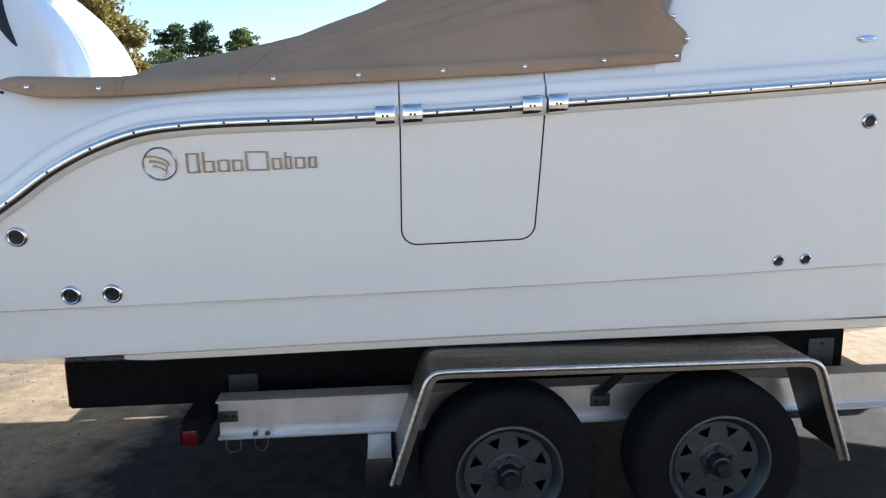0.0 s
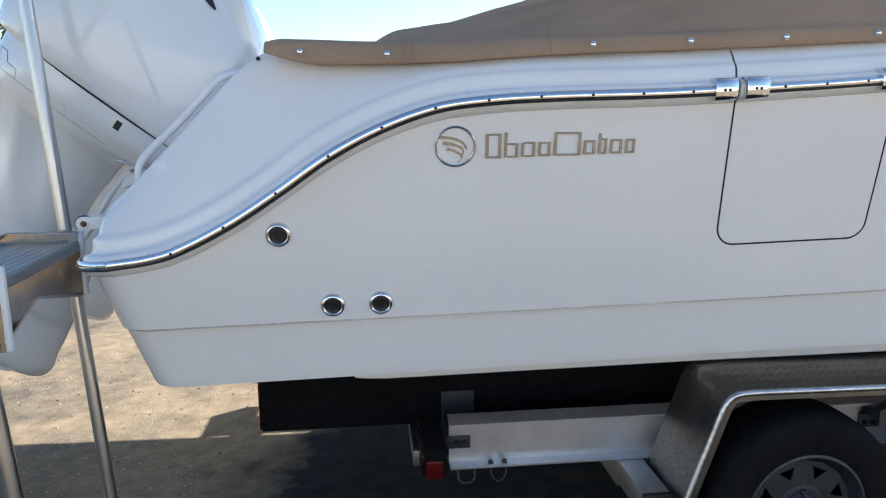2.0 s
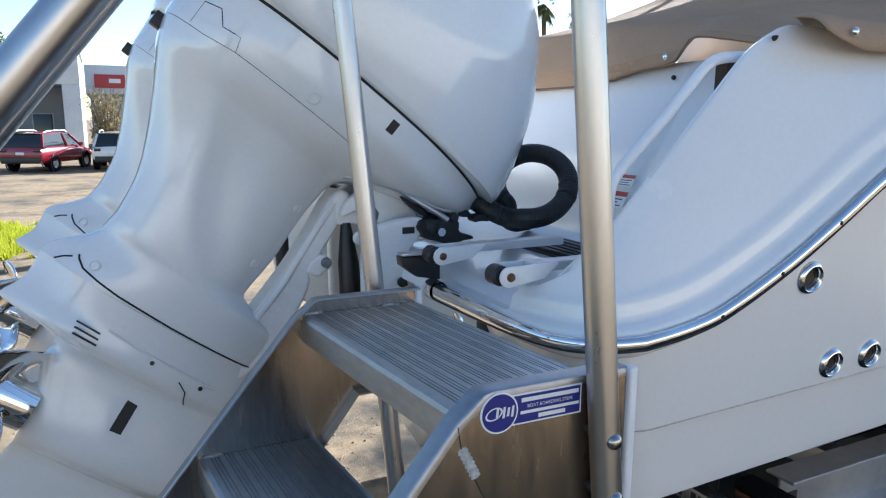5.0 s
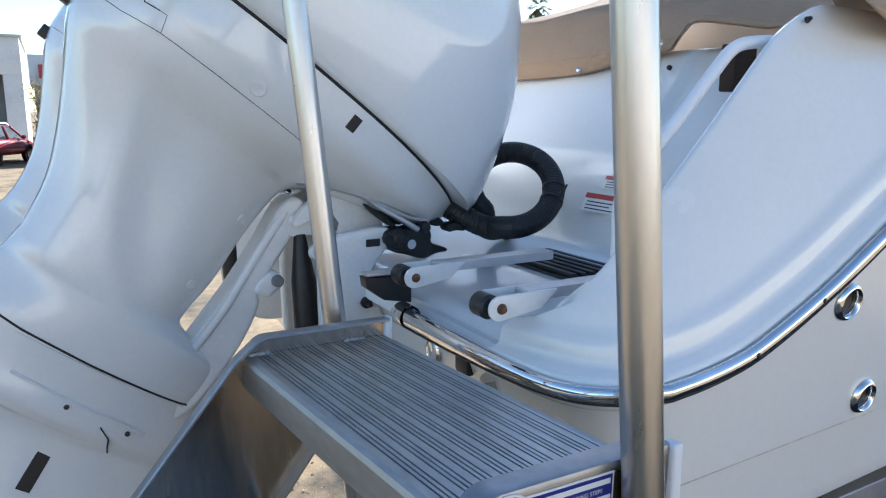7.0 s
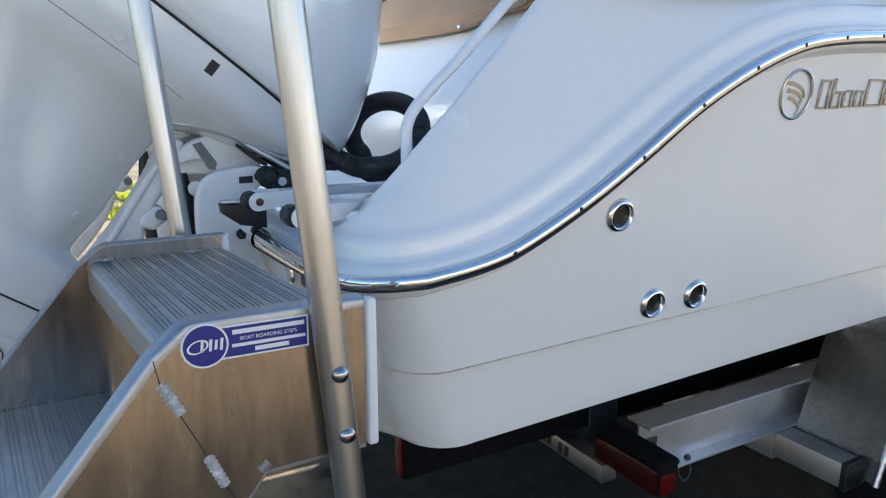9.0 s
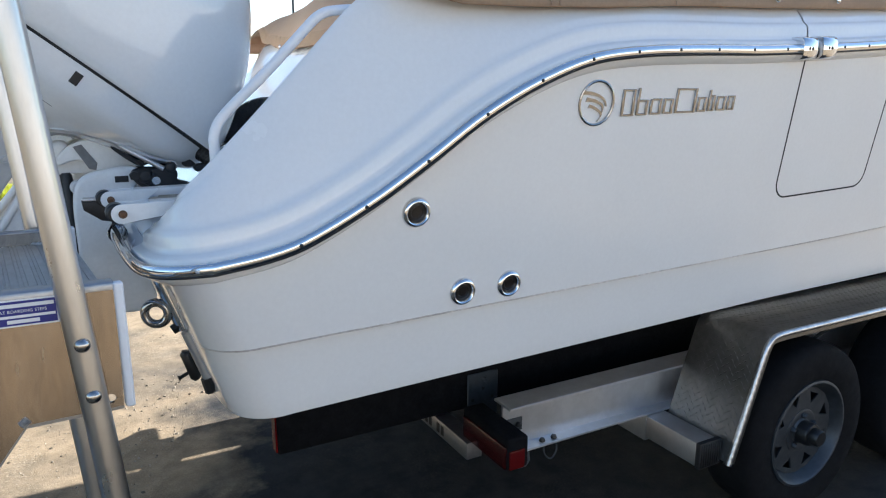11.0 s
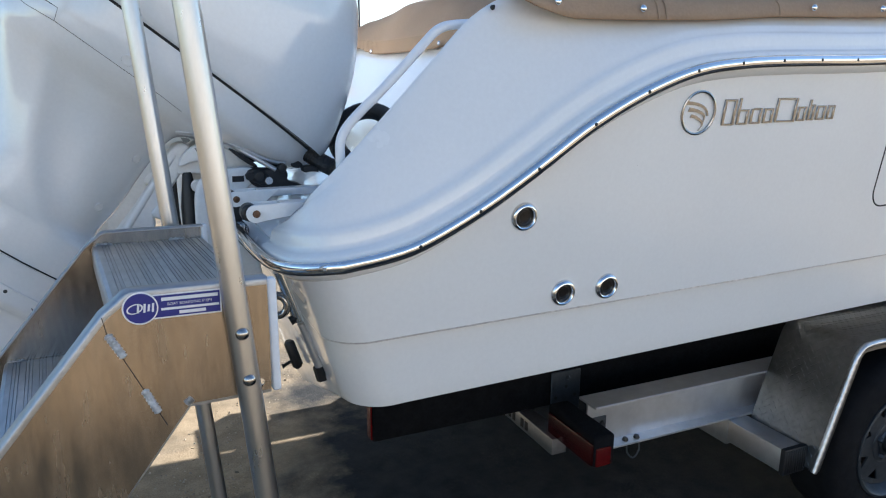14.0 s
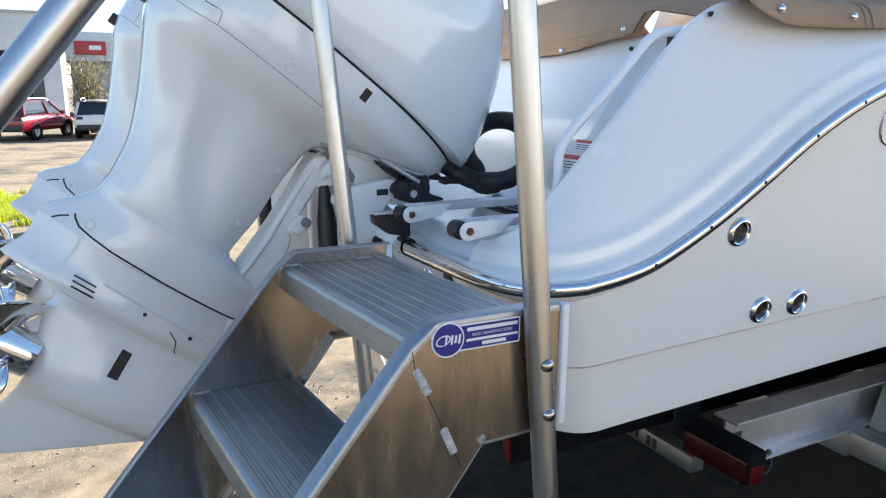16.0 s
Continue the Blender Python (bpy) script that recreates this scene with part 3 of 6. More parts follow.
part("foredeck", foredeck(), GEL_DECK, boat, smooth=50)


# unseen top added over the helm to keep canvas and near engine in shade
top = part("hardtop", box((-0.10, 2.62, 3.27), (3.1, 5.08, 3.35), 0.035, seg=3), GEL_DECK, boat, "unseen white top added over the helm to block sun", smooth=50)
for x, lean in ((1.25, -0.25), (2.85, 0.25)):
    for y in (2.80, 2 * CY - 2.80):
        part("hardtop_post", tube([(x + lean, y, 2.30), (x, y + (0.06 if y < CY else -0.06), 3.28)], 0.024, 12), WHITE_POLY, top)


# stern platform and bulkhead
def platform():
    rows = []
    for y in steps(2.50, 2 * CY - 2.50, 24):
        d = 0.06 * max(0.0, 1 - (min(y, 2 * CY - y) - 2.50) / 0.25) ** 2
        x0 = -1.812 + d
        prof = [(-1.75, 1.228), (x0 + 0.03, 1.232), (x0 + 0.0, 1.246), (x0 + 0.002, 1.262), (x0 + 0.016, 1.278), (x0 + 0.05, 1.293), (x0 + 0.09, 1.300), (-1.45, 1.306), (-1.32, 1.312), (-1.27, 1.325), (-1.235, 1.36), (-1.215, 1.42)]
        rows.append([Vector((x, y, z)) for x, z in prof])
    return grid(rows)


part("swim_platform", platform(), GEL_DECK, boat, "white moulded stern platform")


def bulkhead():
    rows = []
    for y in steps(2.60, 3.05, 10) + steps(3.06, 3.10, 6) + steps(3.13, 2 * CY - 2.60, 40):
        w = 0.10 * max(0.0, 1 - (min(y, 2 * CY - y) - 2.6) / 0.5) ** 2 + 0.030 * min(1.0, max(0.0, (3.095 - y) / 0.03))
        prof = [(-1.215, 1.42), (-1.19, 1.50), (-1.13, 1.60), (-1.06, 1.70), (-1.0, 1.78), (-0.975, 1.83), (-0.95, 1.85), (-0.85, 1.86)]
        rows.append([Vector((x + w, y, z)) for x, z in prof])
    return grid(rows)


part("bulkhead", bulkhead(), GEL_DECK, boat, "white curved cockpit bulkhead under the canvas")


# rub rail
def stout(p, r):
    """The rail grows stouter towards its end on the transom."""
    return r + 0.0065 * min(1.0, max(0.0, (p.y - 2.55) / 0.35)) if p.x < -1.75 else r


def half_round(path, thick=0.0138):
    """A polished half-round strip with a flat lower lip."""
    rows = []
    for i, p in enumerate(path):
        d = (path[min(i + 1, len(path) - 1)] - path[max(i - 1, 0)]).normalized()
        out = Vector((d.y, -d.x, 0)).normalized()
        if out.y > 0.05 or (abs(out.y) < 0.05 and out.x > 0):
            out = -out
        up = out.cross(d).normalized()
        if up.z < 0:
            up = -up
        r = stout(p, thick)
        prof = [(-0.012, 0.9), (0.1, 1.0), (0.45, 0.93), (0.75, 0.7), (0.95, 0.36), (1.0, 0.0), (0.95, -0.36), (0.75, -0.7), (0.45, -0.93), (0.1, -1.0), (-0.6, -1.02)]
        rows.append([p + out * (r * 0.85 * a) + up * (r * b) for a, b in prof])
    return grid(rows)


def rail_strip(path, thick=0.0138):
    """Black strip under the steel: the rail's dark reflection put in as colour."""
    rows = []
    for i, p in enumerate(path):
        d = (path[min(i + 1, len(path) - 1)] - path[max(i - 1, 0)]).normalized()
        out = Vector((d.y, -d.x, 0)).normalized()
        if out.y > 0.05 or (abs(out.y) < 0.05 and out.x > 0):
            out = -out
        up = out.cross(d).normalized()
        if up.z < 0:
            up = -up
        r = stout(p, thick)
        rows.append([p + out * (r * a) + up * (r * b) for a, b in ((0.50, -0.74), (0.64, -0.78), (0.67, -0.83), (0.58, -0.97), (0.42, -1.06), (0.1, -1.11), (-0.4, -1.13))])
    return grid(rows)


RAILP = part("rub_rail", half_round(stern_rail_path()), CHROME, boat, "polished stainless half-round rub rail", smooth=60)
part("rail_end", turned([(0.0, 0.010), (0.012, 0.008), (0.020, 0.002), (0.0245, -0.008), (0.0248, -0.045), (0.0242, -0.05)], Matrix.Translation((-1.832, 3.035, 1.272)) @ Matrix.Rotation(radians(-90), 4, "X"), 18), CHROME, RAILP)
RAILD = part("rub_rail", half_round(rail_path(0.118, 0.462, 10)), CHROME, boat, smooth=60)
RAILF = part("rub_rail", half_round(rail_path(0.615, 4.5, 60)), CHROME, boat, smooth=60)


for pth, rl in ((stern_rail_path(), RAILP), (rail_path(0.118, 0.462, 10), RAILD), (rail_path(0.615, 4.5, 60), RAILF)):
    part("vinyl_strip", rail_strip(pth), BLACK, rl, "black strip for the rail's dark reflection", smooth=60)


def rail_base(a, b, n):
    rows = []
    for x in steps(a, b, n):
        y, z = rail_y(x), rail_z(x)
        rows.append([Vector((x, y + 0.002, z - 0.034)), Vector((x, y - 0.007, z - 0.030)), Vector((x, y - 0.019, z - 0.021)), Vector((x, y - 0.023, z - 0.012)), Vector((x, y - 0.023, z + 0.012))])
    return grid(rows)


def corner_base():
    up = Vector((0, 0, 1))
    return grid([[e + n * a + up * b for a, b in ((0.002, -0.034), (-0.007, -0.030), (-0.019, -0.021), (-0.023, -0.012), (-0.023, 0.012))] for e, n, u in stern_corner()])


part("rail_moulding", rail_base(-1.59, 0.036, 64), GEL, boat)
part("rail_moulding", corner_base(), GEL, boat)
part("rail_moulding", rail_base(0.046, 0.545, 12), GEL, DOORP)
part("rail_moulding", rail_base(0.556, 4.5, 40), GEL, boat)


def screw_mesh(r=0.0045):
    return mesh_of(turned([(0.0, 0.0022), (r * 0.6, 0.002), (r, 0.0008), (r, -0.002)], n=8), DARK_STEEL, 60, "screw")


SCREW = screw_mesh()


def face_out(x, y, z, tilt=0.0):
    """A pose whose z axis points out of the near side."""
    return Matrix.Translation((x, y, z)) @ Matrix.Rotation(radians(90 + tilt), 4, "X")


for a, b, n, par in ((-1.53, -0.10, 10, RAILP), (0.17, 0.42, 2, RAILD), (0.68, 2.3, 11, RAILF)):
    for x in steps(a, b, n):
        s = part("screw", SCREW, None, par)
        s.matrix_basis = face_out(x, rail_y(x) - 0.0384, rail_z(x) + 0.002)


def clamp(x0, x1):
    """A stainless end clamp hooked over the rail."""
    rows = []
    for x in (x0, x0 + 0.002, x1 - 0.002, x1):
        e = 0.0015 if x in (x0, x1) else 0.0
        y, z = rail_y(x), rail_z(x) + 0.002
        prof = [(-0.002, 0.034), (-0.034, 0.033), (-0.042, 0.028), (-0.046, 0.018), (-0.047, 0.0), (-0.046, -0.014), (-0.042, -0.024), (-0.034, -0.03), (-0.002, -0.031)]
        rows.append([Vector((x, y + a * (1 - e * 20), z + b * (1 - e * 20))) for a, b in prof])
    bm = grid(rows, cap=True)
    return bm


for x0, x1, par in ((-0.037, 0.027, boat), (0.054, 0.120, DOORP), (0.461, 0.526, DOORP), (0.551, 0.617, boat)):
    c = part("rail_clamp", clamp(x0, x1), CHROME, par, "polished stainless clamp")
    for dx in (-0.007, 0.007):
        s = part("screw", SCREW, None, c)
        s.matrix_basis = face_out((x0 + x1) / 2 + dx, rail_y(x0) - 0.0465, rail_z(x0) + 0.003)


def port(x, z, r, lift=0.0):
    y = side_y(x, z)
    m = face_out(x, y, z, 7.4)
    ring = part("drain_fitting", turned([(r * 1.02, -0.004), (r * 1.02, 0.0005), (r * 0.985, 0.0040), (r * 0.92, 0.0080), (r * 0.84, 0.0105), (r * 0.77, 0.0112), (r * 0.72, 0.0102), (r * 0.67, 0.0068), (r * 0.63, 0.0030), (r * 0.615, -0.006)], m, 36), CHROME, boat, "chromed round hull drain")
    part("bore", turned([(0.0, 0.0012), (r * 0.36, 0.0012), (r * 0.40, 0.0024), (r * 0.48, 0.0024), (r * 0.52, 0.0012), (r * 0.66, 0.001)], m, 24), BORE, ring)


for x, z, r in ((-1.249, 1.362, 0.036), (-1.108, 1.148, 0.036), (-0.970, 1.149, 0.036), (1.762, 1.711, 0.030), (1.49, 1.186, 0.024), (1.60, 1.189, 0.024)):
    port(x, z, r)


# maker's badge as plain shapes
def on_side(x, z, out=0.0):
    return face_out(x, side_y(x, z) - out, z, 7.4)


def ring_flat(r, w, depth, m, n=40):
    return turned([(r - w, 0), (r - w, depth), (r - w * 0.5, depth * 1.3), (r, depth), (r, 0)], m, n)


badge = part("badge", ring_flat(0.057, 0.006, 0.004, on_side(-0.757, 1.600)), BADGE, boat, "round chromed badge")
for k, (a, b, w) in enumerate(((0.030, 0.012, 0.010), (0.014, -0.004, 0.011), (-0.003, -0.026, 0.009))):
    path = [(-0.042 + 0.01 * k, a), (-0.005, a - 0.004), (0.026, b), (0.034 - 0.012 * k, b - 0.020)]
    sm = [Vector((p[0], p[1], 0)) for p in path]
    sm = smoothed(sm, 2)
    poly = [(p.x, p.y) for p in sm] + [(p.x - 0.004, p.y - w * (1 - i / len(sm))) for i, p in reversed(list(enumerate(sm)))]
    part("swoosh", prism(poly, 0.003, on_side(-0.757, 1.600)), BADGE, badge)


def letter_block(x, z, w, h, tall):
    """An open upright block, in place of a letter."""
    t = 0.0085
    bm = bmesh.new()
    m = on_side(x, z)
    for lo, hi in (((0, 0, 0), (t, tall, 0.004)), ((w - t, 0, 0), (w, h, 0.004)), ((t, 0, 0), (w - t, t * 0.6, 0.004)), ((t, h - t * 0.6, 0), (w - t, h, 0.004))):
        box(lo, hi, 0.0008, bm, m, 1)
    return bm


_x = -0.672
for w, h, tall in ((0.044, 0.068, 0.068), (0.040, 0.040, 0.070), (0.040, 0.042, 0.040), (0.036, 0.040, 0.040), (0.078, 0.066, 0.066), (0.034, 0.040, 0.040), (0.026, 0.044, 0.058), (0.036, 0.040, 0.040), (0.030, 0.040, 0.040)):
    part("lettering_bar", letter_block(_x, 1.566 + 0.025 * (_x + 0.67), w, h, tall), BADGE, boat)
    _x += w + 0.0085

# stern fittings
part("grab_rail", tube(smoothed([(-1.652, 2.592, 1.38), (-1.652, 2.594, 1.50), (-1.652, 2.596, 1.545), (-1.625, 2.60, 1.584), (-1.537, 2.60, 1.662), (-1.445, 2.60, 1.757), (-1.405, 2.60, 1.797), (-1.355, 2.60, 1.807), (-1.25, 2.59, 1.812)], 3), 0.0112, 14), WHITE_POLY, boat, "white powder-coated grab rail")
part("cover_stud", turned([(0.0, 0.008), (0.003, 0.0075), (0.0045, 0.004), (0.0035, 0.003), (0.006, 0.001), (0.006, -0.002)], face_out(-1.292, 2.545, 1.842, -20), 12), DARK_STEEL, boat)
part("courtesy_light", turned([(0.0, 0.006), (0.03, 0.005), (0.036, 0.0), (0.036, -0.004)], face_out(1.731, 2.462, 2.003, -10) @ Matrix.Diagonal((1.0, 0.35, 1, 1)), 24), CHROME, boat, "oval chromed side light")


def swing_arm(y, dx, dz, end=-1.50):
    bar = part("step_arm", box((-1.79 + dx, y - 0.020, 1.366 + dz), (end, y + 0.020, 1.386 + dz), 0.004), ALU_FRAME, boat, "hinged boarding ladder arm with black end cap")
    plate = [(-1.848 - 0.021 * math.sin(a), 1.3635 + 0.021 * math.cos(a)) for a in [math.pi * k / 8 for k in range(9)]] + [(-1.80, 1.350), (-1.768, 1.354), (-1.735, 1.382), (-1.735, 1.3845)]
    for dy in (-0.026, 0.020):
        part("arm_plate", prism([(x, z) for x, z in plate], 0.006, Matrix.Translation((dx, y + dy + 0.006, dz)) @ Matrix.Rotation(radians(90), 4, "X"), 0.0015), CAST, bar)
    part("end_cap", turned([(0.0, -0.020), (0.016, -0.020), (0.0205, -0.015), (0.0205, 0.015), (0.016, 0.020), (0.0, 0.020)], Matrix.Translation((-1.858 + dx, y + 0.006, 1.364 + dz)) @ Matrix.Rotation(radians(90), 4, "X"), 20), BLACK, bar, "black rubber end cap")
    part("pivot_bolt", turned([(0.0, 0.010), (0.005, 0.009), (0.0065, 0.006), (0.0065, 0.003), (0.009, 0.002), (0.009, 0.0)], face_out(-1.846 + dx, y - 0.026, 1.3635 + dz), 12), RUST, bar, "rusty pivot bolt")


hinge = part("ladder_hinge", prism([(-1.905, 1.350), (-1.80, 1.344), (-1.80, 1.286), (-1.862, 1.298), (-1.902, 1.328)], 0.034, Matrix.Translation((0, 3.077, 0)) @ Matrix.Rotation(radians(90), 4, "X"), 0.003), BLACK, boat, "black moulded ladder hinge", smooth=50)
part("hinge_cover", box((-1.902, 3.043, 1.351), (-1.72, 3.077, 1.358), 0.003), ALU_FRAME, hinge)
swing_arm(2.675, 0.008, 0.012, -1.60)
swing_arm(2.967, 0.004, 0.002)
grate = part("hatch_grate", box((-1.44, 2.96, 1.300), (-1.24, 3.26, 1.3135), 0.004), BLACK, boat, "black slatted deck drain grate")
for i in range(7):
    x = -1.43 + i * 0.028
    part("slat", box((x, 2.968, 1.3135), (x + 0.016, 3.252, 1.323), 0.003), BLACK, grate)
for y0, z0, w, h, red in ((3.055, 1.492, 0.085, 0.036, True), (3.062, 1.432, 0.130, 0.050, True)):
    m = Matrix.Translation((-1.222 + 0.42 * (z0 - 1.432), y0, z0)) @ Matrix.Rotation(radians(-90), 4, "Z") @ Matrix.Rotation(radians(63), 4, "X")
    st = part("warning_sticker", box((-w, 0, 0), (0, h, 0.0012), 0, m=m), WHITE_VINYL, boat, "small white and red warning sticker", smooth=0)
    part("warning_band", box((-w, h * 0.72, 0.0012), (0, h, 0.002), 0, m=m), RED_VINYL, st, smooth=0)
    for i in range(3):
        part("text_bar", box((-w * 0.9, h * (0.12 + 0.19 * i), 0.0012), (-w * (0.1 + 0.12 * (i % 2)), h * (0.18 + 0.19 * i), 0.0018), 0, m=m), BLACK, st, smooth=0)

part("gate_button", turned([(0.0, 0.006), (0.005, 0.005), (0.007, 0.002), (0.007, -0.004)], Matrix.Translation((-1.006, 3.118, 1.803)) @ Matrix.Rotation(radians(-70), 4, "Y"), 12), BLACK, boat)
# solid dark brown block; the slot's shade is put into its colour
part("walkway_slot", box((-1.065, 2.868, 1.735), (-0.99, 2.908, 1.842), 0.004), material("dark_brown_slot_shade", (0.05, 0.027, 0.016), 0.8, vary=0.2), boat, "dark brown block for the shaded slot beside the transom gate")
# transom ring, drain and trim tab
def on_transom(y, z, out=0.0):
    return Vector((transom_x(z) - out, y, z))


eye = part("tow_eye", tube([Vector((-1.778 + 0.025 * math.cos(a), 2.79 - 0.010 * math.cos(a), 1.106 + 0.027 * math.sin(a))) for a in [2 * math.pi * k / 28 for k in range(29)]], 0.0105, 14), BADGE, boat, "polished stern tow eye with dark reflections in its colour")
part("eye_plate", tube([on_transom(2.79, 1.20, 0.006), on_transom(2.79, 1.06, 0.006)], [0.020, 0.020], 12), CHROME, eye)
part("eye_nut", tube([on_transom(2.785, 1.075, 0.0), on_transom(2.785, 1.06, 0.034)], 0.013, 6), DARK_STEEL, eye)
tab = part("trim_tab_strut", tube([on_transom(2.79, 1.05, 0.006), on_transom(2.79, 0.88, 0.006)], 0.013, 10), ALU_FRAME, boat, "slim metal trim tab strut")
part("strut_foot", tube([on_transom(2.79, 0.92, 0.008), on_transom(2.79, 0.88, 0.012)], 0.017, 8), BLACK, tab)
part("actuator", tube([on_transom(3.26, 0.826, 0.026), on_transom(3.26, 0.818, 0.028), on_transom(3.26, 0.735, 0.030), on_transom(3.26, 0.727, 0.028)], [0.012, 0.018, 0.018, 0.012], 16), BLACK, tab, "black trim actuator")
part("drain_stud", tube([on_transom(3.26, 0.752, 0.045), on_transom(3.25, 0.744, 0.075), on_transom(3.25, 0.742, 0.082)], [0.006, 0.006, 0.011], 8), DARK_STEEL, tab)
part("serial_plate", box((-1.758, 2.56, 1.178), (-1.754, 2.68, 1.198), 0.001), ALU_FRAME, boat)
part("stern_vent", box((-1.766, 2.87, 1.17), (-1.742, 2.92, 1.215), 0.008), BLACK, boat)
part("drain_fitting", turned([(0.03, 0), (0.03, 0.004), (0.024, 0.008), (0.016, 0.004), (0.0, 0.003)], Matrix.Translation((-1.752, 3.03, 1.175)) @ Matrix.Rotation(radians(-90), 4, "Y"), 20), CHROME, boat)

# ---- canvas cover ----
EDGE_Z = [(-1.300, 1.873), (-1.264, 1.852), (-1.22, 1.838), (-1.165, 1.825), (-1.12, 1.818), (-0.95, 1.820), (-0.72, 1.828), (-0.497, 1.845), (-0.09, 1.860), (0.20, 1.873), (0.481, 1.886), (0.763, 1.907), (1.035, 1.925)]
RIDGE_Z = [(-1.25, 1.845), (-1.06, 1.945), (-0.95, 1.995), (-0.75, 2.05), (-0.48, 2.115), (-0.18, 2.20), (0.19, 2.34), (0.6, 2.48), (1.05, 2.58)]


def cover_point(x, f):
    """f runs over the canvas from the near edge (0) to the middle (1)."""
    ze = lerp_table(x, EDGE_Z)
    yt, zt = ridge(max(-1.28, min(x, 0.94)))
    ye = side_y(x, ze) - 0.004 + smooth_table(ze - rail_z(x), [(0.05, 0.03), (0.12, 0.045), (0.2, 0.075)])
    zr = smooth_table(x, RIDGE_Z)
    if f < 0.14:
        g = f / 0.14
        y = ye - 0.012 * math.sin(math.pi * g) + (yt - 0.03 - ye) * g
        z = ze + (zt + 0.018 - ze) * math.sin(g * math.pi / 2)
    else:
        g = (f - 0.14) / 0.86
        y = yt - 0.03 + (CY - yt + 0.03) * g
        z = zt + 0.018 + (zr - zt - 0.018) * (1 - (1 - g) ** (1.9 + 0.8 * min(1.0, max(0.0, (x + 0.6) / 0.6))))
        fold = noise.noise(Vector((x * 2.2 + y * 1.1, y * 3.0 - x * 1.2, 0.3))) * 0.014 + noise.noise(Vector((x * 5 + y * 2, y * 6 - x * 3, 2.0))) * 0.003
        th = math.atan2(y - 2.40, x + 1.6)
        crease = 0.0
        for c, wd, amp in ((0.10, 0.014, 0.016), (0.15, 0.010, 0.014), (0.20, 0.020, 0.024), (0.26, 0.012, 0.018), (0.34, 0.030, 0.030), (0.41, 0.014, 0.018), (0.50, 0.03, 0.020), (0.62, 0.05, 0.020)):
            crease += amp * math.exp(-((th - c - 0.02 * math.sin(3 * x)) / wd) ** 2)
        z += crease * min(1.0, max(0.0, x + 0.9)) * min(1.0, g * 6)
        wv = min(1.0, max(0.0, (x - 0.84) / 0.11))
        wv = wv * wv * (3 - 2 * wv)
        y += (2.478 + (CY - 2.478) * max(0.0, (g - 0.3) / 0.7) - y) * wv
        z += (zt + 0.018 + (zr - zt - 0.018) * min(1.0, g / 0.3) * (0.55 + 0.45 * g) - z) * wv
        z += fold * min(1.0, g * 4) * (1 - 0.8 * wv) + 0.02 * math.sin(9.0 * (y - 2.5) + 3.4 * x) * min(1.0, g * 3) * max(0.0, 1 - g)
    y += 0.003 * math.sin(x * 21) * (1 if f < 0.1 else 0)
    if x > 0.84 and f < 0.3:
        # laid on the cabin side
        w = min(1.0, (x - 0.84) / 0.11)
        face = deck_section(max(x, 0.98))[10:19]
        y += (min(y, lerp_table(z, [(p.z, p.y) for p in face]) - 0.009) - y) * w
    return Vector((x, y, z))


def draped(x, f):
    """A point of the canvas, with the aft hem drawn down over the bulkhead."""
    lim = -1.264 if f < 0.14 else smooth_table(f, [(0.14, -1.264), (0.2, -1.12), (0.3, -1.02), (0.45, -1.005), (1.0, -1.02)])
    fwd = lerp_table(f, [(0.0, 1.035), (0.13, 1.040), (0.15, 1.045), (0.166, 1.072), (0.19, 1.050), (0.225, 1.0), (0.25, 0.955), (0.4, 0.935), (1.0, 0.93)])
    xx = fwd + (x - 1.045) * (fwd - lim) / (1.045 + 1.264)
    p = cover_point(xx, f)
    if f > 0.14 and xx < lim + 0.13:
        g = 1 - (xx - lim) / 0.13
        drop = min(1.0, (f - 0.14) / 0.1)
        hem = smooth_table(p.y, [(2.5, 1.866), (2.82, 1.872), (2.92, 1.890), (3.05, 1.908), (3.085, 1.880), (3.115, 1.846), (3.25, 1.832), (3.46, 1.800), (3.85, 1.793)])
        p.z += (hem - p.z) * g ** 1.7 * drop
        gather = math.exp(-((p.y - 3.36) / 0.10) ** 2)
        p.x -= 0.010 * gather * g * math.sin(95 * p.y - 40 * g)
    return p


COVER_F = [0.0, 0.02, 0.05, 0.08, 0.11, 0.14, 0.15, 0.16, 0.175, 0.19, 0.205, 0.22, 0.24, 0.26] + steps(0.275, 0.9, 60) + steps(0.92, 1.0, 4)


def cover():
    rows = [[draped(x, f) for x in steps(-1.264, -1.0, 18) + steps(-0.97, 1.045, 76)] for f in COVER_F]
    return grid(rows + [[Vector((p.x, 2 * CY - p.y, p.z)) for p in r] for r in reversed(rows[:-1])])


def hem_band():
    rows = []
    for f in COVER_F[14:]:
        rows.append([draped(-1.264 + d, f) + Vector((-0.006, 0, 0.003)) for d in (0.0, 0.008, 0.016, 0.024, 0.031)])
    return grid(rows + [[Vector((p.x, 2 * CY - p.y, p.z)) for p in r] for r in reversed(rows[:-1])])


canvas = thing("boat_cover", pose(0, CY, 1.9), "tan canvas cover snapped over the cockpit, with loose folds", "boat cover")
cv = part("canvas", cover(), CANVAS, canvas, smooth=180)
_m = cv.modifiers.new("cloth", "SOLIDIFY")
_m.thickness, _m.offset = 0.004, 0.0
for x, far in ((-0.490, 0.26), (-0.868, 0.13), (-0.892, 0.13)):
    path = [cover_point(x + 0.03 * f + 0.5 * max(0.0, f - 0.15), f) + Vector((0, -0.003, 0.002)) for f in steps(0.0, far, 9)]
    part("seam", tube(path, 0.0022, 6), CANVAS, canvas)
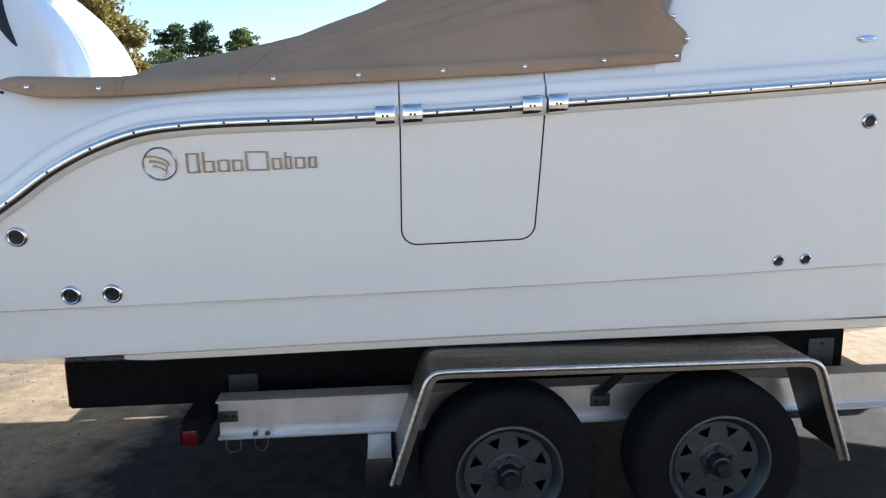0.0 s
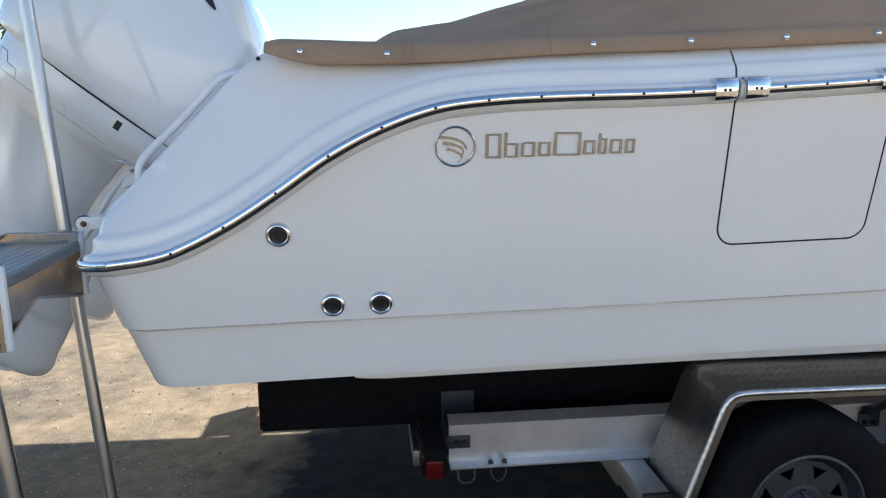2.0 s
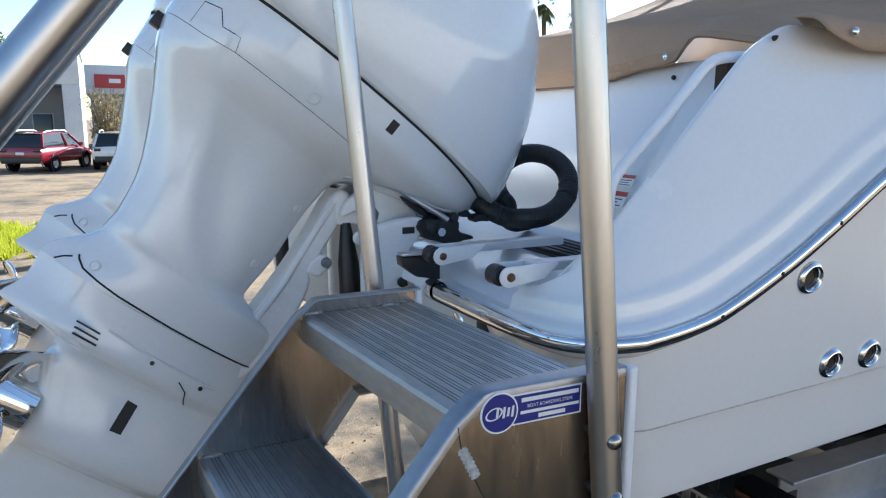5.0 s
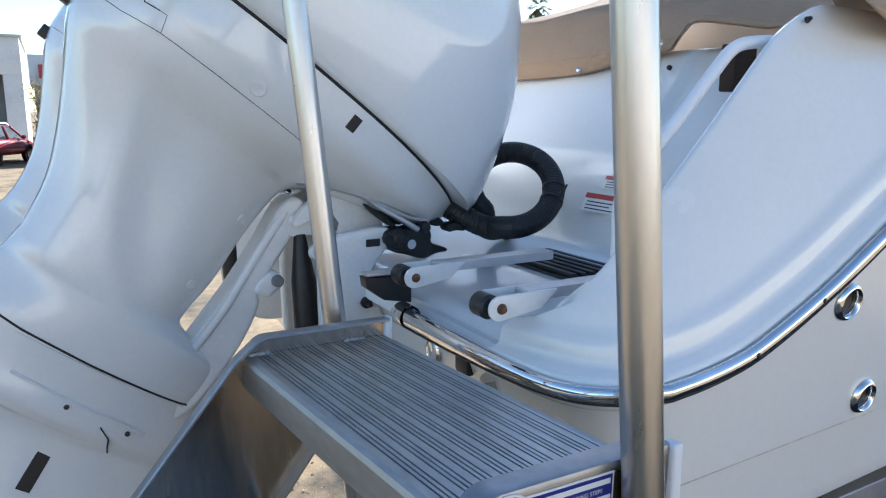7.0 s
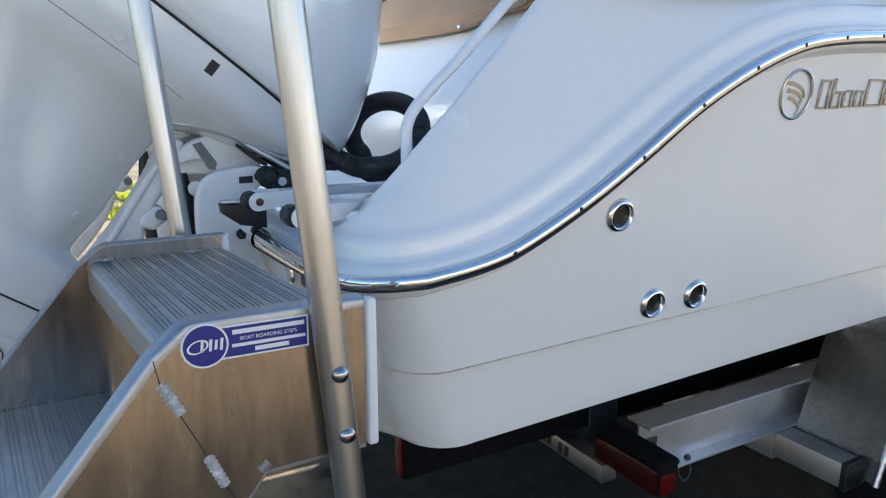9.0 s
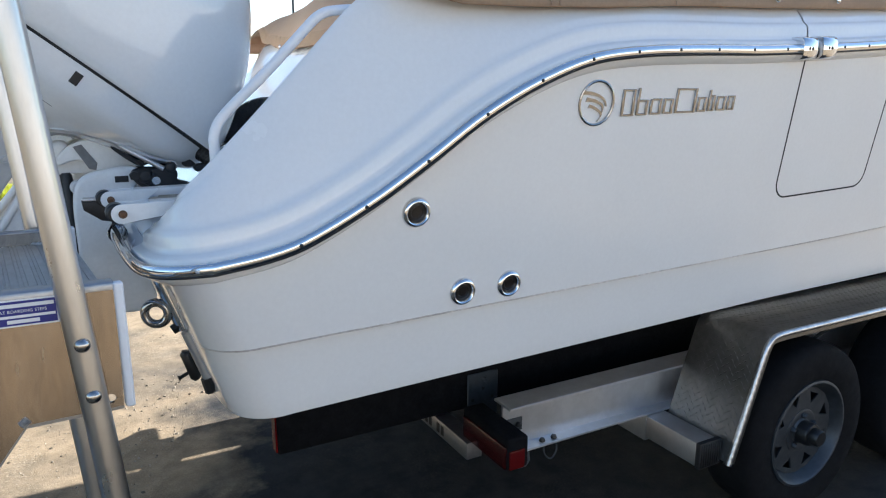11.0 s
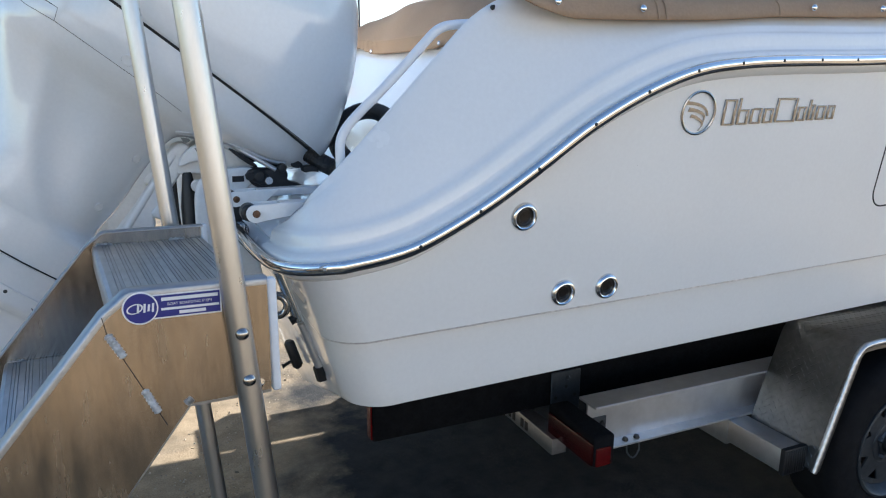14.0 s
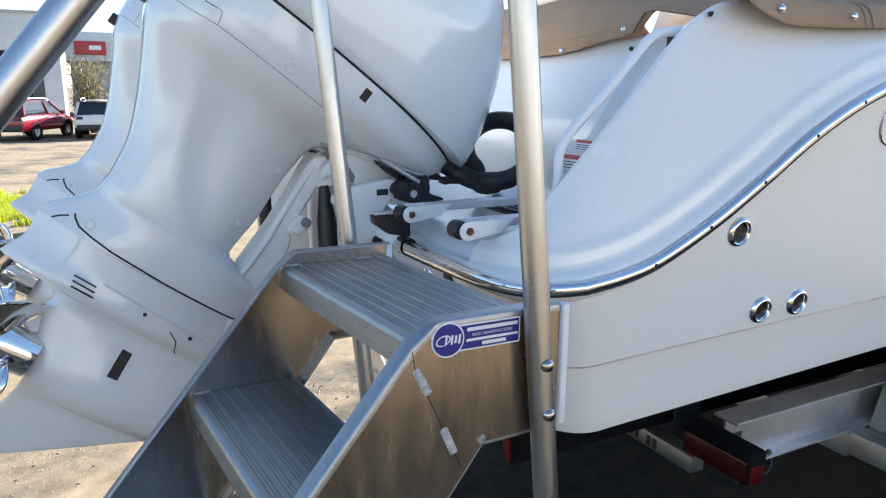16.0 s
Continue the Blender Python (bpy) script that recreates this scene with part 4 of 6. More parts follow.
SNAP = mesh_of(turned([(0.0, 0.006), (0.005, 0.0055), (0.008, 0.003), (0.009, 0.0)], n=14), CHROME, 60, "snap")
for x in (-1.17, -0.938, -0.372, -0.090, 0.195, 0.478, 0.758, 1.018):
    p = cover_point(x, 0.02)
    sn = part("snap", SNAP, None, canvas)
    sn.matrix_basis = face_out(x, p.y - 0.006, p.z + 0.012)
for x, y, z in ((1.05, 2.44, 2.000), (1.005, 2.455, 2.078)):
    sn = part("snap", SNAP, None, canvas)
    sn.matrix_basis = face_out(x, y, z)
sn = part("snap", SNAP, None, canvas)
sn.matrix_basis = Matrix.Translation((-1.034, 3.128, 1.862)) @ Matrix.Rotation(radians(-80), 4, "Y")
for y in (3.46, 4.24):
    sn = part("snap", SNAP, None, canvas)
    sn.matrix_basis = Matrix.Translation((-1.024, y, 1.812)) @ Matrix.Rotation(radians(-80), 4, "Y")

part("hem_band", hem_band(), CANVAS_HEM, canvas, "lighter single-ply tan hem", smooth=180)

# ---- outboard engines ----
COWL = [(0.027, 0.090, -0.91, 0.300), (0.05, 0.094, -0.92, 0.312), (0.15, 0.074, -0.94, 0.325), (0.30, 0.024, -0.95, 0.325), (0.43, -0.052, -0.95, 0.312), (0.52, -0.127, -0.945, 0.292), (0.60, -0.228, -0.93, 0.262), (0.66, -0.34, -0.905, 0.215), (0.70, -0.47, -0.86, 0.155), (0.72, -0.60, -0.78, 0.07)]
LEG = [(0.019, 0.090, -0.908, 0.299), (-0.03, 0.080, -0.904, 0.292), (-0.055, 0.058, -0.902, 0.286), (-0.075, 0.015, -0.90, 0.276), (-0.092, -0.045, -0.899, 0.266), (-0.12, -0.12, -0.892, 0.248), (-0.15, -0.225, -0.882, 0.224), (-0.175, -0.285, -0.870, 0.20), (-0.20, -0.308, -0.855, 0.18), (-0.27, -0.318, -0.815, 0.146), (-0.36, -0.320, -0.768, 0.125), (-0.46, -0.316, -0.728, 0.114), (-0.56, -0.324, -0.712, 0.108), (-0.585, -0.318, -0.713, 0.106), (-0.602, -0.275, -0.714, 0.105), (-0.613, -0.225, -0.715, 0.104), (-0.626, -0.185, -0.718, 0.104), (-0.65, -0.167, -0.732, 0.103), (-0.71, -0.163, -0.785, 0.102), (-0.741, -0.166, -0.80, 0.100)]
FOOT = [(-0.742, -0.166, -0.797, 0.100), (-0.78, -0.15, -0.79, 0.098), (-0.815, -0.13, -0.79, 0.098), (-0.845, -0.12, -0.80, 0.102), (-0.868, -0.12, -0.81, 0.100), (-0.885, -0.118, -0.80, 0.085), (-0.905, -0.115, -0.66, 0.062), (-0.96, -0.105, -0.648, 0.060), (-1.01, -0.10, -0.628, 0.068), (-1.06, -0.085, -0.612, 0.078), (-1.10, -0.085, -0.60, 0.080), (-1.14, -0.11, -0.59, 0.068), (-1.17, -0.17, -0.585, 0.035), (-1.185, -0.21, -0.585, 0.014), (-1.25, -0.322, -0.60, 0.010), (-1.32, -0.44, -0.66, 0.007), (-1.37, -0.53, -0.70, 0.006)]


def section(w, table):
    """Front, back and half width at height w."""
    t = sorted(table)
    return [smooth_table(w, [(r[0], r[i]) for r in t]) for i in (1, 2, 3)]


def flute(u, w):
    """A soft raised fold down the side of the midsection, with a hollow before it."""
    if not -0.62 < w < -0.13:
        return 0.0
    c = smooth_table(-w, [(0.13, -0.72), (0.227, -0.685), (0.30, -0.662), (0.43, -0.612), (0.54, -0.54), (0.62, -0.46)])
    fade = math.sin(math.pi * (-w - 0.13) / 0.49) ** 0.7
    return fade * (0.011 * math.exp(-((u - c) / 0.030) ** 2) - 0.012 * math.exp(-((u - c - 0.085) / 0.055) ** 2))


def trailing(c, w, table):
    """The lower leg tapers to a thin trailing edge."""
    if table is COWL or c > 0 or w < -0.90:
        return 1.0
    return 1.0 - 0.85 * min(1.0, max(0.0, (-0.58 - w) / 0.14)) * c ** 4


def loft_point(w, a, table, swell=0.0, p=2.5):
    p = 4.2 if table is COWL else p
    f, b, h = section(w, table)
    c, s = math.cos(a), math.sin(a)
    e = 2.0 / p
    u = (f + b) / 2 + (f - b) / 2 * (abs(c) ** e) * (1 if c > 0 else -1)
    taper = 1.0 - (0.13 if table is COWL else 0.22) * max(0.0, c) ** 2
    if table is LEG:
        h += flute(u, w) * abs(s)
    return Vector((u, (h + swell) * (abs(s) ** e) * (1 if s > 0 else -1) * taper * trailing(c, w, table), w))


def loft(table, levels, n=56, p=2.5, swell=0.0, caps=True):
    return grid([[loft_point(w, 2 * math.pi * (k + 0.5) / n, table, swell, p) for k in range(n)] for w in levels], close=True, cap=caps)


def spread(table, per=3):
    ws = sorted(r[0] for r in table)
    out = []
    for a, b in zip(ws, ws[1:]):
        out += [a + (b - a) * i / per for i in range(per)]
    return out + [ws[-1]]


def side_line(table, pts, r=0.0016):
    """A thin dark joint on the near face through (u, w) pairs."""
    path = []
    for (u0, w0), (u1, w1) in zip(pts, pts[1:]):
        for i in range(8):
            u, w = u0 + (u1 - u0) * i / 8, w0 + (w1 - w0) * i / 8
            path.append(near_face(u, w, table))
    path.append(near_face(*pts[-1], table))
    return tube(path, r, 6)


def near_face(u, w, table, p=2.5):
    p = 4.2 if table is COWL else p
    f, b, h = section(w, table)
    c = max(-0.999, min(0.999, (u - (f + b) / 2) / ((f - b) / 2)))
    a = math.acos(min(1.0, abs(c) ** (p / 2.0)))
    s = math.sin(a) ** (2.0 / p)
    cc = math.cos(a) if c > 0 else 0.0
    s *= trailing(-math.cos(a), w, table) if c < 0 else 1.0
    return Vector((u, -h * s * (1 - (0.13 if table is COWL else 0.22) * cc ** 2), w))


def skin(table, u, w):
    """A pose on the near face whose z axis points out of it."""
    c = near_face(u, w, table)
    ex = (near_face(u + 0.01, w, table) - near_face(u - 0.01, w, table)).normalized()
    ez = (near_face(u, w + 0.01, table) - near_face(u, w - 0.01, table)).normalized()
    nrm = ex.cross(ez).normalized()
    if nrm.y > 0:
        nrm = -nrm
    m = Matrix((ex, nrm.cross(ex), nrm)).transposed().to_4x4()
    m.translation = c
    return m


def decal(table, u, w, du, dw, mat, parent, name, turn=0.0, lift=0.002):
    """A thin plate laid on the near face."""
    c = near_face(u, w, table)
    ex = (near_face(u + 0.01, w, table) - near_face(u - 0.01, w, table)).normalized()
    ez = (near_face(u, w + 0.01, table) - near_face(u, w - 0.01, table)).normalized()
    nrm = ex.cross(ez).normalized()
    if nrm.y > 0:
        nrm = -nrm
    ez = nrm.cross(ex)
    m = Matrix((ex, ez, nrm)).transposed().to_4x4()
    m.translation = c
    return part(name, box((-du / 2, -dw / 2, -0.002), (du / 2, dw / 2, lift), 0.0008, m=m @ Matrix.Rotation(turn, 4, "Z"), seg=1), mat, parent)


def outboard(y):
    e = thing("outboard_motor", Matrix.Translation((-1.60 if y < CY else -1.64, y, 1.46)) @ Matrix.Rotation(radians(37.9), 4, "Y"), "white pearl outboard motor tilted up on the transom", "outboard motor", "outboard motors", local=True)
    cowl = part("cowl", loft(COWL, spread(COWL)), ENGINE_PAINT, e, "glossy white engine cowling", smooth=60)
    part("cowl_seal", loft(LEG + COWL, [0.012, 0.034], swell=-0.006, caps=False), GAP, e, "black cowl seal")
    leg = part("midsection", loft(LEG, spread(LEG, 5), 96), ENGINE_PAINT, e, "smooth white midsection fairing", smooth=60)
    part("leg_seam", side_line(LEG, [(-0.205, -0.734), (-0.229, -0.736), (-0.452, -0.737), (-0.60, -0.733), (-0.659, -0.727), (-0.70, -0.72), (-0.718, -0.707), (-0.723, -0.699)], 0.0026), GAP, leg)
    foot = part("gearcase", loft(FOOT, spread(FOOT), p=2.2), ENGINE_PAINT, e, "white gearcase with skeg", smooth=60)
    part("panel_joint", side_line(LEG, [(-0.896, -0.104), (-0.851, -0.109), (-0.805, -0.112), (-0.73, -0.106), (-0.63, -0.107), (-0.42, -0.108), (-0.35, -0.112)], 0.0007), GAP, leg)
    part("panel_joint", side_line(LEG, [(-0.843, -0.047), (-0.807, -0.042), (-0.783, -0.075), (-0.754, -0.073)], 0.0012), GAP, leg)
    part("panel_joint", side_line(LEG, [(-0.754, -0.073), (-0.740, -0.073), (-0.730, -0.106)], 0.0008), SHADED_CAST, leg)
    part("panel_joint", side_line(LEG, [(-0.843, -0.047), (-0.842, -0.103)], 0.0008), SHADED_CAST, leg)
    decal(LEG, -0.344, -0.017, 0.022, 0.034, BLACK, leg, "vent_slot")
    decal(FOOT, -0.408, -0.993, 0.030, 0.085, BLACK, foot, "water_intake", 0.05)
    for i in range(3):
        decal(FOOT, -0.612 + 0.004 * i, -0.831 - 0.014 * i, 0.062, 0.0045, BLACK, foot, "exhaust_slit")
    for u, w in ((-0.681, -0.700), (-0.362, -0.306), (-0.368, -0.489)):
        part("plug", turned([(0.0, 0.002), (0.009, 0.002), (0.0095, 0.0005), (0.0115, 0.0005), (0.0125, 0.0025), (0.0135, -0.003)], skin(LEG, u, w), 18), CAST, leg)
    part("dimple", turned([(0.0, 0.0005), (0.010, 0.0008), (0.013, 0.002), (0.016, 0.0015), (0.018, -0.002)], skin(LEG, -0.537, -0.081), 20), ENGINE_PAINT, leg)
    # casting ridge, flush screws and a drain hook on the gearcase
    part("casting_ridge", side_line(FOOT, [(-0.57, -0.815), (-0.45, -0.82), (-0.33, -0.823), (-0.26, -0.825)], 0.004), ENGINE_PAINT, foot)
    for u, w in ((-0.439, -0.822), (-0.295, -0.825)):
        part("flush_screw", turned([(0.0, 0.003), (0.004, 0.003), (0.0055, 0.001), (0.006, -0.003)], skin(FOOT, u, w - 0.012), 12), DARK_STEEL, foot)
    part("drain_hook", side_line(FOOT, [(-0.355, -0.845), (-0.325, -0.862), (-0.312, -0.885), (-0.300, -0.900)], 0.0016), BLACK, foot)
    part("trim_dash", side_line(LEG, [(-0.733, -0.711), (-0.748, -0.722), (-0.762, -0.738)], 0.0024), BLACK, leg)
    fin, shift = [], -0.303 if y < CY else -0.375
    for k in range(13):
        t = k / 12
        u, w, hw = shift - 0.24 * t, 0.522 + (shift + 0.303) * 0.5 + 0.125 * t - 0.03 * t * (1 - t), 0.003 + 0.034 * t ** 0.8
        fin.append([near_face(u + hw * d * 0.45, w + hw * d, COWL) + Vector((0.001, -0.003, 0.001)) for d in (-1, -0.5, 0, 0.5, 1)])
    part("black_fin", grid(fin), BLACK, cowl, "black pointed cowl vent", smooth=60)
    part("latch", box((-0.912, -0.02, -0.142), (-0.880, 0.02, -0.104), 0.004), BLACK, cowl, "black cowl latch")
    # propeller
    hub = part("propeller", turned([(0.0, -0.20), (0.045, -0.20), (0.062, -0.17), (0.066, -0.08), (0.062, 0.0), (0.0, 0.0)], Matrix.Translation((-0.595, 0, -1.09)) @ Matrix.Rotation(radians(90), 4, "Y"), 24), CHROME, e, "polished stainless propeller")
    for k in range(3):
        rows = []
        for i in range(9):
            rad = 0.05 + 0.145 * i / 8
            wide = 0.055 + 0.075 * math.sin(math.pi * min(1.0, i / 8 * 0.75 + 0.12))
            if i == 8:
                wide *= 0.55
            twist = radians(62 - 28 * i / 8)
            row = []
            for j in range(7):
                t = (j / 6 - 0.5) * 2
                row.append(Vector((-0.69 + wide * t * math.cos(twist) * 0.9 - 0.10 * (i / 8) ** 2 * 0.5, wide * t * math.sin(twist), rad - 0.02 * t * t)))
            rows.append(row)
        bl = part("blade", grid(rows), CHROME, hub, smooth=80)
        bl.matrix_basis = Matrix.Translation((0, 0, -1.09)) @ Matrix.Rotation(2 * math.pi * k / 3 + 0.785, 4, "X")
        mod = bl.modifiers.new("thick", "SOLIDIFY")
        mod.thickness = 0.006
    return e


def mount(y):
    """Clamp and swivel bracket of one engine, fixed to the transom."""
    b = thing("engine_bracket", pose(-1.78, y, 0.95), "white cast engine mounting bracket on the transom", "bracket", "engine brackets")
    plate = [(-1.924, 1.26), (-1.921, 1.335), (-1.908, 1.374), (-1.878, 1.398), (-1.83, 1.407), (-1.773, 1.414), (-1.745, 1.410), (-1.732, 1.392), (-1.738, 1.370), (-1.782, 1.325), (-1.796, 1.295), (-1.779, 1.256), (-1.760, 1.19), (-1.73, 1.08), (-1.72, 0.98), (-1.80, 0.968), (-1.88, 0.985), (-1.918, 1.04)]
    arm = [(-2.31, 1.02), (-2.140, 1.224), (-2.098, 1.274), (-2.026, 1.376), (-1.987, 1.446), (-1.95, 1.488), (-1.905, 1.470), (-1.932, 1.413), (-1.970, 1.352), (-2.012, 1.296), (-2.006, 1.270), (-2.040, 1.258), (-2.030, 1.223), (-2.10, 1.10), (-2.24, 0.95)]
    arch = [(-1.962, 1.405), (-1.940, 1.455), (-1.891, 1.486), (-1.837, 1.487), (-1.783, 1.458), (-1.707, 1.396), (-1.80, 1.39), (-1.845, 1.382), (-1.870, 1.425), (-1.909, 1.430)]
    for s in (-1, 1):
        p = part("clamp_plate", cast(plate, 0.035, 0.012, Matrix.Translation((0, y + 0.155 * s + 0.0175, 0)) @ Matrix.Rotation(radians(90), 4, "X")), CAST, b, smooth=50)
        part("pivot_nut", turned([(0.0, 0.03), (0.014, 0.028), (0.024, 0.016), (0.026, 0.0)], face_out(-1.728, y - 0.172 if s < 0 else y + 0.09, 1.384), 14), BLACK, p)
        part("bolt", turned([(0.0, 0.034), (0.006, 0.032), (0.008, 0.012), (0.014, 0.010), (0.014, 0.0)], face_out(-1.811, y - 0.172 if s < 0 else y + 0.09, 1.234), 10), DARK_STEEL, p)
        part("swivel_plate", cast(arch, 0.032, 0.005, Matrix.Translation((0, y + 0.075 * s + 0.016, 0)) @ Matrix.Rotation(radians(90), 4, "X")), CAST, b, smooth=50)
    part("swivel_arm", cast(arm, 0.10, 0.013, Matrix.Translation((0, y + 0.045, 0)) @ Matrix.Rotation(radians(90), 4, "X")), CAST, b, smooth=50)
    part("arm_rib", tube(smoothed([(-2.215, y - 0.052, 1.115), (-2.125, y - 0.054, 1.215), (-2.060, y - 0.054, 1.315), (-2.000, y - 0.052, 1.400), (-1.962, y - 0.046, 1.448)], 2), 0.011, 10), CAST, b)
    part("stop_lug", cast([(-2.060, 1.262), (-2.010, 1.310), (-1.982, 1.300), (-1.972, 1.268), (-1.998, 1.252), (-2.012, 1.238)], 0.06, 0.012, Matrix.Translation((0, y + 0.0, 0)) @ Matrix.Rotation(radians(90), 4, "X")), CAST, b, smooth=50)
    part("swivel_web", box((-1.96, y - 0.06, 1.385), (-1.80, y + 0.06, 1.44), 0.012), CAST, b)
    part("zinc_anode", turned([(0.0, 0.016), (0.010, 0.015), (0.014, 0.010), (0.015, 0.0)], face_out(-1.992, y - 0.060, 1.283), 14), SHADED_CAST, b)
    part("grease_boss", turned([(0.0, 0.018), (0.016, 0.017), (0.020, 0.010), (0.020, 0.0)], face_out(-1.905, y - 0.095, 1.352), 16), CAST, b)
    # flat grey patch on the plate; the hollow's shade is in its colour
    part("recess", prism([(-1.905, 1.468), (-1.882, 1.474), (-1.845, 1.418), (-1.850, 1.398), (-1.868, 1.402)], 0.0025, Matrix.Translation((0, y - 0.0905, 0)) @ Matrix.Rotation(radians(90), 4, "X")), SHADED_CAST, b)
    part("link_rod", tube(smoothed([(-1.90, y - 0.13, 1.515), (-1.84, y - 0.15, 1.505), (-1.76, y - 0.17, 1.455), (-1.675, y - 0.185, 1.402)], 2), 0.0075, 10), ALU_FRAME, b, "slim silver steering link rod")
    part("ball_joint", turned([(0.0, 0.016), (0.012, 0.012), (0.017, 0.0), (0.012, -0.012), (0.0, -0.016)], face_out(-1.655, y - 0.178, 1.405), 14), BLACK, b)
    part("pivot_tube", tube([(-1.80, y - 0.06, 1.42), (-1.80, y + 0.06, 1.42)], 0.03, 14), CAST, b)
    part("tilt_ram", tube([(-1.91, y - 0.07, 0.95), (-1.922, y - 0.07, 1.15), (-1.927, y - 0.06, 1.28), (-1.93, y - 0.05, 1.39)], [0.034, 0.034, 0.030, 0.014], 14), BLACK, b, "black hydraulic tilt ram")
    part("serial_label", box((-1.808, y - 0.1745, 1.368), (-1.772, y - 0.171, 1.386), 0.0006, seg=1), BLACK, b)
    part("steering_rod", tube([(-1.70, y - 0.20, 1.37), (-1.72, y + 0.20, 1.37)], 0.012, 10), CHROME, b)
    part("steering_cylinder", tube([(-1.715, y - 0.16, 1.372), (-1.725, y + 0.12, 1.372)], 0.024, 14), BLACK, b, "black steering cylinder")
    # thin harness and links under the cowl
    for dy, r, mat, sag in ((-0.165, 0.0080, ALU_FRAME, 0.0), (-0.150, 0.0045, HOSE, 0.010), (-0.135, 0.0060, HOSE, -0.004), (-0.120, 0.0070, ALU_FRAME, 0.006), (-0.100, 0.0050, HOSE, -0.010), (-0.060, 0.0060, HOSE, 0.0)):
        part("cable", tube(smoothed([(-1.955, y + dy + 0.05, 1.522 + sag * 0.3), (-1.900, y + dy + 0.02, 1.516 + sag), (-1.830, y + dy, 1.498 + sag), (-1.760, y + dy, 1.462 + sag), (-1.700, y + dy, 1.430 + sag), (-1.640, y + dy + 0.01, 1.415)], 3), r, 8), mat, b)
    rng = random.Random(int(y * 100))
    for k in range(5):
        dy, r = rng.uniform(-0.10, 0.06), rng.uniform(0.006, 0.011)
        x0, z0 = rng.uniform(-1.78, -1.70), rng.uniform(1.425, 1.475)
        part("cable", tube(smoothed([(x0, y + dy, z0), (-1.68, y + dy, 1.43 + rng.uniform(-0.03, 0.02)), (-1.62, y + dy * 0.9, 1.40 + rng.uniform(-0.02, 0.03)), (-1.56, y + dy * 0.6 - 0.02, 1.40 + rng.uniform(-0.02, 0.03)), (-1.52, y - 0.08 + 0.03 * rng.random(), 1.43)], 3), r, 8), HOSE, b)
    side = Matrix.Rotation(radians(90), 4, "X")
    link = part("steering_bracket", cast([(-1.766, 1.398), (-1.748, 1.408), (-1.698, 1.403), (-1.675, 1.409), (-1.644, 1.403), (-1.635, 1.386), (-1.641, 1.364), (-1.593, 1.351), (-1.589, 1.340), (-1.625, 1.339), (-1.657, 1.324), (-1.709, 1.343), (-1.739, 1.349), (-1.761, 1.371)], 0.070, 0.006, Matrix.Translation((0, y - 0.115, 0)) @ side), HOSE, b, "black cast steering link", smooth=50)
    part("lug_nut", tube([(-1.757, y - 0.196, 1.386), (-1.757, y - 0.180, 1.386)], 0.014, 6), HOSE, link)
    # straps and plugs of the engine harness
    for near, deep, poly in ((0.150, 0.012, [(-1.831, 1.504), (-1.810, 1.504), (-1.729, 1.466), (-1.644, 1.407), (-1.655, 1.397), (-1.739, 1.453)]),
                             (0.170, 0.010, [(-1.816, 1.469), (-1.804, 1.473), (-1.736, 1.425), (-1.724, 1.408), (-1.751, 1.415)]),
                             (0.130, 0.030, [(-1.748, 1.468), (-1.730, 1.477), (-1.658, 1.441), (-1.619, 1.430), (-1.631, 1.413), (-1.644, 1.408), (-1.660, 1.429), (-1.705, 1.447)]),
                             (0.140, 0.040, [(-1.619, 1.425), (-1.598, 1.426), (-1.571, 1.405), (-1.593, 1.397), (-1.615, 1.402)]),
                             (0.170, 0.040, [(-1.588, 1.406), (-1.549, 1.410), (-1.526, 1.384), (-1.560, 1.390), (-1.582, 1.384)])):
        part("harness_strap", cast(poly, deep, 0.003, Matrix.Translation((0, y - near + deep, 0)) @ side), HOSE, b, smooth=50)
    part("link_boss", turned([(0.0, 0.010), (0.008, 0.009), (0.011, 0.005), (0.020, 0.003), (0.022, -0.004), (0.022, -0.02)], face_out(-1.714, y - 0.188, 1.374), 18), DARK_STEEL, b)
    return b


def hose(y, big=1.0):
    pts = [Vector((-1.600, y + 0.13, 1.470)), Vector((-1.560, y + 0.10, 1.448)), Vector((-1.520, y + 0.060, 1.415)), Vector((-1.475, y + 0.035, 1.392))]
    c, ex, ez = Vector((-1.418, y + 0.003, 1.490)), Vector((0.86, -0.48, 0.05)).normalized(), Vector((0.30, 0.52, 0.80)).normalized()
    R = 0.110 * big
    for k in range(0, 23):
        a = radians(258 + 15.0 * k)
        pts.append(c + ex * R * math.cos(a) + ez * R * math.sin(a) + Vector((0.004 * k, 0.006 * k, 0)))
    pts += [Vector((-1.405, y + 0.155, 1.372)), Vector((-1.36, y + 0.185, 1.352)), Vector((-1.29, y + 0.22, 1.350))]
    sm = smoothed(pts, 3)
    # even steps, ribbed
    out, left = [sm[0]], 0.0
    for a, b in zip(sm, sm[1:]):
        d = (b - a).length
        t = left
        while t + 0.0045 <= d:
            t += 0.0045
            out.append(a.lerp(b, t / d))
        left = t - d
    rad = [0.0290 + (0.0006 if i % 2 else -0.0006) for i in range(len(out))]
    h = thing("rigging_hose", pose(-1.5, y, 1.36), "black ribbed rigging hose coiled on the stern platform", "hose", "rigging hoses")
    part("tube", tube(out, rad, 14), HOSE, h, smooth=25)
    part("collar", tube([out[0], out[10]], 0.033, 16), BLACK, h, "black hose collar")
    for k in (90, 100):
        d = (out[k + 1] - out[k]).normalized()
        part("tie", tube([out[k], out[k] + d * 0.008], 0.0310, 14), BLACK, h)
    part("tie_tail", tube([out[90] + Vector((0, -0.03, 0.01)), out[90] + Vector((0.01, -0.05, 0.05))], 0.003, 6), BLACK, h)
    return h


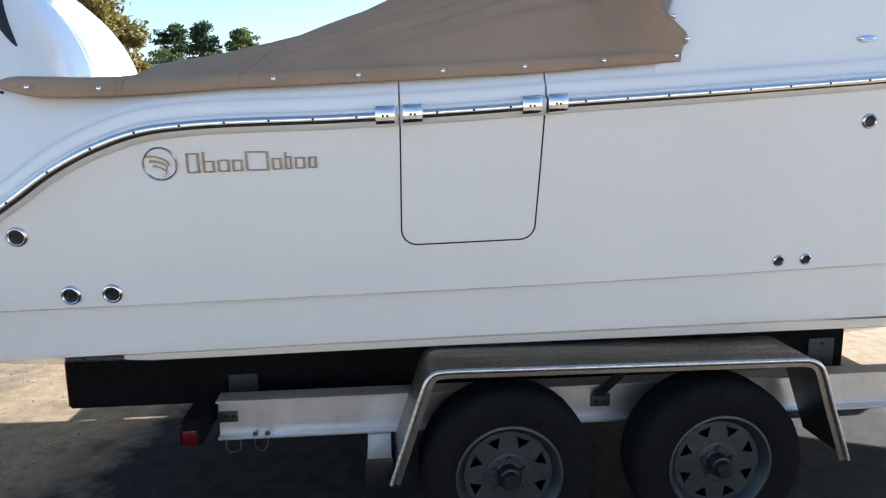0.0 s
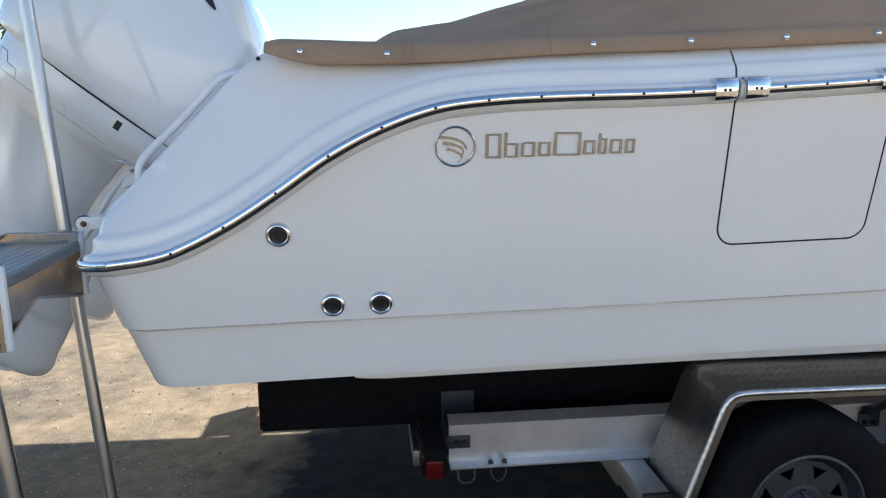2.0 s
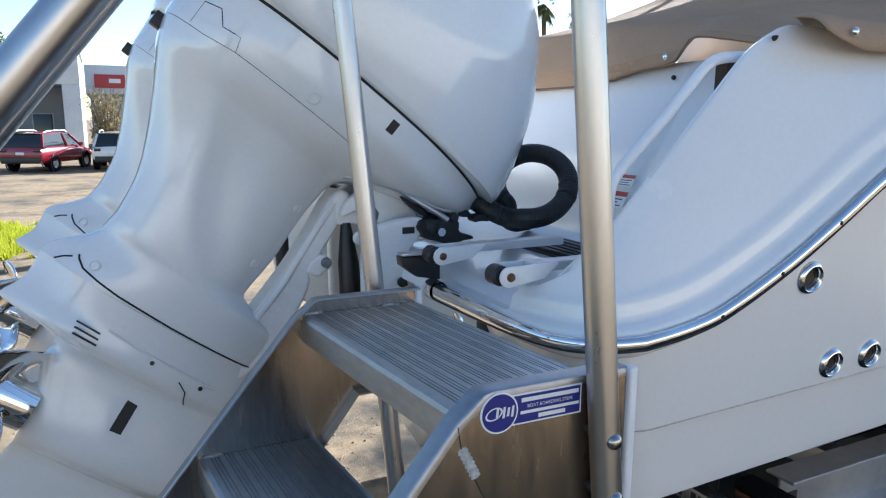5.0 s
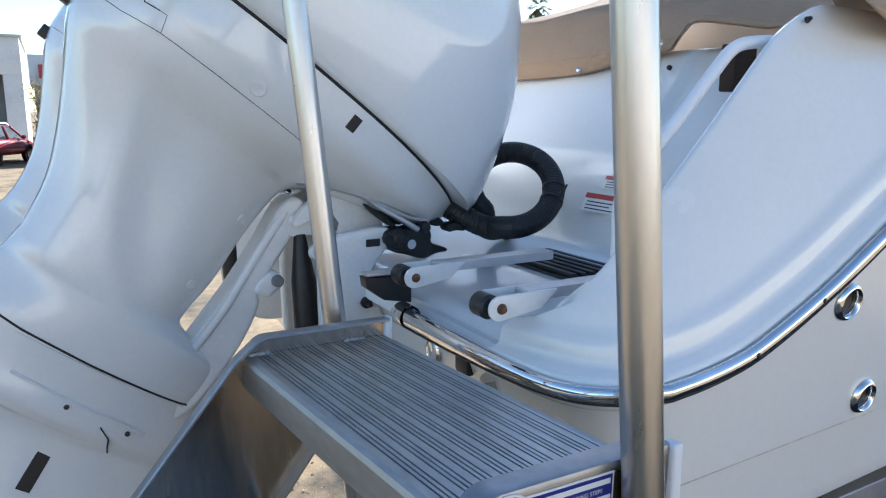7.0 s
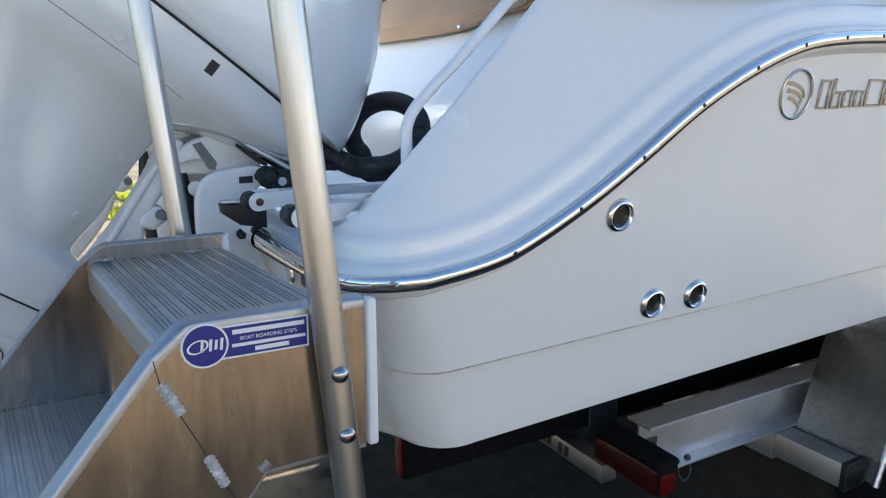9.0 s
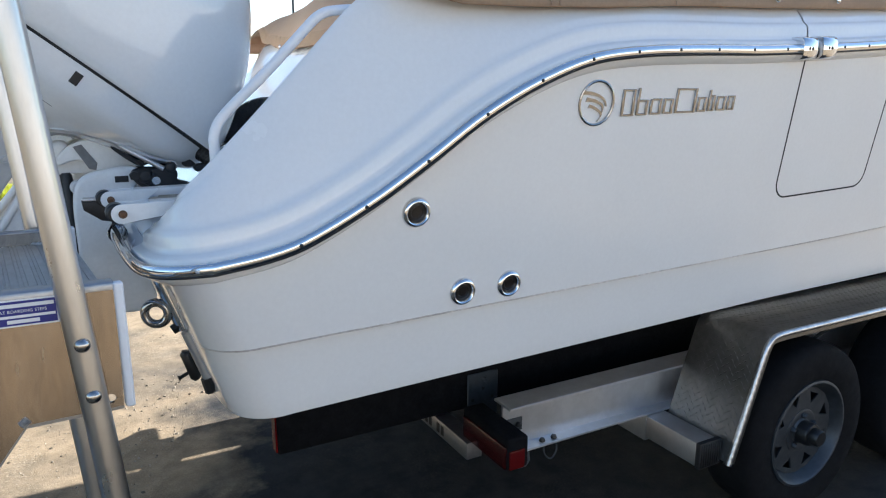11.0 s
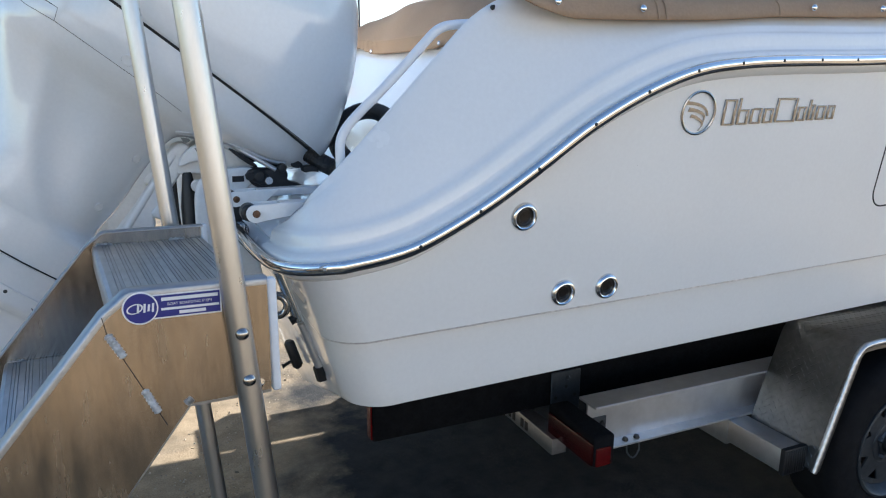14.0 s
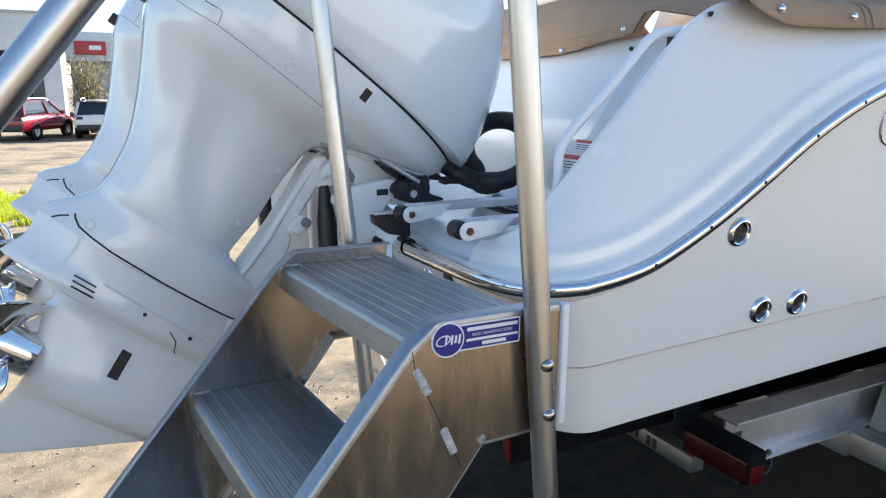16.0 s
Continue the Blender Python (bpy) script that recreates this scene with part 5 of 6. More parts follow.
for y in (3.44, 4.26):
    outboard(y)
    mount(y)
    hose(y - 0.215)

# ---- trailer ----
trailer = thing("boat_trailer", pose(0.85, CY, 0), "aluminium tandem-axle boat trailer with diamond-plate fenders", "trailer")


def beam(x0, x1, y, z0, z1, flange=0.10, web=0.008, side=-1):
    """An I-beam along x."""
    bm = box((x0, y - web / 2, z0 + 0.008), (x1, y + web / 2, z1 - 0.008))
    box((x0, y - flange / 2, z1 - 0.010), (x1, y + flange / 2, z1), 0.002, bm, seg=1)
    box((x0, y - flange / 2, z0), (x1, y + flange / 2, z0 + 0.010), 0.002, bm, seg=1)
    return bm


for y in (2.85, 2 * CY - 2.85):
    part("frame_beam", beam(-0.73, 5.6, y, 0.432, 0.604), ALU_FRAME, trailer, "aluminium I-beam frame rail", smooth=30)
part("cross_member", box((-0.11, 2.80, 0.33), (-0.01, 2 * CY - 2.80, 0.43), 0.006), ALU_FRAME, trailer)
for x in (2.4, 4.2):
    part("cross_member", box((x, 2.9, 0.33), (x + 0.1, 2 * CY - 2.9, 0.43), 0.006), ALU_FRAME, trailer)
part("rear_bar", box((-0.86, 2.86, 0.425), (-0.80, 2 * CY - 2.86, 0.485), 0.004), ALU, trailer, "aluminium rear light bar with stencilled marks")
for i in range(7):
    if i == 2 or i == 6:
        continue
    part("marking_bar", box((-0.8615, 3.02 + 0.030 * i, 0.438), (-0.860, 3.04 + 0.030 * i, 0.472), 0), BLACK, trailer, smooth=0)
for y in (3.102, 2 * CY - 3.102):
    part("bunk", box((-1.43, y - 0.022, 0.487), (2.19, y + 0.022, 0.725), 0.010), CARPET, trailer, "black carpeted bunk board")
part("reflector", box((-1.4365, 3.082, 0.497), (-1.4300, 3.122, 0.715), 0.002), SIDE_LENS, trailer, "red reflector on the bunk end")
for x, dz in ((-0.668, -0.079), (2.07, -0.02)):
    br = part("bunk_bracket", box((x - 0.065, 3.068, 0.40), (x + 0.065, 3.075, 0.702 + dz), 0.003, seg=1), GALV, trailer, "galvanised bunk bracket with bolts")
    for dx, z in ((0.005, 0.675 + dz), (0.0, 0.640 + dz), (-0.045, 0.600 + dz), (0.04, 0.600 + dz)):
        part("bolt", turned([(0.0, 0.010), (0.006, 0.009), (0.009, 0.004), (0.009, 0.0)] if z > 0.65 + dz else [(0.0, 0.001), (0.007, 0.001), (0.007, 0.0)], face_out(x + dx, 3.068, z), 8), GALV if z > 0.65 + dz else BLACK, br)
for s in (1, -1):
    def yy(v):
        return v if s == 1 else 2 * CY - v
    y0, y1 = sorted((yy(2.66), yy(2.93)))
    tl = part("tail_light", box((-0.835, y0, 0.478), (-0.755, y1, 0.585), 0.012, seg=3), CARPET, trailer, "black tail light box with red lens")
    part("lens", box((-0.842, y0 + 0.006, 0.482), (-0.828, y1 - 0.01, 0.560), 0.008), RED_LENS, tl, "dull red lens")
    part("side_lens", box((-0.828, (y0 if s == 1 else y1) - 0.005, 0.482), (-0.772, (y0 if s == 1 else y1) + 0.005, 0.545), 0.004), SIDE_LENS, tl, "red side marker lens")
br = part("gusset_plate", box((-0.735, 2.841, 0.495), (-0.652, 2.8455, 0.543), 0.001), GALV, trailer)
for x in (-0.70, -0.67):
    part("bolt", turned([(0.0, 0.008), (0.008, 0.007), (0.011, 0.003), (0.011, 0.0)], face_out(x, 2.841, 0.518), 8), DARK_STEEL, br)
for x in (-0.58, -0.53):
    part("bolt", turned([(0.0, 0.012), (0.008, 0.011), (0.011, 0.004), (0.011, 0.0)], pose(x, 2.82, 0.442), 8), DARK_STEEL, trailer)
part("tie_loop", tube(smoothed([(-0.58, 2.81, 0.432), (-0.582, 2.805, 0.40), (-0.555, 2.80, 0.372), (-0.525, 2.805, 0.40), (-0.527, 2.81, 0.432)], 3), 0.003, 8), GALV, trailer)
part("tie_hanger", tube(smoothed([(-0.70, 2.82, 0.432), (-0.70, 2.81, 0.375), (-0.64, 2.81, 0.375), (-0.64, 2.82, 0.432)], 1), 0.004, 8), GALV, trailer)
STEP = part("step_tube", box((-0.108, 2.56, 0.345), (-0.012, 2.80, 0.432), 0.004), ALU_FRAME, trailer, "aluminium square tube step with black end")
part("step_end", box((-0.114, 2.540, 0.340), (-0.006, 2.560, 0.438), 0.004), BLACK, STEP, "black ribbed end cap")
for i in range(9):
    part("rib", box((-0.106 + 0.0112 * i, 2.5365, 0.346), (-0.101 + 0.0112 * i, 2.541, 0.432), 0.001, seg=1), DARK_STEEL, STEP)


def fender_profile():
    pts = [(-0.015, 0.36), (0.045, 0.54), (0.105, 0.72), (0.122, 0.770), (0.150, 0.803), (0.205, 0.808)]
    pts += [(x, 0.808 - 0.010 * (x - 0.2)) for x in steps(0.30, 1.56, 8)]
    pts += [(1.645, 0.793), (1.690, 0.768), (1.712, 0.715), (1.745, 0.61), (1.835, 0.36)]
    return [(p.x, p.z) for p in smoothed([Vector((x, 0, z)) for x, z in pts], 2)]


def fender(y0, y1, sign):
    prof = fender_profile()
    rows = []
    for i, (x, z) in enumerate(prof):
        a, b = prof[max(0, i - 1)], prof[min(len(prof) - 1, i + 1)]
        n = Vector((-(b[1] - a[1]), 0, b[0] - a[0])).normalized()
        inn = Vector((x, 0, z)) - n * 0.034
        inn2 = Vector((x, 0, z)) - n * 0.003
        rows.append([Vector((inn.x, y0 + 0.003 * sign, inn.z)), Vector((inn.x, y0, inn.z)), Vector((x - n.x * 0.006, y0, z - n.z * 0.006)), Vector((x, y0 + 0.006 * sign, z)), Vector((x, y1, z)), Vector((inn2.x, y1, inn2.z)), Vector((inn2.x, y0 + 0.006 * sign, inn2.z))])
    return grid(rows, close=True, cap=True)


def fender_diamonds(y0, y1, sign):
    prof = [Vector((x, 0, z)) for x, z in fender_profile()]
    bm = bmesh.new()
    # walk the profile in even steps
    row = 0
    step = 0.0155
    acc = 0.0
    for a, b in zip(prof, prof[1:]):
        d = b - a
        L = d.length
        t = d.normalized()
        n = Vector((-t.z, 0, t.x))
        while acc <= L:
            c = a + t * acc
            off = (row % 2) * 0.0155
            y = y0 + sign * (0.012 + off)
            col = 0
            while (y - y1) * sign < -0.012:
                ang = radians(45) if (col + row) % 2 else radians(-45)
                ex = (t * math.cos(ang) + Vector((0, 1, 0)) * math.sin(ang)) * 0.0115
                ey = (-t * math.sin(ang) + Vector((0, 1, 0)) * math.cos(ang)) * 0.0034
                p = c + Vector((0, y, 0))
                q = [p - ex, p - ey, p + ex, p + ey]
                top = p + n * 0.0012
                vs = [bm.verts.new(v - n * 0.0004) for v in q] + [bm.verts.new(top + ex * 0.35), bm.verts.new(top - ex * 0.35)]
                bm.faces.new((vs[0], vs[1], vs[5]))
                bm.faces.new((vs[1], vs[2], vs[4], vs[5]))
                bm.faces.new((vs[2], vs[3], vs[4]))
                bm.faces.new((vs[3], vs[0], vs[5], vs[4]))
                y += sign * 0.031
                col += 1
            acc += step
            row += 1
        acc -= L
    return bm


def flat_bar(a, b, wide, thick):
    """A flat bar from a to b, its width along x."""
    d = (b - a).normalized()
    n = d.cross(Vector((1, 0, 0))).normalized() * thick
    e = d.cross(n).normalized() * wide
    return grid([[p + e + n, p - e + n, p - e - n, p + e - n] for p in (a, b)], close=True, cap=True)


for y0, y1, sg in ((2.50, 2.80, 1), (2 * CY - 2.50, 2 * CY - 2.80, -1)):
    fd = part("fender", fender(y0, y1, sg), ALU_DIAMOND, trailer, "diamond-plate aluminium fender over both wheels", smooth=35)
    if sg == 1:
        st = part("tread_pattern", fender_diamonds(y0, y1, sg), ALU_DIAMOND, fd, smooth=0)
        tagged(st, kind="stuff")
    edge = [Vector((x, y0 - 0.002 * sg, z - 0.006)) for x, z in fender_profile()]
    run, even = 0.0, [edge[0]]
    for a, b in zip(edge, edge[1:]):
        while (b - even[-1]).length > 0.009:
            even.append(even[-1] + (b - even[-1]).normalized() * 0.009)
    part("rolled_lip", tube(even, [0.0105 + 0.0007 * math.sin(2.1 * k) for k in range(len(even))], 10), ALU_LIP, fd, "bright rolled fender edge", smooth=70)
    beam_y, top_y = (2.846, 2.62) if sg == 1 else (2 * CY - 2.846, 2 * CY - 2.62)
    stay = part("fender_stay", flat_bar(Vector((0.893, beam_y - 0.012 * sg, 0.540)), Vector((0.985, top_y, 0.785)), 0.026, 0.003), GALV, trailer, "flat galvanised fender stay")
    part("stay_plate", box((0.865, min(beam_y - 0.008 * sg, beam_y), 0.488), (0.952, max(beam_y - 0.008 * sg, beam_y), 0.545), 0.002), GALV, stay)
    for x in (0.890, 0.925):
        part("bolt", turned([(0.0, 0.010), (0.007, 0.009), (0.010, 0.004), (0.010, 0.0)], face_out(x, 2.838, 0.508) if sg == 1 else pose(x, beam_y + 0.008, 0.508, rx=-90), 8), DARK_STEEL, stay)


def wheel(x, y, sign):
    """Hub axis along y; sign -1 faces the near side."""
    w = part("wheel", turned([(0.19, -0.10), (0.27, -0.112), (0.325, -0.105), (0.345, -0.09), (0.352, -0.06), (0.354, 0.0), (0.352, 0.06), (0.345, 0.09), (0.325, 0.105), (0.27, 0.112), (0.20, 0.10), (0.195, 0.095)],
                         Matrix.Translation((x, y, 0.353)) @ Matrix.Rotation(radians(90 if sign < 0 else -90), 4, "X"), 48), RUBBER, trailer, "black trailer tyre on a galvanised spoke rim", smooth=40)
    base = Matrix.Translation((x, y, 0.353)) @ Matrix.Rotation(radians(90 if sign < 0 else -90), 4, "X")
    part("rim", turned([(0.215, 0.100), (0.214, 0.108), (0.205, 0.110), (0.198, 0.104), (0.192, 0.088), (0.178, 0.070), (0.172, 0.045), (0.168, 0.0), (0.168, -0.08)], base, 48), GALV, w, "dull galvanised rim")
    # spoke disc with eight openings
    bm = bmesh.new()
    n = 8

    def ringp(r, z, a):
        return Vector((r * math.cos(a), r * math.sin(a), z))
    for k in range(n):
        a0, a1 = 2 * math.pi * k / n, 2 * math.pi * (k + 1) / n
        mid = (a0 + a1) / 2
        o = [ringp(0.178, 0.066, a0), ringp(0.178, 0.066, mid), ringp(0.178, 0.066, a1)]
        tri = [ringp(0.158, 0.066, mid - 0.19), ringp(0.158, 0.066, mid + 0.19), ringp(0.112, 0.066, mid)]
        i = [ringp(0.085, 0.066, a0), ringp(0.085, 0.066, mid), ringp(0.085, 0.066, a1)]
        V = [bm.verts.new(v) for v in o + tri + i]
        for f in ((0, 1, 3), (1, 4, 3), (1, 2, 4), (0, 3, 6), (3, 5, 6), (4, 2, 8), (5, 4, 8), (6, 5, 7), (5, 8, 7)):
            bm.faces.new([V[q] for q in f])
    bmesh.ops.remove_doubles(bm, verts=bm.verts, dist=1e-4)
    bm.transform(base)
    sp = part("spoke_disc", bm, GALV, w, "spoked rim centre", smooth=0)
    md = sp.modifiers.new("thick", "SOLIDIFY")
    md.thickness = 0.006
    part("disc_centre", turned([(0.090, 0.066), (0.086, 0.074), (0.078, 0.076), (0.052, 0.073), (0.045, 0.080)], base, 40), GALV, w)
    part("hub", turned([(0.046, 0.05), (0.046, 0.115), (0.042, 0.122), (0.034, 0.124), (0.033, 0.150), (0.028, 0.156), (0.0, 0.157)], base, 24), DARK_STEEL, w, "dark steel hub with grease cap")
    for k in range(5):
        a = 2 * math.pi * k / 5 + 0.3
        part("lug_nut", turned([(0.0, 0.092), (0.007, 0.091), (0.011, 0.086), (0.012, 0.07)], base @ Matrix.Translation((0.064 * math.cos(a), 0.064 * math.sin(a), 0)), 6), GALV, w)
    # black disc stands in for the shade behind the spoke openings
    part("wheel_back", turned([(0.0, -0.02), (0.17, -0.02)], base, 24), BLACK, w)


for x in (0.446, 1.302):
    for y, sg in ((2.614, -1), (2 * CY - 2.614, 1)):
        wheel(x, y, sg)
    part("axle", box((x - 0.035, 2.75, 0.31), (x + 0.035, 2 * CY - 2.75, 0.38), 0.004), GALV, trailer)
    part("hanger", box((x - 0.05, 2.79, 0.33), (x + 0.05, 2.90, 0.44), 0.004), GALV, trailer)
part("winch_post", box((5.5, CY - 0.05, 0.35), (5.6, CY + 0.05, 0.95), 0.004), ALU_FRAME, trailer)
part("tongue", box((5.4, CY - 0.05, 0.40), (7.2, CY + 0.05, 0.52), 0.004), ALU_FRAME, trailer)
part("jack_wheel", turned([(0.0, -0.03), (0.12, -0.03), (0.12, 0.03), (0.0, 0.03)], Matrix.Translation((6.9, CY - 0.1, 0.12)) @ Matrix.Rotation(radians(90), 4, "X"), 20), RUBBER, trailer)
part("jack", tube([(6.9, CY - 0.1, 0.12), (6.9, CY - 0.08, 0.8)], 0.03, 12), GALV, trailer)
for y in (3.3, 2 * CY - 3.3):
    part("keel_roller", box((3.0, y - 0.05, 0.43), (3.9, y + 0.05, 0.62), 0.01), CARPET, trailer)

# ---- boarding steps ----
stairs = thing("boarding_steps", pose(-2.4, 2.56, 0), "aluminium boarding steps with ribbed treads and tube handrails", "boarding steps")
SLOPE = 1.222
RUN, RISE, COUNT = 0.213, 0.269, 5
NEAR_Y, FAR_Y = 2.2505, 2.8725


def skew(y):
    """The steps stand slightly askew to the boat."""
    return -0.086 * (y - NEAR_Y)


def settle(p):
    """Askew and a little higher on the near side, with the feet on the ground."""
    return Vector((p[0] + skew(p[1]), p[1], p[2] * (1.0 - 0.0170 * (p[1] - NEAR_Y))))


def settled(bm):
    for v in bm.verts:
        v.co = settle(v.co)
    return bm


LOW_X = -2.158 - (1.296 - 0.09) / SLOPE


def stringer_poly():
    arc = [(-2.106 - 0.030 * math.sin(q), 1.300 + 0.030 * math.cos(q)) for q in steps(0.0, 0.9, 4)]
    under = [(-2.034 - 1.119 / 1.30 + 0.02, 0.0), (-2.034, 1.119), (-1.893, 1.121)]
    return [(-1.889, 1.330)] + arc + [(-2.158, 1.296), (LOW_X, 0.09), (LOW_X, 0.0), (LOW_X + 0.20, 0.0)] + under


for y0, out in ((NEAR_Y, -1), (FAR_Y, 1)):
    hole = [(-1.8927, 1.1378)] + [(-1.912 + 0.0085 * math.cos(q), 1.138 - 0.0085 * math.sin(q)) for q in steps(0.02, 2 * math.pi - 0.02, 14)] + [(-1.8927, 1.1382)]
    pl = part("side_plate", settled(prism(stringer_poly() + (hole if out < 0 else []), 0.005, Matrix.Translation((0, y0 + 0.0025, 0)) @ Matrix.Rotation(radians(90), 4, "X"), 0.0 if out < 0 else 0.0008, seg=1)), ALU_PLATE, stairs, "brushed aluminium side plate with stitch welds", smooth=20)
    # edge folded inwards along the slope and the top, with a round bend
    arc = [(-2.106 - 0.032 * math.sin(q), 1.301 + 0.032 * math.cos(q)) for q in steps(0.0, 0.9, 4)]
    edge = [(-1.889, 1.332)] + arc + [(-2.159, 1.298), (LOW_X - 0.001, 0.09)]
    rows = []
    wide = 0.030 if out < 0 else 0.024
    for i, (x, z) in enumerate(edge):
        p, q = edge[max(0, i - 1)], edge[min(len(edge) - 1, i + 1)]
        n = Vector((q[1] - p[1], 0, -(q[0] - p[0]))).normalized()
        if n.z < 0:
            n = -n
        c = Vector((x, y0, z))
        rows.append([c + Vector((0, -out * d, 0)) + n * h for d, h in ((-0.003, -0.010), (-0.003, -0.003), (-0.0015, 0.0008), (0.002, 0.003), (wide - 0.002, 0.003), (wide, 0.001), (wide, -0.002), (0.004, -0.002))])
    part("folded_edge", settled(grid(rows, close=True, cap=True)), ALU, pl, smooth=35)
    low = [(-2.034 - 1.119 / 1.30 + 0.02, 0.002), (-2.034, 1.119), (-1.893, 1.121)]
    rows2 = [[Vector((x, y0 - out * d, z + h)) for d, h in ((-0.003, -0.004), (-0.003, 0.001), (0.028, 0.001), (0.028, -0.004))] for x, z in low]
    part("folded_edge", settled(grid(rows2, close=True, cap=True)), ALU, pl, smooth=25)
    part("end_bumper", settled(box((-1.891, y0 - 0.010, 1.120), (-1.876, y0 + 0.010, 1.334), 0.005, seg=3)), WHITE_POLY, stairs, "white plastic edge bumper")


def tread(i):
    xf, z = -2.143 - RUN * i, 1.300 - RISE * i
    depth = 0.255 if i == 0 else 0.236
    prof = []
    n = 35 if i == 0 else 32
    w = (depth - 0.018) / n
    for k in range(n):
        x = xf + 0.010 + w * k
        deep = 0.0022 if k % 4 else 0.0
        prof += [(x, z), (x + w * 0.58, z), (x + w * 0.66, z - deep), (x + w * 0.94, z - deep)]
    poly = [(xf, z - 0.055), (xf, z - 0.010), (xf + 0.003, z - 0.003), (xf + 0.010, z)] + prof + [(xf + depth - 0.003, z), (xf + depth, z - 0.004), (xf + depth, z - 0.03), (xf + depth - 0.006, z - 0.03), (xf + depth - 0.006, z - 0.012), (xf + 0.006, z - 0.012), (xf + 0.006, z - 0.055)]
    rows = [[Vector((x, y, zz)) for x, zz in poly] for y in (NEAR_Y + 0.0035, FAR_Y - 0.0035)]
    return settled(grid(rows, close=True, cap=True))


def bead(pts, r, waves, n=42, flat=1.0):
    """A rippled weld along a line, flattened on to the plate it lies on."""
    path, rad = [], []
    for k in range(n + 1):
        path.append(Vector(pts[0]).lerp(Vector(pts[1]), k / n))
        saw = (waves * k / n) % 1.0
        rad.append(r * (0.78 + 0.40 * saw) * (1.0 if 1 < k < n - 1 else 0.55))
    bm = tube(path, rad, 12)
    for v in bm.verts:
        v.co.y = pts[0][1] + (v.co.y - pts[0][1]) * flat
    return settled(bm)


for i in range(COUNT):
    tr = part("tread", tread(i), ALU_TREAD, stairs, "ribbed aluminium tread", smooth=20)
    xf, z = -2.143 - RUN * i, 1.300 - RISE * i
    for y in (NEAR_Y + 0.005, FAR_Y - 0.005):
        part("weld_bead", bead(((xf + 0.004, y, z - 0.006), (xf + 0.004, y, z - 0.045)), 0.0042, 4, 20), WELD, tr, "bright fillet weld")
        part("weld_bead", bead(((xf + 0.008, y, z + 0.001), (xf + 0.045, y, z + 0.001)), 0.0040, 4, 20), WELD, tr)
        if i == 0:
            part("weld_bead", bead(((xf + 0.175, y, z + 0.001), (xf + 0.215, y, z + 0.001)), 0.0042, 4, 20), WELD, tr)


def post_rail(x_mid, lean, y_mid, tilt, z_mid):
    """Upright that bends over into the sloping rail."""
    def at(z):
        return Vector((x_mid + lean * (z - 1.5), y_mid + tilt * (z - 1.5), z))
    y = at(2.2).y
    d = Vector((-1, 0, -1.24)).normalized()
    a = Vector((-2.535, y, z_mid))
    pts = [at(0.0), at(0.6), at(1.2), at(1.8), at(2.30), at(2.42), a - d * 0.80, a - d * 0.68, a, a + d * 0.8, a + d * 1.35]
    return tube(smoothed(pts, 2), 0.0212, 20)


NEAR = part("handrail", post_rail(-1.9662, -0.0862, 2.2296, 0.0187, 1.788), ALU_TUBE, stairs, "brushed aluminium tube handrail", smooth=60)
FAR = part("handrail", post_rail(-2.0276, -0.0832, 2.9502, 0.0556, 1.85), ALU_TUBE, stairs, smooth=60)
for z, x in ((1.251, -1.9435), (1.165, -1.9365)):
    part("carriage_bolt", turned([(0.0, 0.008), (0.006, 0.0072), (0.010, 0.004), (0.0118, 0.0), (0.0118, -0.006)], face_out(x, 2.2045, z), 16), BADGE, NEAR, "domed carriage bolt")
    part("spacer", tube([(x - 0.004, 2.226, z), (x - 0.004, 2.250, z)], 0.010, 10), GALV, NEAR)
for z in (1.22, 1.14):
    part("spacer", tube([(-2.003, 2.876, z), (-2.003, 2.935, z)], 0.010, 10), GALV, FAR)

SIDE0 = stairs.children[0]
for x0, z0, x1, z1 in ((-2.153, 1.266, -2.131, 1.222), (-2.106, 1.160, -2.086, 1.113), (-2.042, 1.121, -2.030, 1.130)):
    part("weld_bead", bead(((x0, NEAR_Y - 0.003, z0), (x1, NEAR_Y - 0.003, z1)), 0.0070, 7, flat=0.55), WELD, SIDE0, "bright stitch weld")
part("plate_joint", tube([(-2.158, NEAR_Y - 0.0030, 1.296), (-2.153, NEAR_Y - 0.0030, 1.266), (-2.106, NEAR_Y - 0.0030, 1.16), (-2.074, NEAR_Y - 0.0030, 1.088)], 0.0007, 6), GAP, SIDE0)


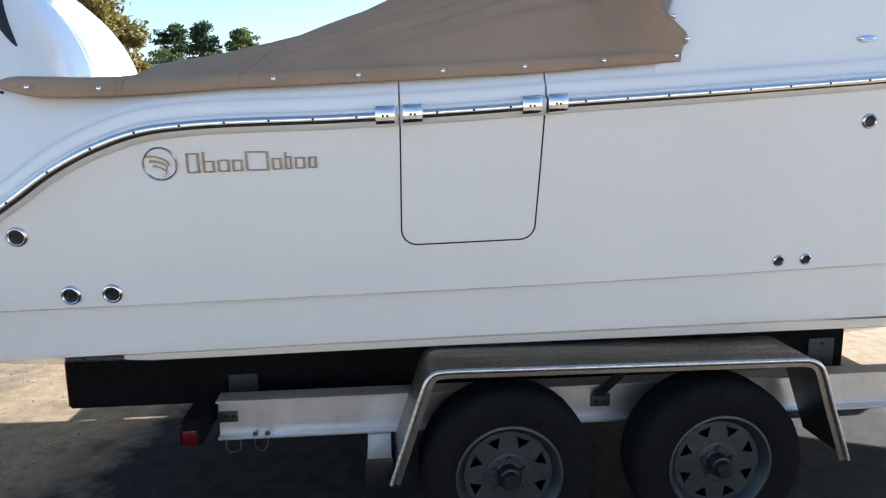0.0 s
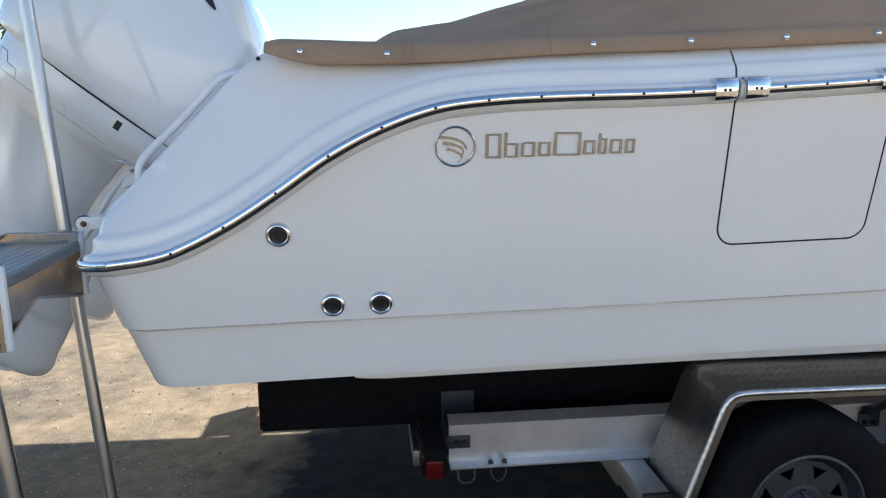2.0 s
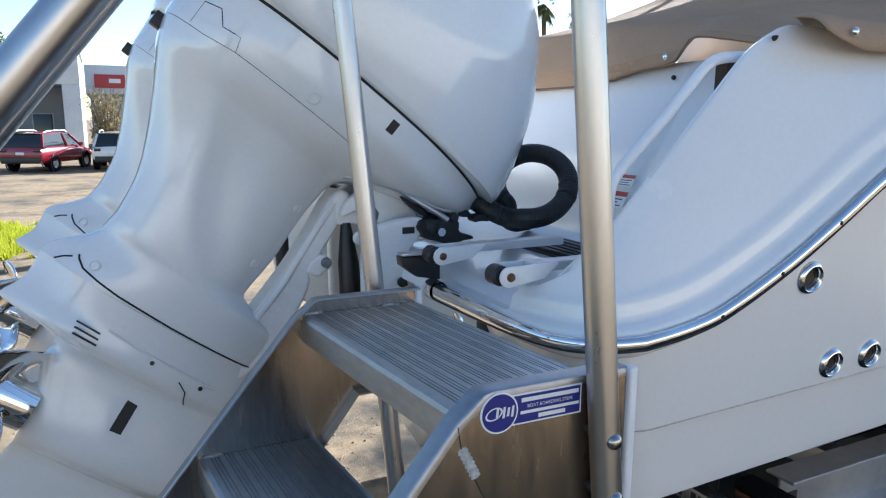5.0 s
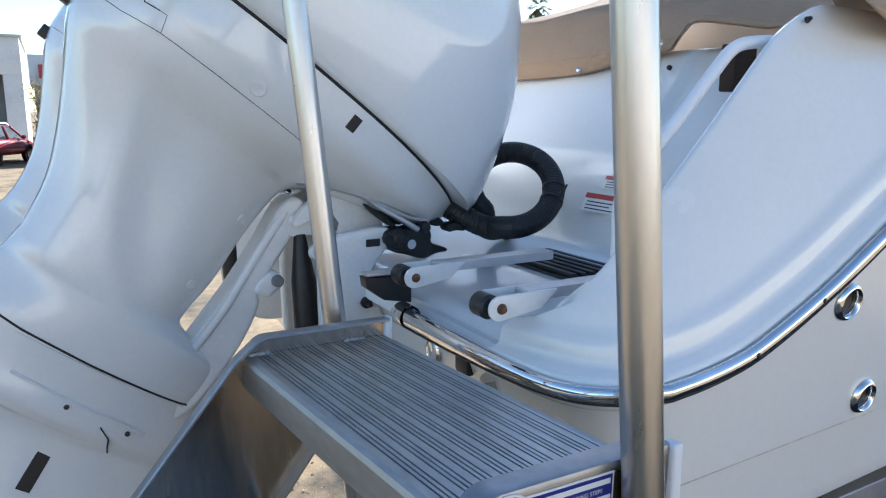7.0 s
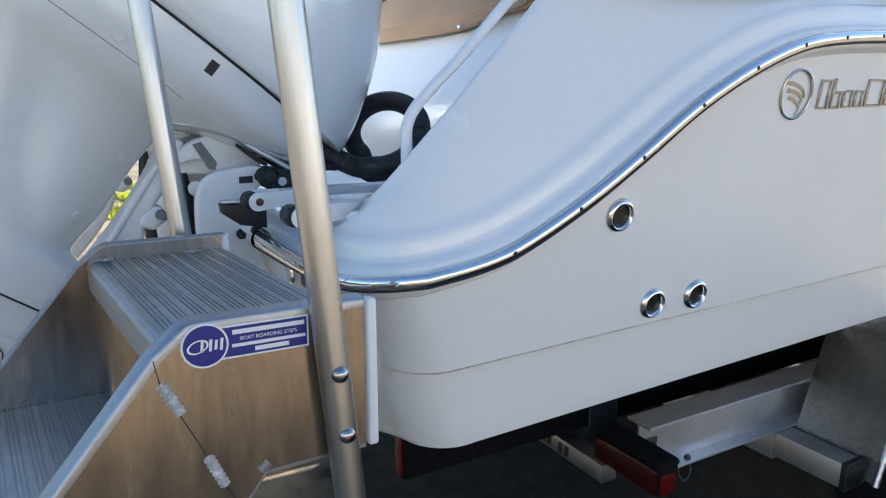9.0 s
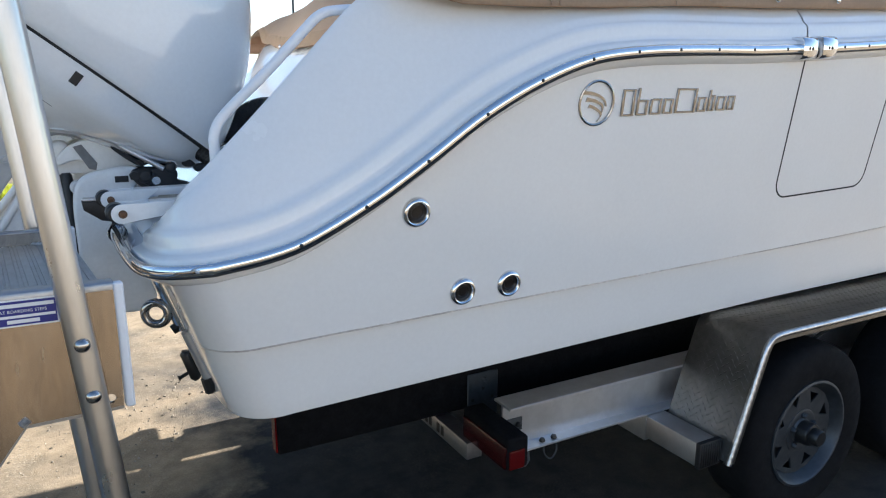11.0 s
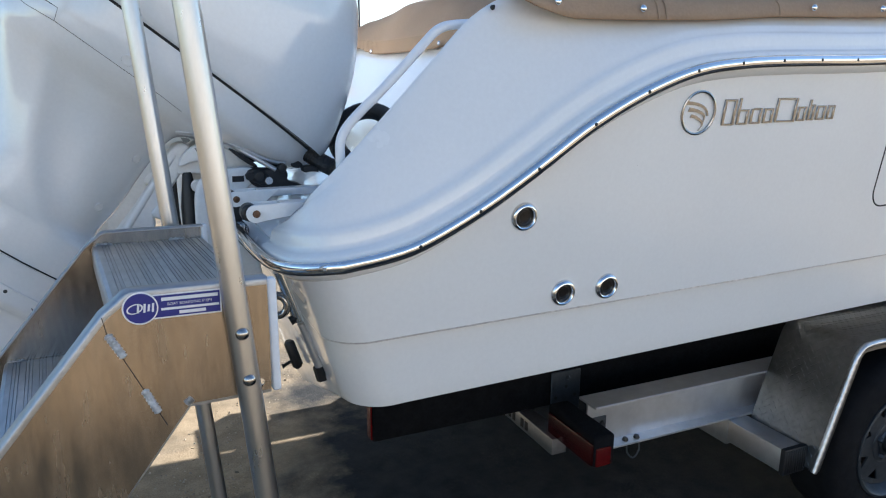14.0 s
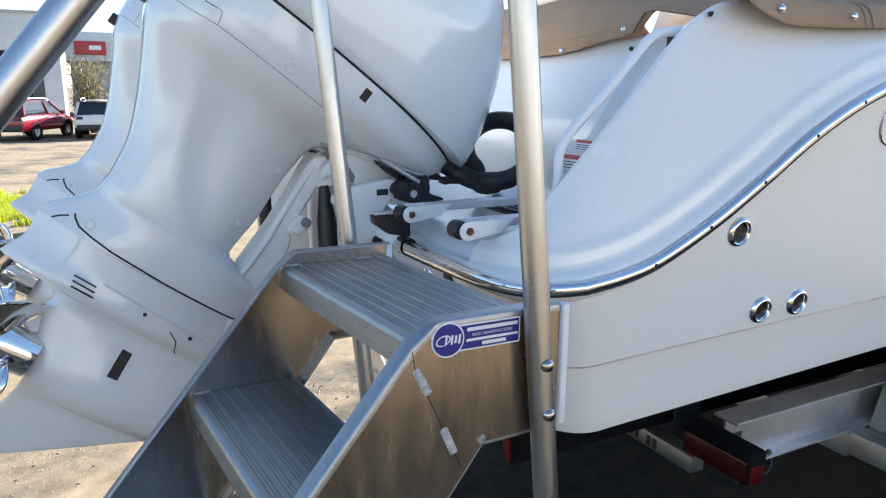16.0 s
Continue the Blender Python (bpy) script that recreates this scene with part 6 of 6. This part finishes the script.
# maker's sticker: blue band with plain bars, one line that can be read
def sticker():
    m = Matrix.Translation((-2.099, NEAR_Y - 0.0028, 1.3045)) @ Matrix.Rotation(radians(0.6), 4, "Y") @ Matrix.Rotation(radians(90), 4, "X")
    w, h = 0.127, 0.0375
    st = part("sticker", box((0.010, -h / 2 - 0.0025, 0), (w + 0.0025, h / 2 + 0.0025, 0.0008), 0, m=m), WHITE_VINYL, SIDE0, "blue and white maker's sticker", smooth=0)
    part("sticker_band", box((0.012, -h / 2, 0.0008), (w, h / 2, 0.0013), 0, m=m), BLUE, st, smooth=0)
    part("sticker_disc", turned([(0.0, 0.0016), (0.0280, 0.0016), (0.0280, 0.0)], m, 40), WHITE_VINYL, st)
    part("sticker_disc", turned([(0.0, 0.0021), (0.0255, 0.0021), (0.0255, 0.0)], m, 40), BLUE, st)
    part("logo_shape", turned([(0.0105, 0.0025), (0.0132, 0.0025)], m @ Matrix.Translation((-0.0085, 0, 0)) @ Matrix.Rotation(0.3, 4, "Z") @ Matrix.Diagonal((1.0, 0.62, 1, 1)), 24), WHITE_VINYL, st)
    for x, hh in ((-0.006, 0.010), (0.004, 0.010), (0.0105, 0.008), (0.017, 0.010)):
        part("logo_shape", prism([(x, -hh * 0.75), (x + 0.0034, -hh * 0.75), (x + 0.0050, hh * 0.75), (x + 0.0016, hh * 0.75)], 0.0004, m @ Matrix.Translation((0, 0, 0.0021))), WHITE_VINYL, st)
    for z, x0, x1, hh in ((0.0120, 0.033, 0.124, 0.0058), (-0.0052, 0.032, 0.125, 0.0042), (-0.0130, 0.060, 0.103, 0.0056)):
        part("text_bar", box((x0, z - hh / 2, 0.0013), (x1, z + hh / 2, 0.0017), 0, m=m), WHITE_VINYL, st, smooth=0)
    fc = bpy.data.curves.new("words", "FONT")
    fc.body, fc.size, fc.align_x = "BOAT BOARDING STEPS", 0.0066, "CENTER"
    tmp = bpy.data.objects.new("words", fc)
    scene.collection.objects.link(tmp)
    me = bpy.data.meshes.new_from_object(tmp.evaluated_get(bpy.context.evaluated_depsgraph_get()))
    bpy.data.objects.remove(tmp)
    me.transform(m @ Matrix.Translation((0.078, 0.0008, 0.0017)))
    me.materials.clear()
    me.materials.append(WHITE_VINYL)
    part("words", me, None, st)


sticker()
# base frame of the steps
for y in (NEAR_Y, FAR_Y):
    part("foot_pad", settled(box((-3.14, y - 0.03, 0.0), (-2.96, y + 0.03, 0.012), 0.003)), ALU, stairs)
part("brace", tube([(-1.863, 2.208, 0.30), (-1.928, 2.884, 0.30)], 0.018, 14), ALU_TUBE, stairs)
part("brace", tube([(-1.863, 2.208, 0.32), (-2.72, 2.25, 0.30)], 0.018, 14), ALU_TUBE, stairs)
part("brace", tube([(-1.928, 2.884, 0.32), (-2.72, 2.87, 0.30)], 0.018, 14), ALU_TUBE, stairs)


# ---- yard and distance ----
WALL_WHITE = material("painted_block", (0.62, 0.63, 0.64), 0.7, vary=0.08, scale=1.5, fine=12.0, bump=0.1, bump_scale=20)
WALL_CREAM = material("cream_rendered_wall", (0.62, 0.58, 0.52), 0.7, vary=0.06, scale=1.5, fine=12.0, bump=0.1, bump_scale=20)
WALL_GREY = material("ribbed_metal_wall", (0.34, 0.36, 0.38), 0.5, vary=0.08, scale=1.0)
ROOF = material("weathered_roof_edge", (0.42, 0.45, 0.42), 0.7, vary=0.15, scale=2.0)
KERB_RED = material("red_painted_kerb", (0.48, 0.10, 0.05), 0.7, vary=0.2, scale=3.0)
GLASS_DARK = material("dark_glazing", (0.02, 0.024, 0.028), 0.08, vary=0.05)
CAR_WHITE = material("white_car_paint", (0.72, 0.72, 0.71), 0.2, vary=0.02, coat=0.6)
CAR_RED = material("maroon_car_paint", (0.23, 0.010, 0.022), 0.22, vary=0.03, coat=0.6)
CAR_SILVER = material("silver_car_paint", (0.42, 0.43, 0.45), 0.25, 0.4, vary=0.03, coat=0.5)
CAR_DARK = material("charcoal_car_paint", (0.035, 0.037, 0.042), 0.25, vary=0.03, coat=0.5)
BARK = material("bark", (0.13, 0.095, 0.07), 0.9, vary=0.3, scale=4.0, bump=0.5, bump_scale=18)
POLE = material("dark_pole_paint", (0.03, 0.03, 0.032), 0.5, vary=0.1)


def leaf_material(name, colour, other):
    m = material(name, colour, 0.6, vary=0.0, rough_vary=0.0, spec=0.2)
    nt = m.node_tree
    g = nt.nodes.new("ShaderNodeNewGeometry")
    x = nt.nodes.new("ShaderNodeMix")
    x.data_type = "RGBA"
    nt.links.new(g.outputs["Random Per Island"], x.inputs["Factor"])
    x.inputs["A"].default_value, x.inputs["B"].default_value = (*colour, 1), (*other, 1)
    nt.links.new(x.outputs["Result"], nt.nodes["Principled BSDF"].inputs["Base Color"])
    return translucent(m, [0.5 * (a + b) * 1.6 for a, b in zip(colour, other)], 0.35)


LEAF_GOLD = leaf_material("autumn_leaves", (0.10, 0.085, 0.022), (0.20, 0.15, 0.035))
LEAF_PINE = leaf_material("pine_needles", (0.022, 0.045, 0.022), (0.06, 0.085, 0.035))
LEAF_GREEN = leaf_material("green_leaves", (0.035, 0.065, 0.018), (0.12, 0.14, 0.035))
LEAF_FAR = leaf_material("hazy_green_leaves", (0.055, 0.085, 0.035), (0.13, 0.15, 0.06))
LEAF_PALM = leaf_material("palm_fronds", (0.03, 0.055, 0.025), (0.10, 0.10, 0.04))
LEAF_DRY = leaf_material("dry_shrub", (0.16, 0.11, 0.05), (0.22, 0.19, 0.08))
GRASS = leaf_material("verge_grass", (0.28, 0.32, 0.02), (0.42, 0.42, 0.03))

# unseen plain wall added behind the walk to bounce sunlight on to the hull
solo("wall_south", box((-30, -14.3, 0), (30, -14.0, 4.5), 0.02), WALL_CREAM, "unseen plain cream wall added behind the yard to bounce light", "wall", kind="structure")


def leaves(bm, c, spread_v, n, size, rng, flat=0.0):
    for _ in range(n):
        while True:
            v = Vector((rng.uniform(-1, 1), rng.uniform(-1, 1), rng.uniform(-1, 1)))
            if v.length < 1:
                break
        v *= 0.55 + 0.45 * v.length
        p = c + Vector((v.x * spread_v.x, v.y * spread_v.y, v.z * spread_v.z))
        a = Vector((rng.gauss(0, 1), rng.gauss(0, 1), rng.gauss(0, 1) * (1 - flat))).normalized()
        b = a.cross(Vector((rng.gauss(0, 1), rng.gauss(0, 1), rng.gauss(0, 1)))).normalized()
        s = size * rng.uniform(0.6, 1.3)
        vs = [bm.verts.new(q) for q in (p - a * s, p - b * s * 0.5, p + a * s, p + b * s * 0.5)]
        bm.faces.new(vs)


def tree(x, y, h, crown_lo, radius, mat, label, seed, clumps=40, per=130, leaf=0.16, clump=0.9, trunk=0.22, layered=False):
    rng = random.Random(seed)
    t = thing("tree", pose(x, y, 0), label, "tree", "trees behind the yard", local=True)
    path = [Vector((0, 0, 0))]
    for i in range(1, 8):
        path.append(Vector((rng.gauss(0, 0.10) * i * 0.4, rng.gauss(0, 0.10) * i * 0.4, h * 0.92 * i / 7)))
    trunk_bm = tube(path, [trunk * (1 - 0.85 * i / 7) for i in range(8)], 10)
    crown = bmesh.new()
    for k in range(clumps):
        f = rng.random() ** 0.8
        z = crown_lo + (h - crown_lo) * f
        prof = math.sin(math.pi * (0.12 + 0.80 * f)) if not layered else (1.0 - 0.55 * f) * (0.75 + 0.25 * math.sin(f * 25))
        a = rng.uniform(0, 2 * math.pi)
        r = radius * prof * math.sqrt(rng.uniform(0.1, 1.0))
        c = Vector((r * math.cos(a), r * math.sin(a), z))
        base = path[min(7, max(1, int(7 * (z - 0.8) / h)))]
        tube([base, base.lerp(c, 0.5) + Vector((0, 0, -0.15)), c], [trunk * 0.28, trunk * 0.18, 0.02], 6, trunk_bm, cap=False)
        s = clump * rng.uniform(0.6, 1.25)
        leaves(crown, c, Vector((s, s, s * (0.45 if layered else 0.75))), per, leaf, rng)
    part("trunk", trunk_bm, BARK, t, "rough brown trunk with limbs")
    part("crown", crown, mat, t, smooth=0)
    return t


tree(-12.9, 32.9, 8.2, 1.75, 2.7, LEAF_GOLD, "broad autumn tree with yellow-green foliage", 3, 120, 150, 0.12, 0.75, 0.2)
tree(-17.0, 62, 10.2, 6.3, 2.5, LEAF_PINE, "dark green pine with open layered crown", 5, 52, 90, 0.13, 0.62, 0.2, True)
tree(-14.1, 60, 10.1, 6.2, 2.0, LEAF_PINE, "dark green pine with open layered crown", 6, 46, 90, 0.13, 0.62, 0.2, True)
tree(-11.3, 61, 9.5, 6.6, 2.2, LEAF_GREEN, "sunlit green pine with open layered crown", 7, 46, 90, 0.13, 0.62, 0.2, True)
tree(-14.9, 52, 6.9, 3.0, 2.0, LEAF_FAR, "leafy green tree behind the building", 8, 46, 95, 0.12, 0.62)
tree(-11.6, 53, 6.6, 3.4, 1.6, LEAF_FAR, "leafy green tree behind the building", 9, 34, 95, 0.12, 0.58)
tree(-8.6, 58, 7.2, 4.0, 1.6, LEAF_FAR, "small pale tree behind the building", 10, 26, 90, 0.12, 0.55)


def palm(x, y, h, seed):
    rng = random.Random(seed)
    t = thing("palm_tree", pose(x, y, 0), "tall fan palm with drooping green fronds", "palm tree", "palms beyond the boat", local=True)
    part("trunk", tube([Vector((0, 0, 0)), Vector((0.1, 0, h * 0.5)), Vector((0, 0, h))], [0.22, 0.16, 0.14], 10), BARK, t)
    bm = bmesh.new()
    for k in range(44):
        a = rng.uniform(0, 2 * math.pi)
        el = rng.uniform(-1.0, 1.2)
        d = Vector((math.cos(a) * math.cos(el), math.sin(a) * math.cos(el), math.sin(el)))
        L = rng.uniform(0.8, 1.25)
        side = d.cross(Vector((0, 0, 1))).normalized()
        o = Vector((0, 0, h))
        hub = o + d * L * 0.55
        for j in range(13):
            f = (j - 6) / 6
            e = o + d * L * (1.25 - 0.35 * abs(f)) + side * f * 0.62 + Vector((0, 0, -0.32 * abs(f) - 0.28 * max(0.0, 1 - el)))
            w = side * 0.035
            bm.faces.new([bm.verts.new(q) for q in (hub - w, hub + w, e)])
    part("crown", bm, LEAF_PALM, t, smooth=0)


palm(23.2, 40, 8.9, 1)
palm(26.3, 40.5, 8.5, 2)


def shrub():
    rng = random.Random(12)
    t = thing("shrub", pose(-2.2, 31, 0), "half-bare dry shrub with pale stems", "shrub", local=True)
    bm, lv = bmesh.new(), bmesh.new()
    for k in range(46):
        a = rng.uniform(0, 2 * math.pi)
        r, h = rng.uniform(0.2, 1.0), rng.uniform(1.6, 3.1)
        p1 = Vector((0.4 * r * math.cos(a), 0.4 * r * math.sin(a), h * 0.5))
        p2 = Vector((r * math.cos(a), r * math.sin(a), h))
        tube([Vector((0.1 * math.cos(a), 0.1 * math.sin(a), 0)), p1, p2], [0.022, 0.015, 0.004], 5, bm, cap=False)
        leaves(lv, p1.lerp(p2, rng.uniform(0.1, 0.9)), Vector((0.3, 0.3, 0.5)), 34, 0.055, rng)
        leaves(lv, Vector((p1.x * 1.6, p1.y * 1.6, 0.9)), Vector((0.3, 0.3, 0.5)), 14, 0.06, rng)
    part("stem_tangle", bm, BARK, t)
    part("foliage", lv, LEAF_DRY, t, smooth=0)


shrub()


def verge():
    rng = random.Random(5)
    vs, fs = [], []
    for _ in range(26000):
        x, y = rng.uniform(-4.4, 0.6), rng.uniform(11.2, 14.4)
        if noise.noise(Vector((x * 0.9, y * 0.9, 7.0))) < -0.12:
            continue
        h, a = rng.uniform(0.04, 0.13), rng.uniform(0, math.pi)
        dx, dy = 0.012 * math.cos(a), 0.012 * math.sin(a)
        n = len(vs)
        vs += [(x - dx, y - dy, 0), (x + dx, y + dy, 0), (x + rng.gauss(0, 0.03), y + rng.gauss(0, 0.03), h)]
        fs.append((n, n + 1, n + 2))
    me = bpy.data.meshes.new("verge")
    me.from_pydata(vs, [], fs)
    me.materials.append(GRASS)
    tagged(new("grass_verge", me), "strip of bright yellow-green verge grass", "grass", kind="stuff")


verge()


# showroom with a deep canopy
def showroom():
    b = thing("showroom_building", pose(-12, 38, 0), "low grey showroom with a deep pale canopy fascia", "building")
    part("fascia", box((-34, 36.0, 3.14), (-3.15, 36.35, 4.62), 0.02), WALL_WHITE, b, "pale canopy fascia")
    part("coping", box((-34.1, 35.9, 4.62), (-3.05, 44.5, 4.74), 0.02), ROOF, b)
    part("soffit", box((-34, 36.35, 3.14), (-3.15, 40.0, 3.26), 0), WALL_GREY, b)
    part("column", box((-3.85, 36.0, 0), (-3.15, 36.6, 3.14), 0.02), WALL_WHITE, b)
    part("column", box((-11.9, 36.1, 0), (-11.5, 36.5, 3.14), 0.02), WALL_GREY, b)
    part("column", box((-20.4, 36.1, 0), (-20.0, 36.5, 3.14), 0.02), WALL_GREY, b)
    part("side_wall", box((-3.45, 36.6, 0), (-3.15, 44.0, 4.62), 0.01), WALL_WHITE, b)
    part("roof", box((-34, 36.35, 4.30), (-3.2, 44.4, 4.62), 0), ROOF, b)
    bm = box((-34, 40.0, 0), (-3.45, 40.2, 3.2))
    for i in range(120):
        x = -33.9 + i * 0.25
        box((x, 39.965, 0.02), (x + 0.09, 40.0, 3.14), 0, bm)
    part("rear_wall", bm, WALL_GREY, b, "ribbed grey metal wall", smooth=0)
    for x0, x1, z0, z1, nm, mat in ((-6.9, -6.1, 0, 2.05, "door", GLASS_DARK), (-8.9, -7.5, 0.9, 1.9, "window", GLASS_DARK), (-12.4, -10.4, 0, 2.3, "roller_door", WALL_WHITE), (-9.9, -9.3, 0.0, 1.1, "cabinet", BLACK), (-17.0, -14.4, 0.8, 2.2, "window", GLASS_DARK), (-23.5, -20.9, 0.8, 2.2, "window", GLASS_DARK), (-5.3, -4.5, 0.0, 1.9, "door", GLASS_DARK)):
        w = part(nm, box((x0, 39.92, z0), (x1, 39.955, z1), 0.005), mat, b)
        for q in ((x0 - 0.05, z0, x0, z1 + 0.05), (x1, z0, x1 + 0.05, z1 + 0.05), (x0, z1, x1, z1 + 0.05)):
            part("frame", box((q[0], 39.90, q[1]), (q[2], 39.96, q[3]), 0.004), WALL_WHITE, w)
    for x in (-5.2, -8.0, -10.6):
        part("soffit_light", box((x, 37.2, 2.98), (x + 0.25, 37.6, 3.14), 0.02), BLACK, b)
    part("kerb", box((-34, 34.6, 0), (-4.3, 34.9, 0.16), 0.02), KERB_RED, b, "red painted kerb")
    part("walk", box((-34, 34.9, 0), (-3.5, 40.0, 0.14), 0.01), WALL_WHITE, b)


showroom()


def shed():
    b = thing("far_building", pose(2.0, 52, 0), "grey building with a white fascia and red sign", "building")
    part("wall", box((-2.9, 50, 0), (9.0, 56, 3.2), 0.02), WALL_GREY, b)
    part("fascia", box((-3.1, 49.6, 3.2), (9.2, 50.2, 4.9), 0.02), WALL_WHITE, b)
    part("sign", box((-2.6, 49.45, 3.55), (-0.9, 49.6, 4.35), 0.03), RED_VINYL, b, "red sign panel")
    part("roof", box((-3.1, 50.2, 3.2), (9.2, 56.2, 4.8), 0.02), ROOF, b)
    part("sign_bar", box((-1.8, 49.43, 3.85), (-1.15, 49.45, 4.1), 0), WHITE_VINYL, b)


shed()

TYRE = mesh_of(turned([(0.20, -0.10), (0.30, -0.11), (0.335, -0.08), (0.34, 0.0), (0.335, 0.08), (0.30, 0.11), (0.20, 0.10)], Matrix.Rotation(radians(90), 4, "X"), 24), RUBBER, 40, "tyre")
ALLOY = mesh_of(turned([(0.215, 0.085), (0.20, 0.10), (0.185, 0.07), (0.09, 0.06), (0.05, 0.085), (0.0, 0.085)], Matrix.Rotation(radians(90), 4, "X"), 20), ALU_FRAME, 40, "rim")


def car(x, y, turn, paint, label, suv):
    """Length along local x, nose towards +x."""
    size = 0.80 if suv else 1.0
    c = thing("parked_car", pose(x, y, 0, 0, 0, turn) @ Matrix.Scale(size, 4), label, "car", "cars parked in the yard", local=True)
    L, W, H = (4.5, 0.89, 1.58) if suv else (4.6, 0.89, 1.44)
    h = L / 2
    sill, belt = (0.36, 1.0) if suv else (0.26, 0.92)
    # body: cross sections along the length
    st = [(-h, 0.58, belt - 0.18, 0.80), (-h + 0.06, 0.40, belt - 0.04, 0.93), (-h + 0.5, sill, belt, 1.0), (-0.8, sill, belt + 0.01, 1.0), (0.6, sill, belt, 1.0), (h - 1.2, sill, belt - 0.03, 1.0), (h - 0.5, sill, belt - 0.14, 0.97), (h - 0.12, 0.34, belt - 0.28, 0.88), (h, 0.45, belt - 0.40, 0.74)]
    rows = []
    for sx, z0, z1, w in st:
        half = W * w
        ring = [(-half * 0.9, z0), (-half, z0 + 0.12), (-half, (z0 + z1) / 2), (-half * 0.97, z1 - 0.08), (-half * 0.88, z1), (0, z1 + 0.03), (half * 0.88, z1), (half * 0.97, z1 - 0.08), (half, (z0 + z1) / 2), (half, z0 + 0.12), (half * 0.9, z0)]
        rows.append([Vector((sx, a, b)) for a, b in ring])
    part("body", grid(rows, close=True, cap=True), paint, c, smooth=50)
    rear = -h + (0.22 if suv else 0.75)
    gl = [(rear, belt - 0.02, 0.90), (rear + (0.28 if suv else 0.75), H - 0.10, 0.74), (-0.3, H - 0.05, 0.75), (0.35, H - 0.10, 0.73), (1.15 if suv else 1.05, belt - 0.03, 0.88)]
    low = [[Vector((sx, -W * 0.90, belt - 0.06)), Vector((sx, -W * w, z)), Vector((sx, W * w, z)), Vector((sx, W * 0.90, belt - 0.06))] for sx, z, w in gl]
    part("glazing", grid(low, cap=True), GLASS_DARK, c, "dark tinted windows", smooth=30)
    top = [[Vector((sx, -W * w * f, z + dz)) for f, dz in ((1.02, -0.03), (0.9, 0.03), (0.0, 0.06), (-0.9, 0.03), (-1.02, -0.03))] for sx, z, w in gl[1:4]]
    part("roof", grid(top), paint, c, smooth=60)
    for i in (0, 3):
        for sg in (-1, 1):
            part("pillar", tube([(gl[i][0], sg * W * gl[i][2], gl[i][1]), (gl[i + 1][0], sg * W * gl[i + 1][2], gl[i + 1][1])], 0.05, 8), paint, c)
    for sg in (-1, 1):
        part("pillar", tube([(-0.15, sg * W * 0.91, belt), (-0.25, sg * W * 0.76, H - 0.06)], 0.045, 8), paint, c)
        part("tail_lamp", box((-h - 0.01, sg * W * 0.72 - 0.12, belt - 0.20), (-h + 0.14, sg * W * 0.72 + 0.12, belt - 0.08), 0.02), RED_LENS, c)
        part("headlamp", box((h - 0.30, sg * W * 0.66 - 0.14, belt - 0.36), (h - 0.06, sg * W * 0.66 + 0.14, belt - 0.26), 0.03), ALU_FRAME, c)
        part("mirror", box((0.72, sg * (W + 0.08) - 0.07, belt), (0.84, sg * (W + 0.08) + 0.07, belt + 0.13), 0.03), paint, c)
        for wx in (-h + 0.92, h - 0.95):
            w = part("tyre", TYRE, None, c)
            w.matrix_basis = Matrix.Translation((wx, sg * (W - 0.10), 0.34))
            r = part("rim", ALLOY, None, w)
            r.matrix_basis = Matrix.Rotation(0 if sg < 0 else math.pi, 4, "Z")
            part("wheel_arch", turned([(0.36, -0.02), (0.40, -0.01), (0.40, 0.02), (0.36, 0.02)], Matrix.Translation((wx, sg * (W + 0.002), 0.34)) @ Matrix.Rotation(radians(90), 4, "X"), 24), BLACK if suv else paint, c)
    part("bumper", box((-h - 0.04, -W * 0.86, 0.36), (-h + 0.2, W * 0.86, 0.60), 0.05), BLACK if suv else paint, c)
    part("plate", box((-h - 0.015, -0.16, belt - 0.30), (-h + 0.02, 0.16, belt - 0.20), 0.004), WHITE_VINYL, c)
    if suv:
        for sg in (-1, 1):
            part("roof_rack", tube([(-1.5, sg * W * 0.68, H - 0.02), (-1.2, sg * W * 0.68, H + 0.05), (0.1, sg * W * 0.68, H + 0.05), (0.35, sg * W * 0.68, H - 0.04)], 0.02, 8), ALU_FRAME, c)
    return c


car(-4.1, 28.7, 66, CAR_RED, "maroon sport utility car parked on the asphalt", True)
car(-1.95, 28.9, 84, CAR_WHITE, "white sport utility car parked beside a shrub", True)
car(-9.6, 32.6, -38, CAR_WHITE, "white saloon parked before the showroom", False)
car(-13.7, 31.8, 178, CAR_WHITE, "white saloon parked in the row", False)
car(-15.6, 29.9, 4, CAR_SILVER, "silver saloon parked in the row", False)
car(-10.6, 35.2, 88, CAR_DARK, "dark grey sport utility car parked nose in", True)


def lamp(x, y, h, r, square, label):
    t = thing("light_pole", pose(x, y, 0), label, "light pole", "yard light poles")
    part("pole", box((x - r, y - r, 0), (x + r, y + r, h), 0.01) if square else tube([(x, y, 0), (x, y, h)], [r, r * 0.7], 12), POLE, t)
    part("lamp_head", box((x - 0.55, y - 0.18, h - 0.25), (x + 0.55, y + 0.18, h - 0.05), 0.05), POLE, t)
    return t


lp = lamp(4.0, 15.0, 7.5, 0.11, True, "square dark steel yard light pole")
part("bell_speaker", turned([(0.0, 0.20), (0.05, 0.20), (0.06, 0.08), (0.10, 0.0), (0.15, -0.06), (0.14, -0.07), (0.0, -0.02)], Matrix.Translation((3.72, 14.95, 4.22)) @ Matrix.Rotation(radians(-75), 4, "X"), 20), WHITE_POLY, lp, "pale loudspeaker horn")
lamp(5.5, 25.0, 6.0, 0.05, False, "slim distant light pole with flat head")
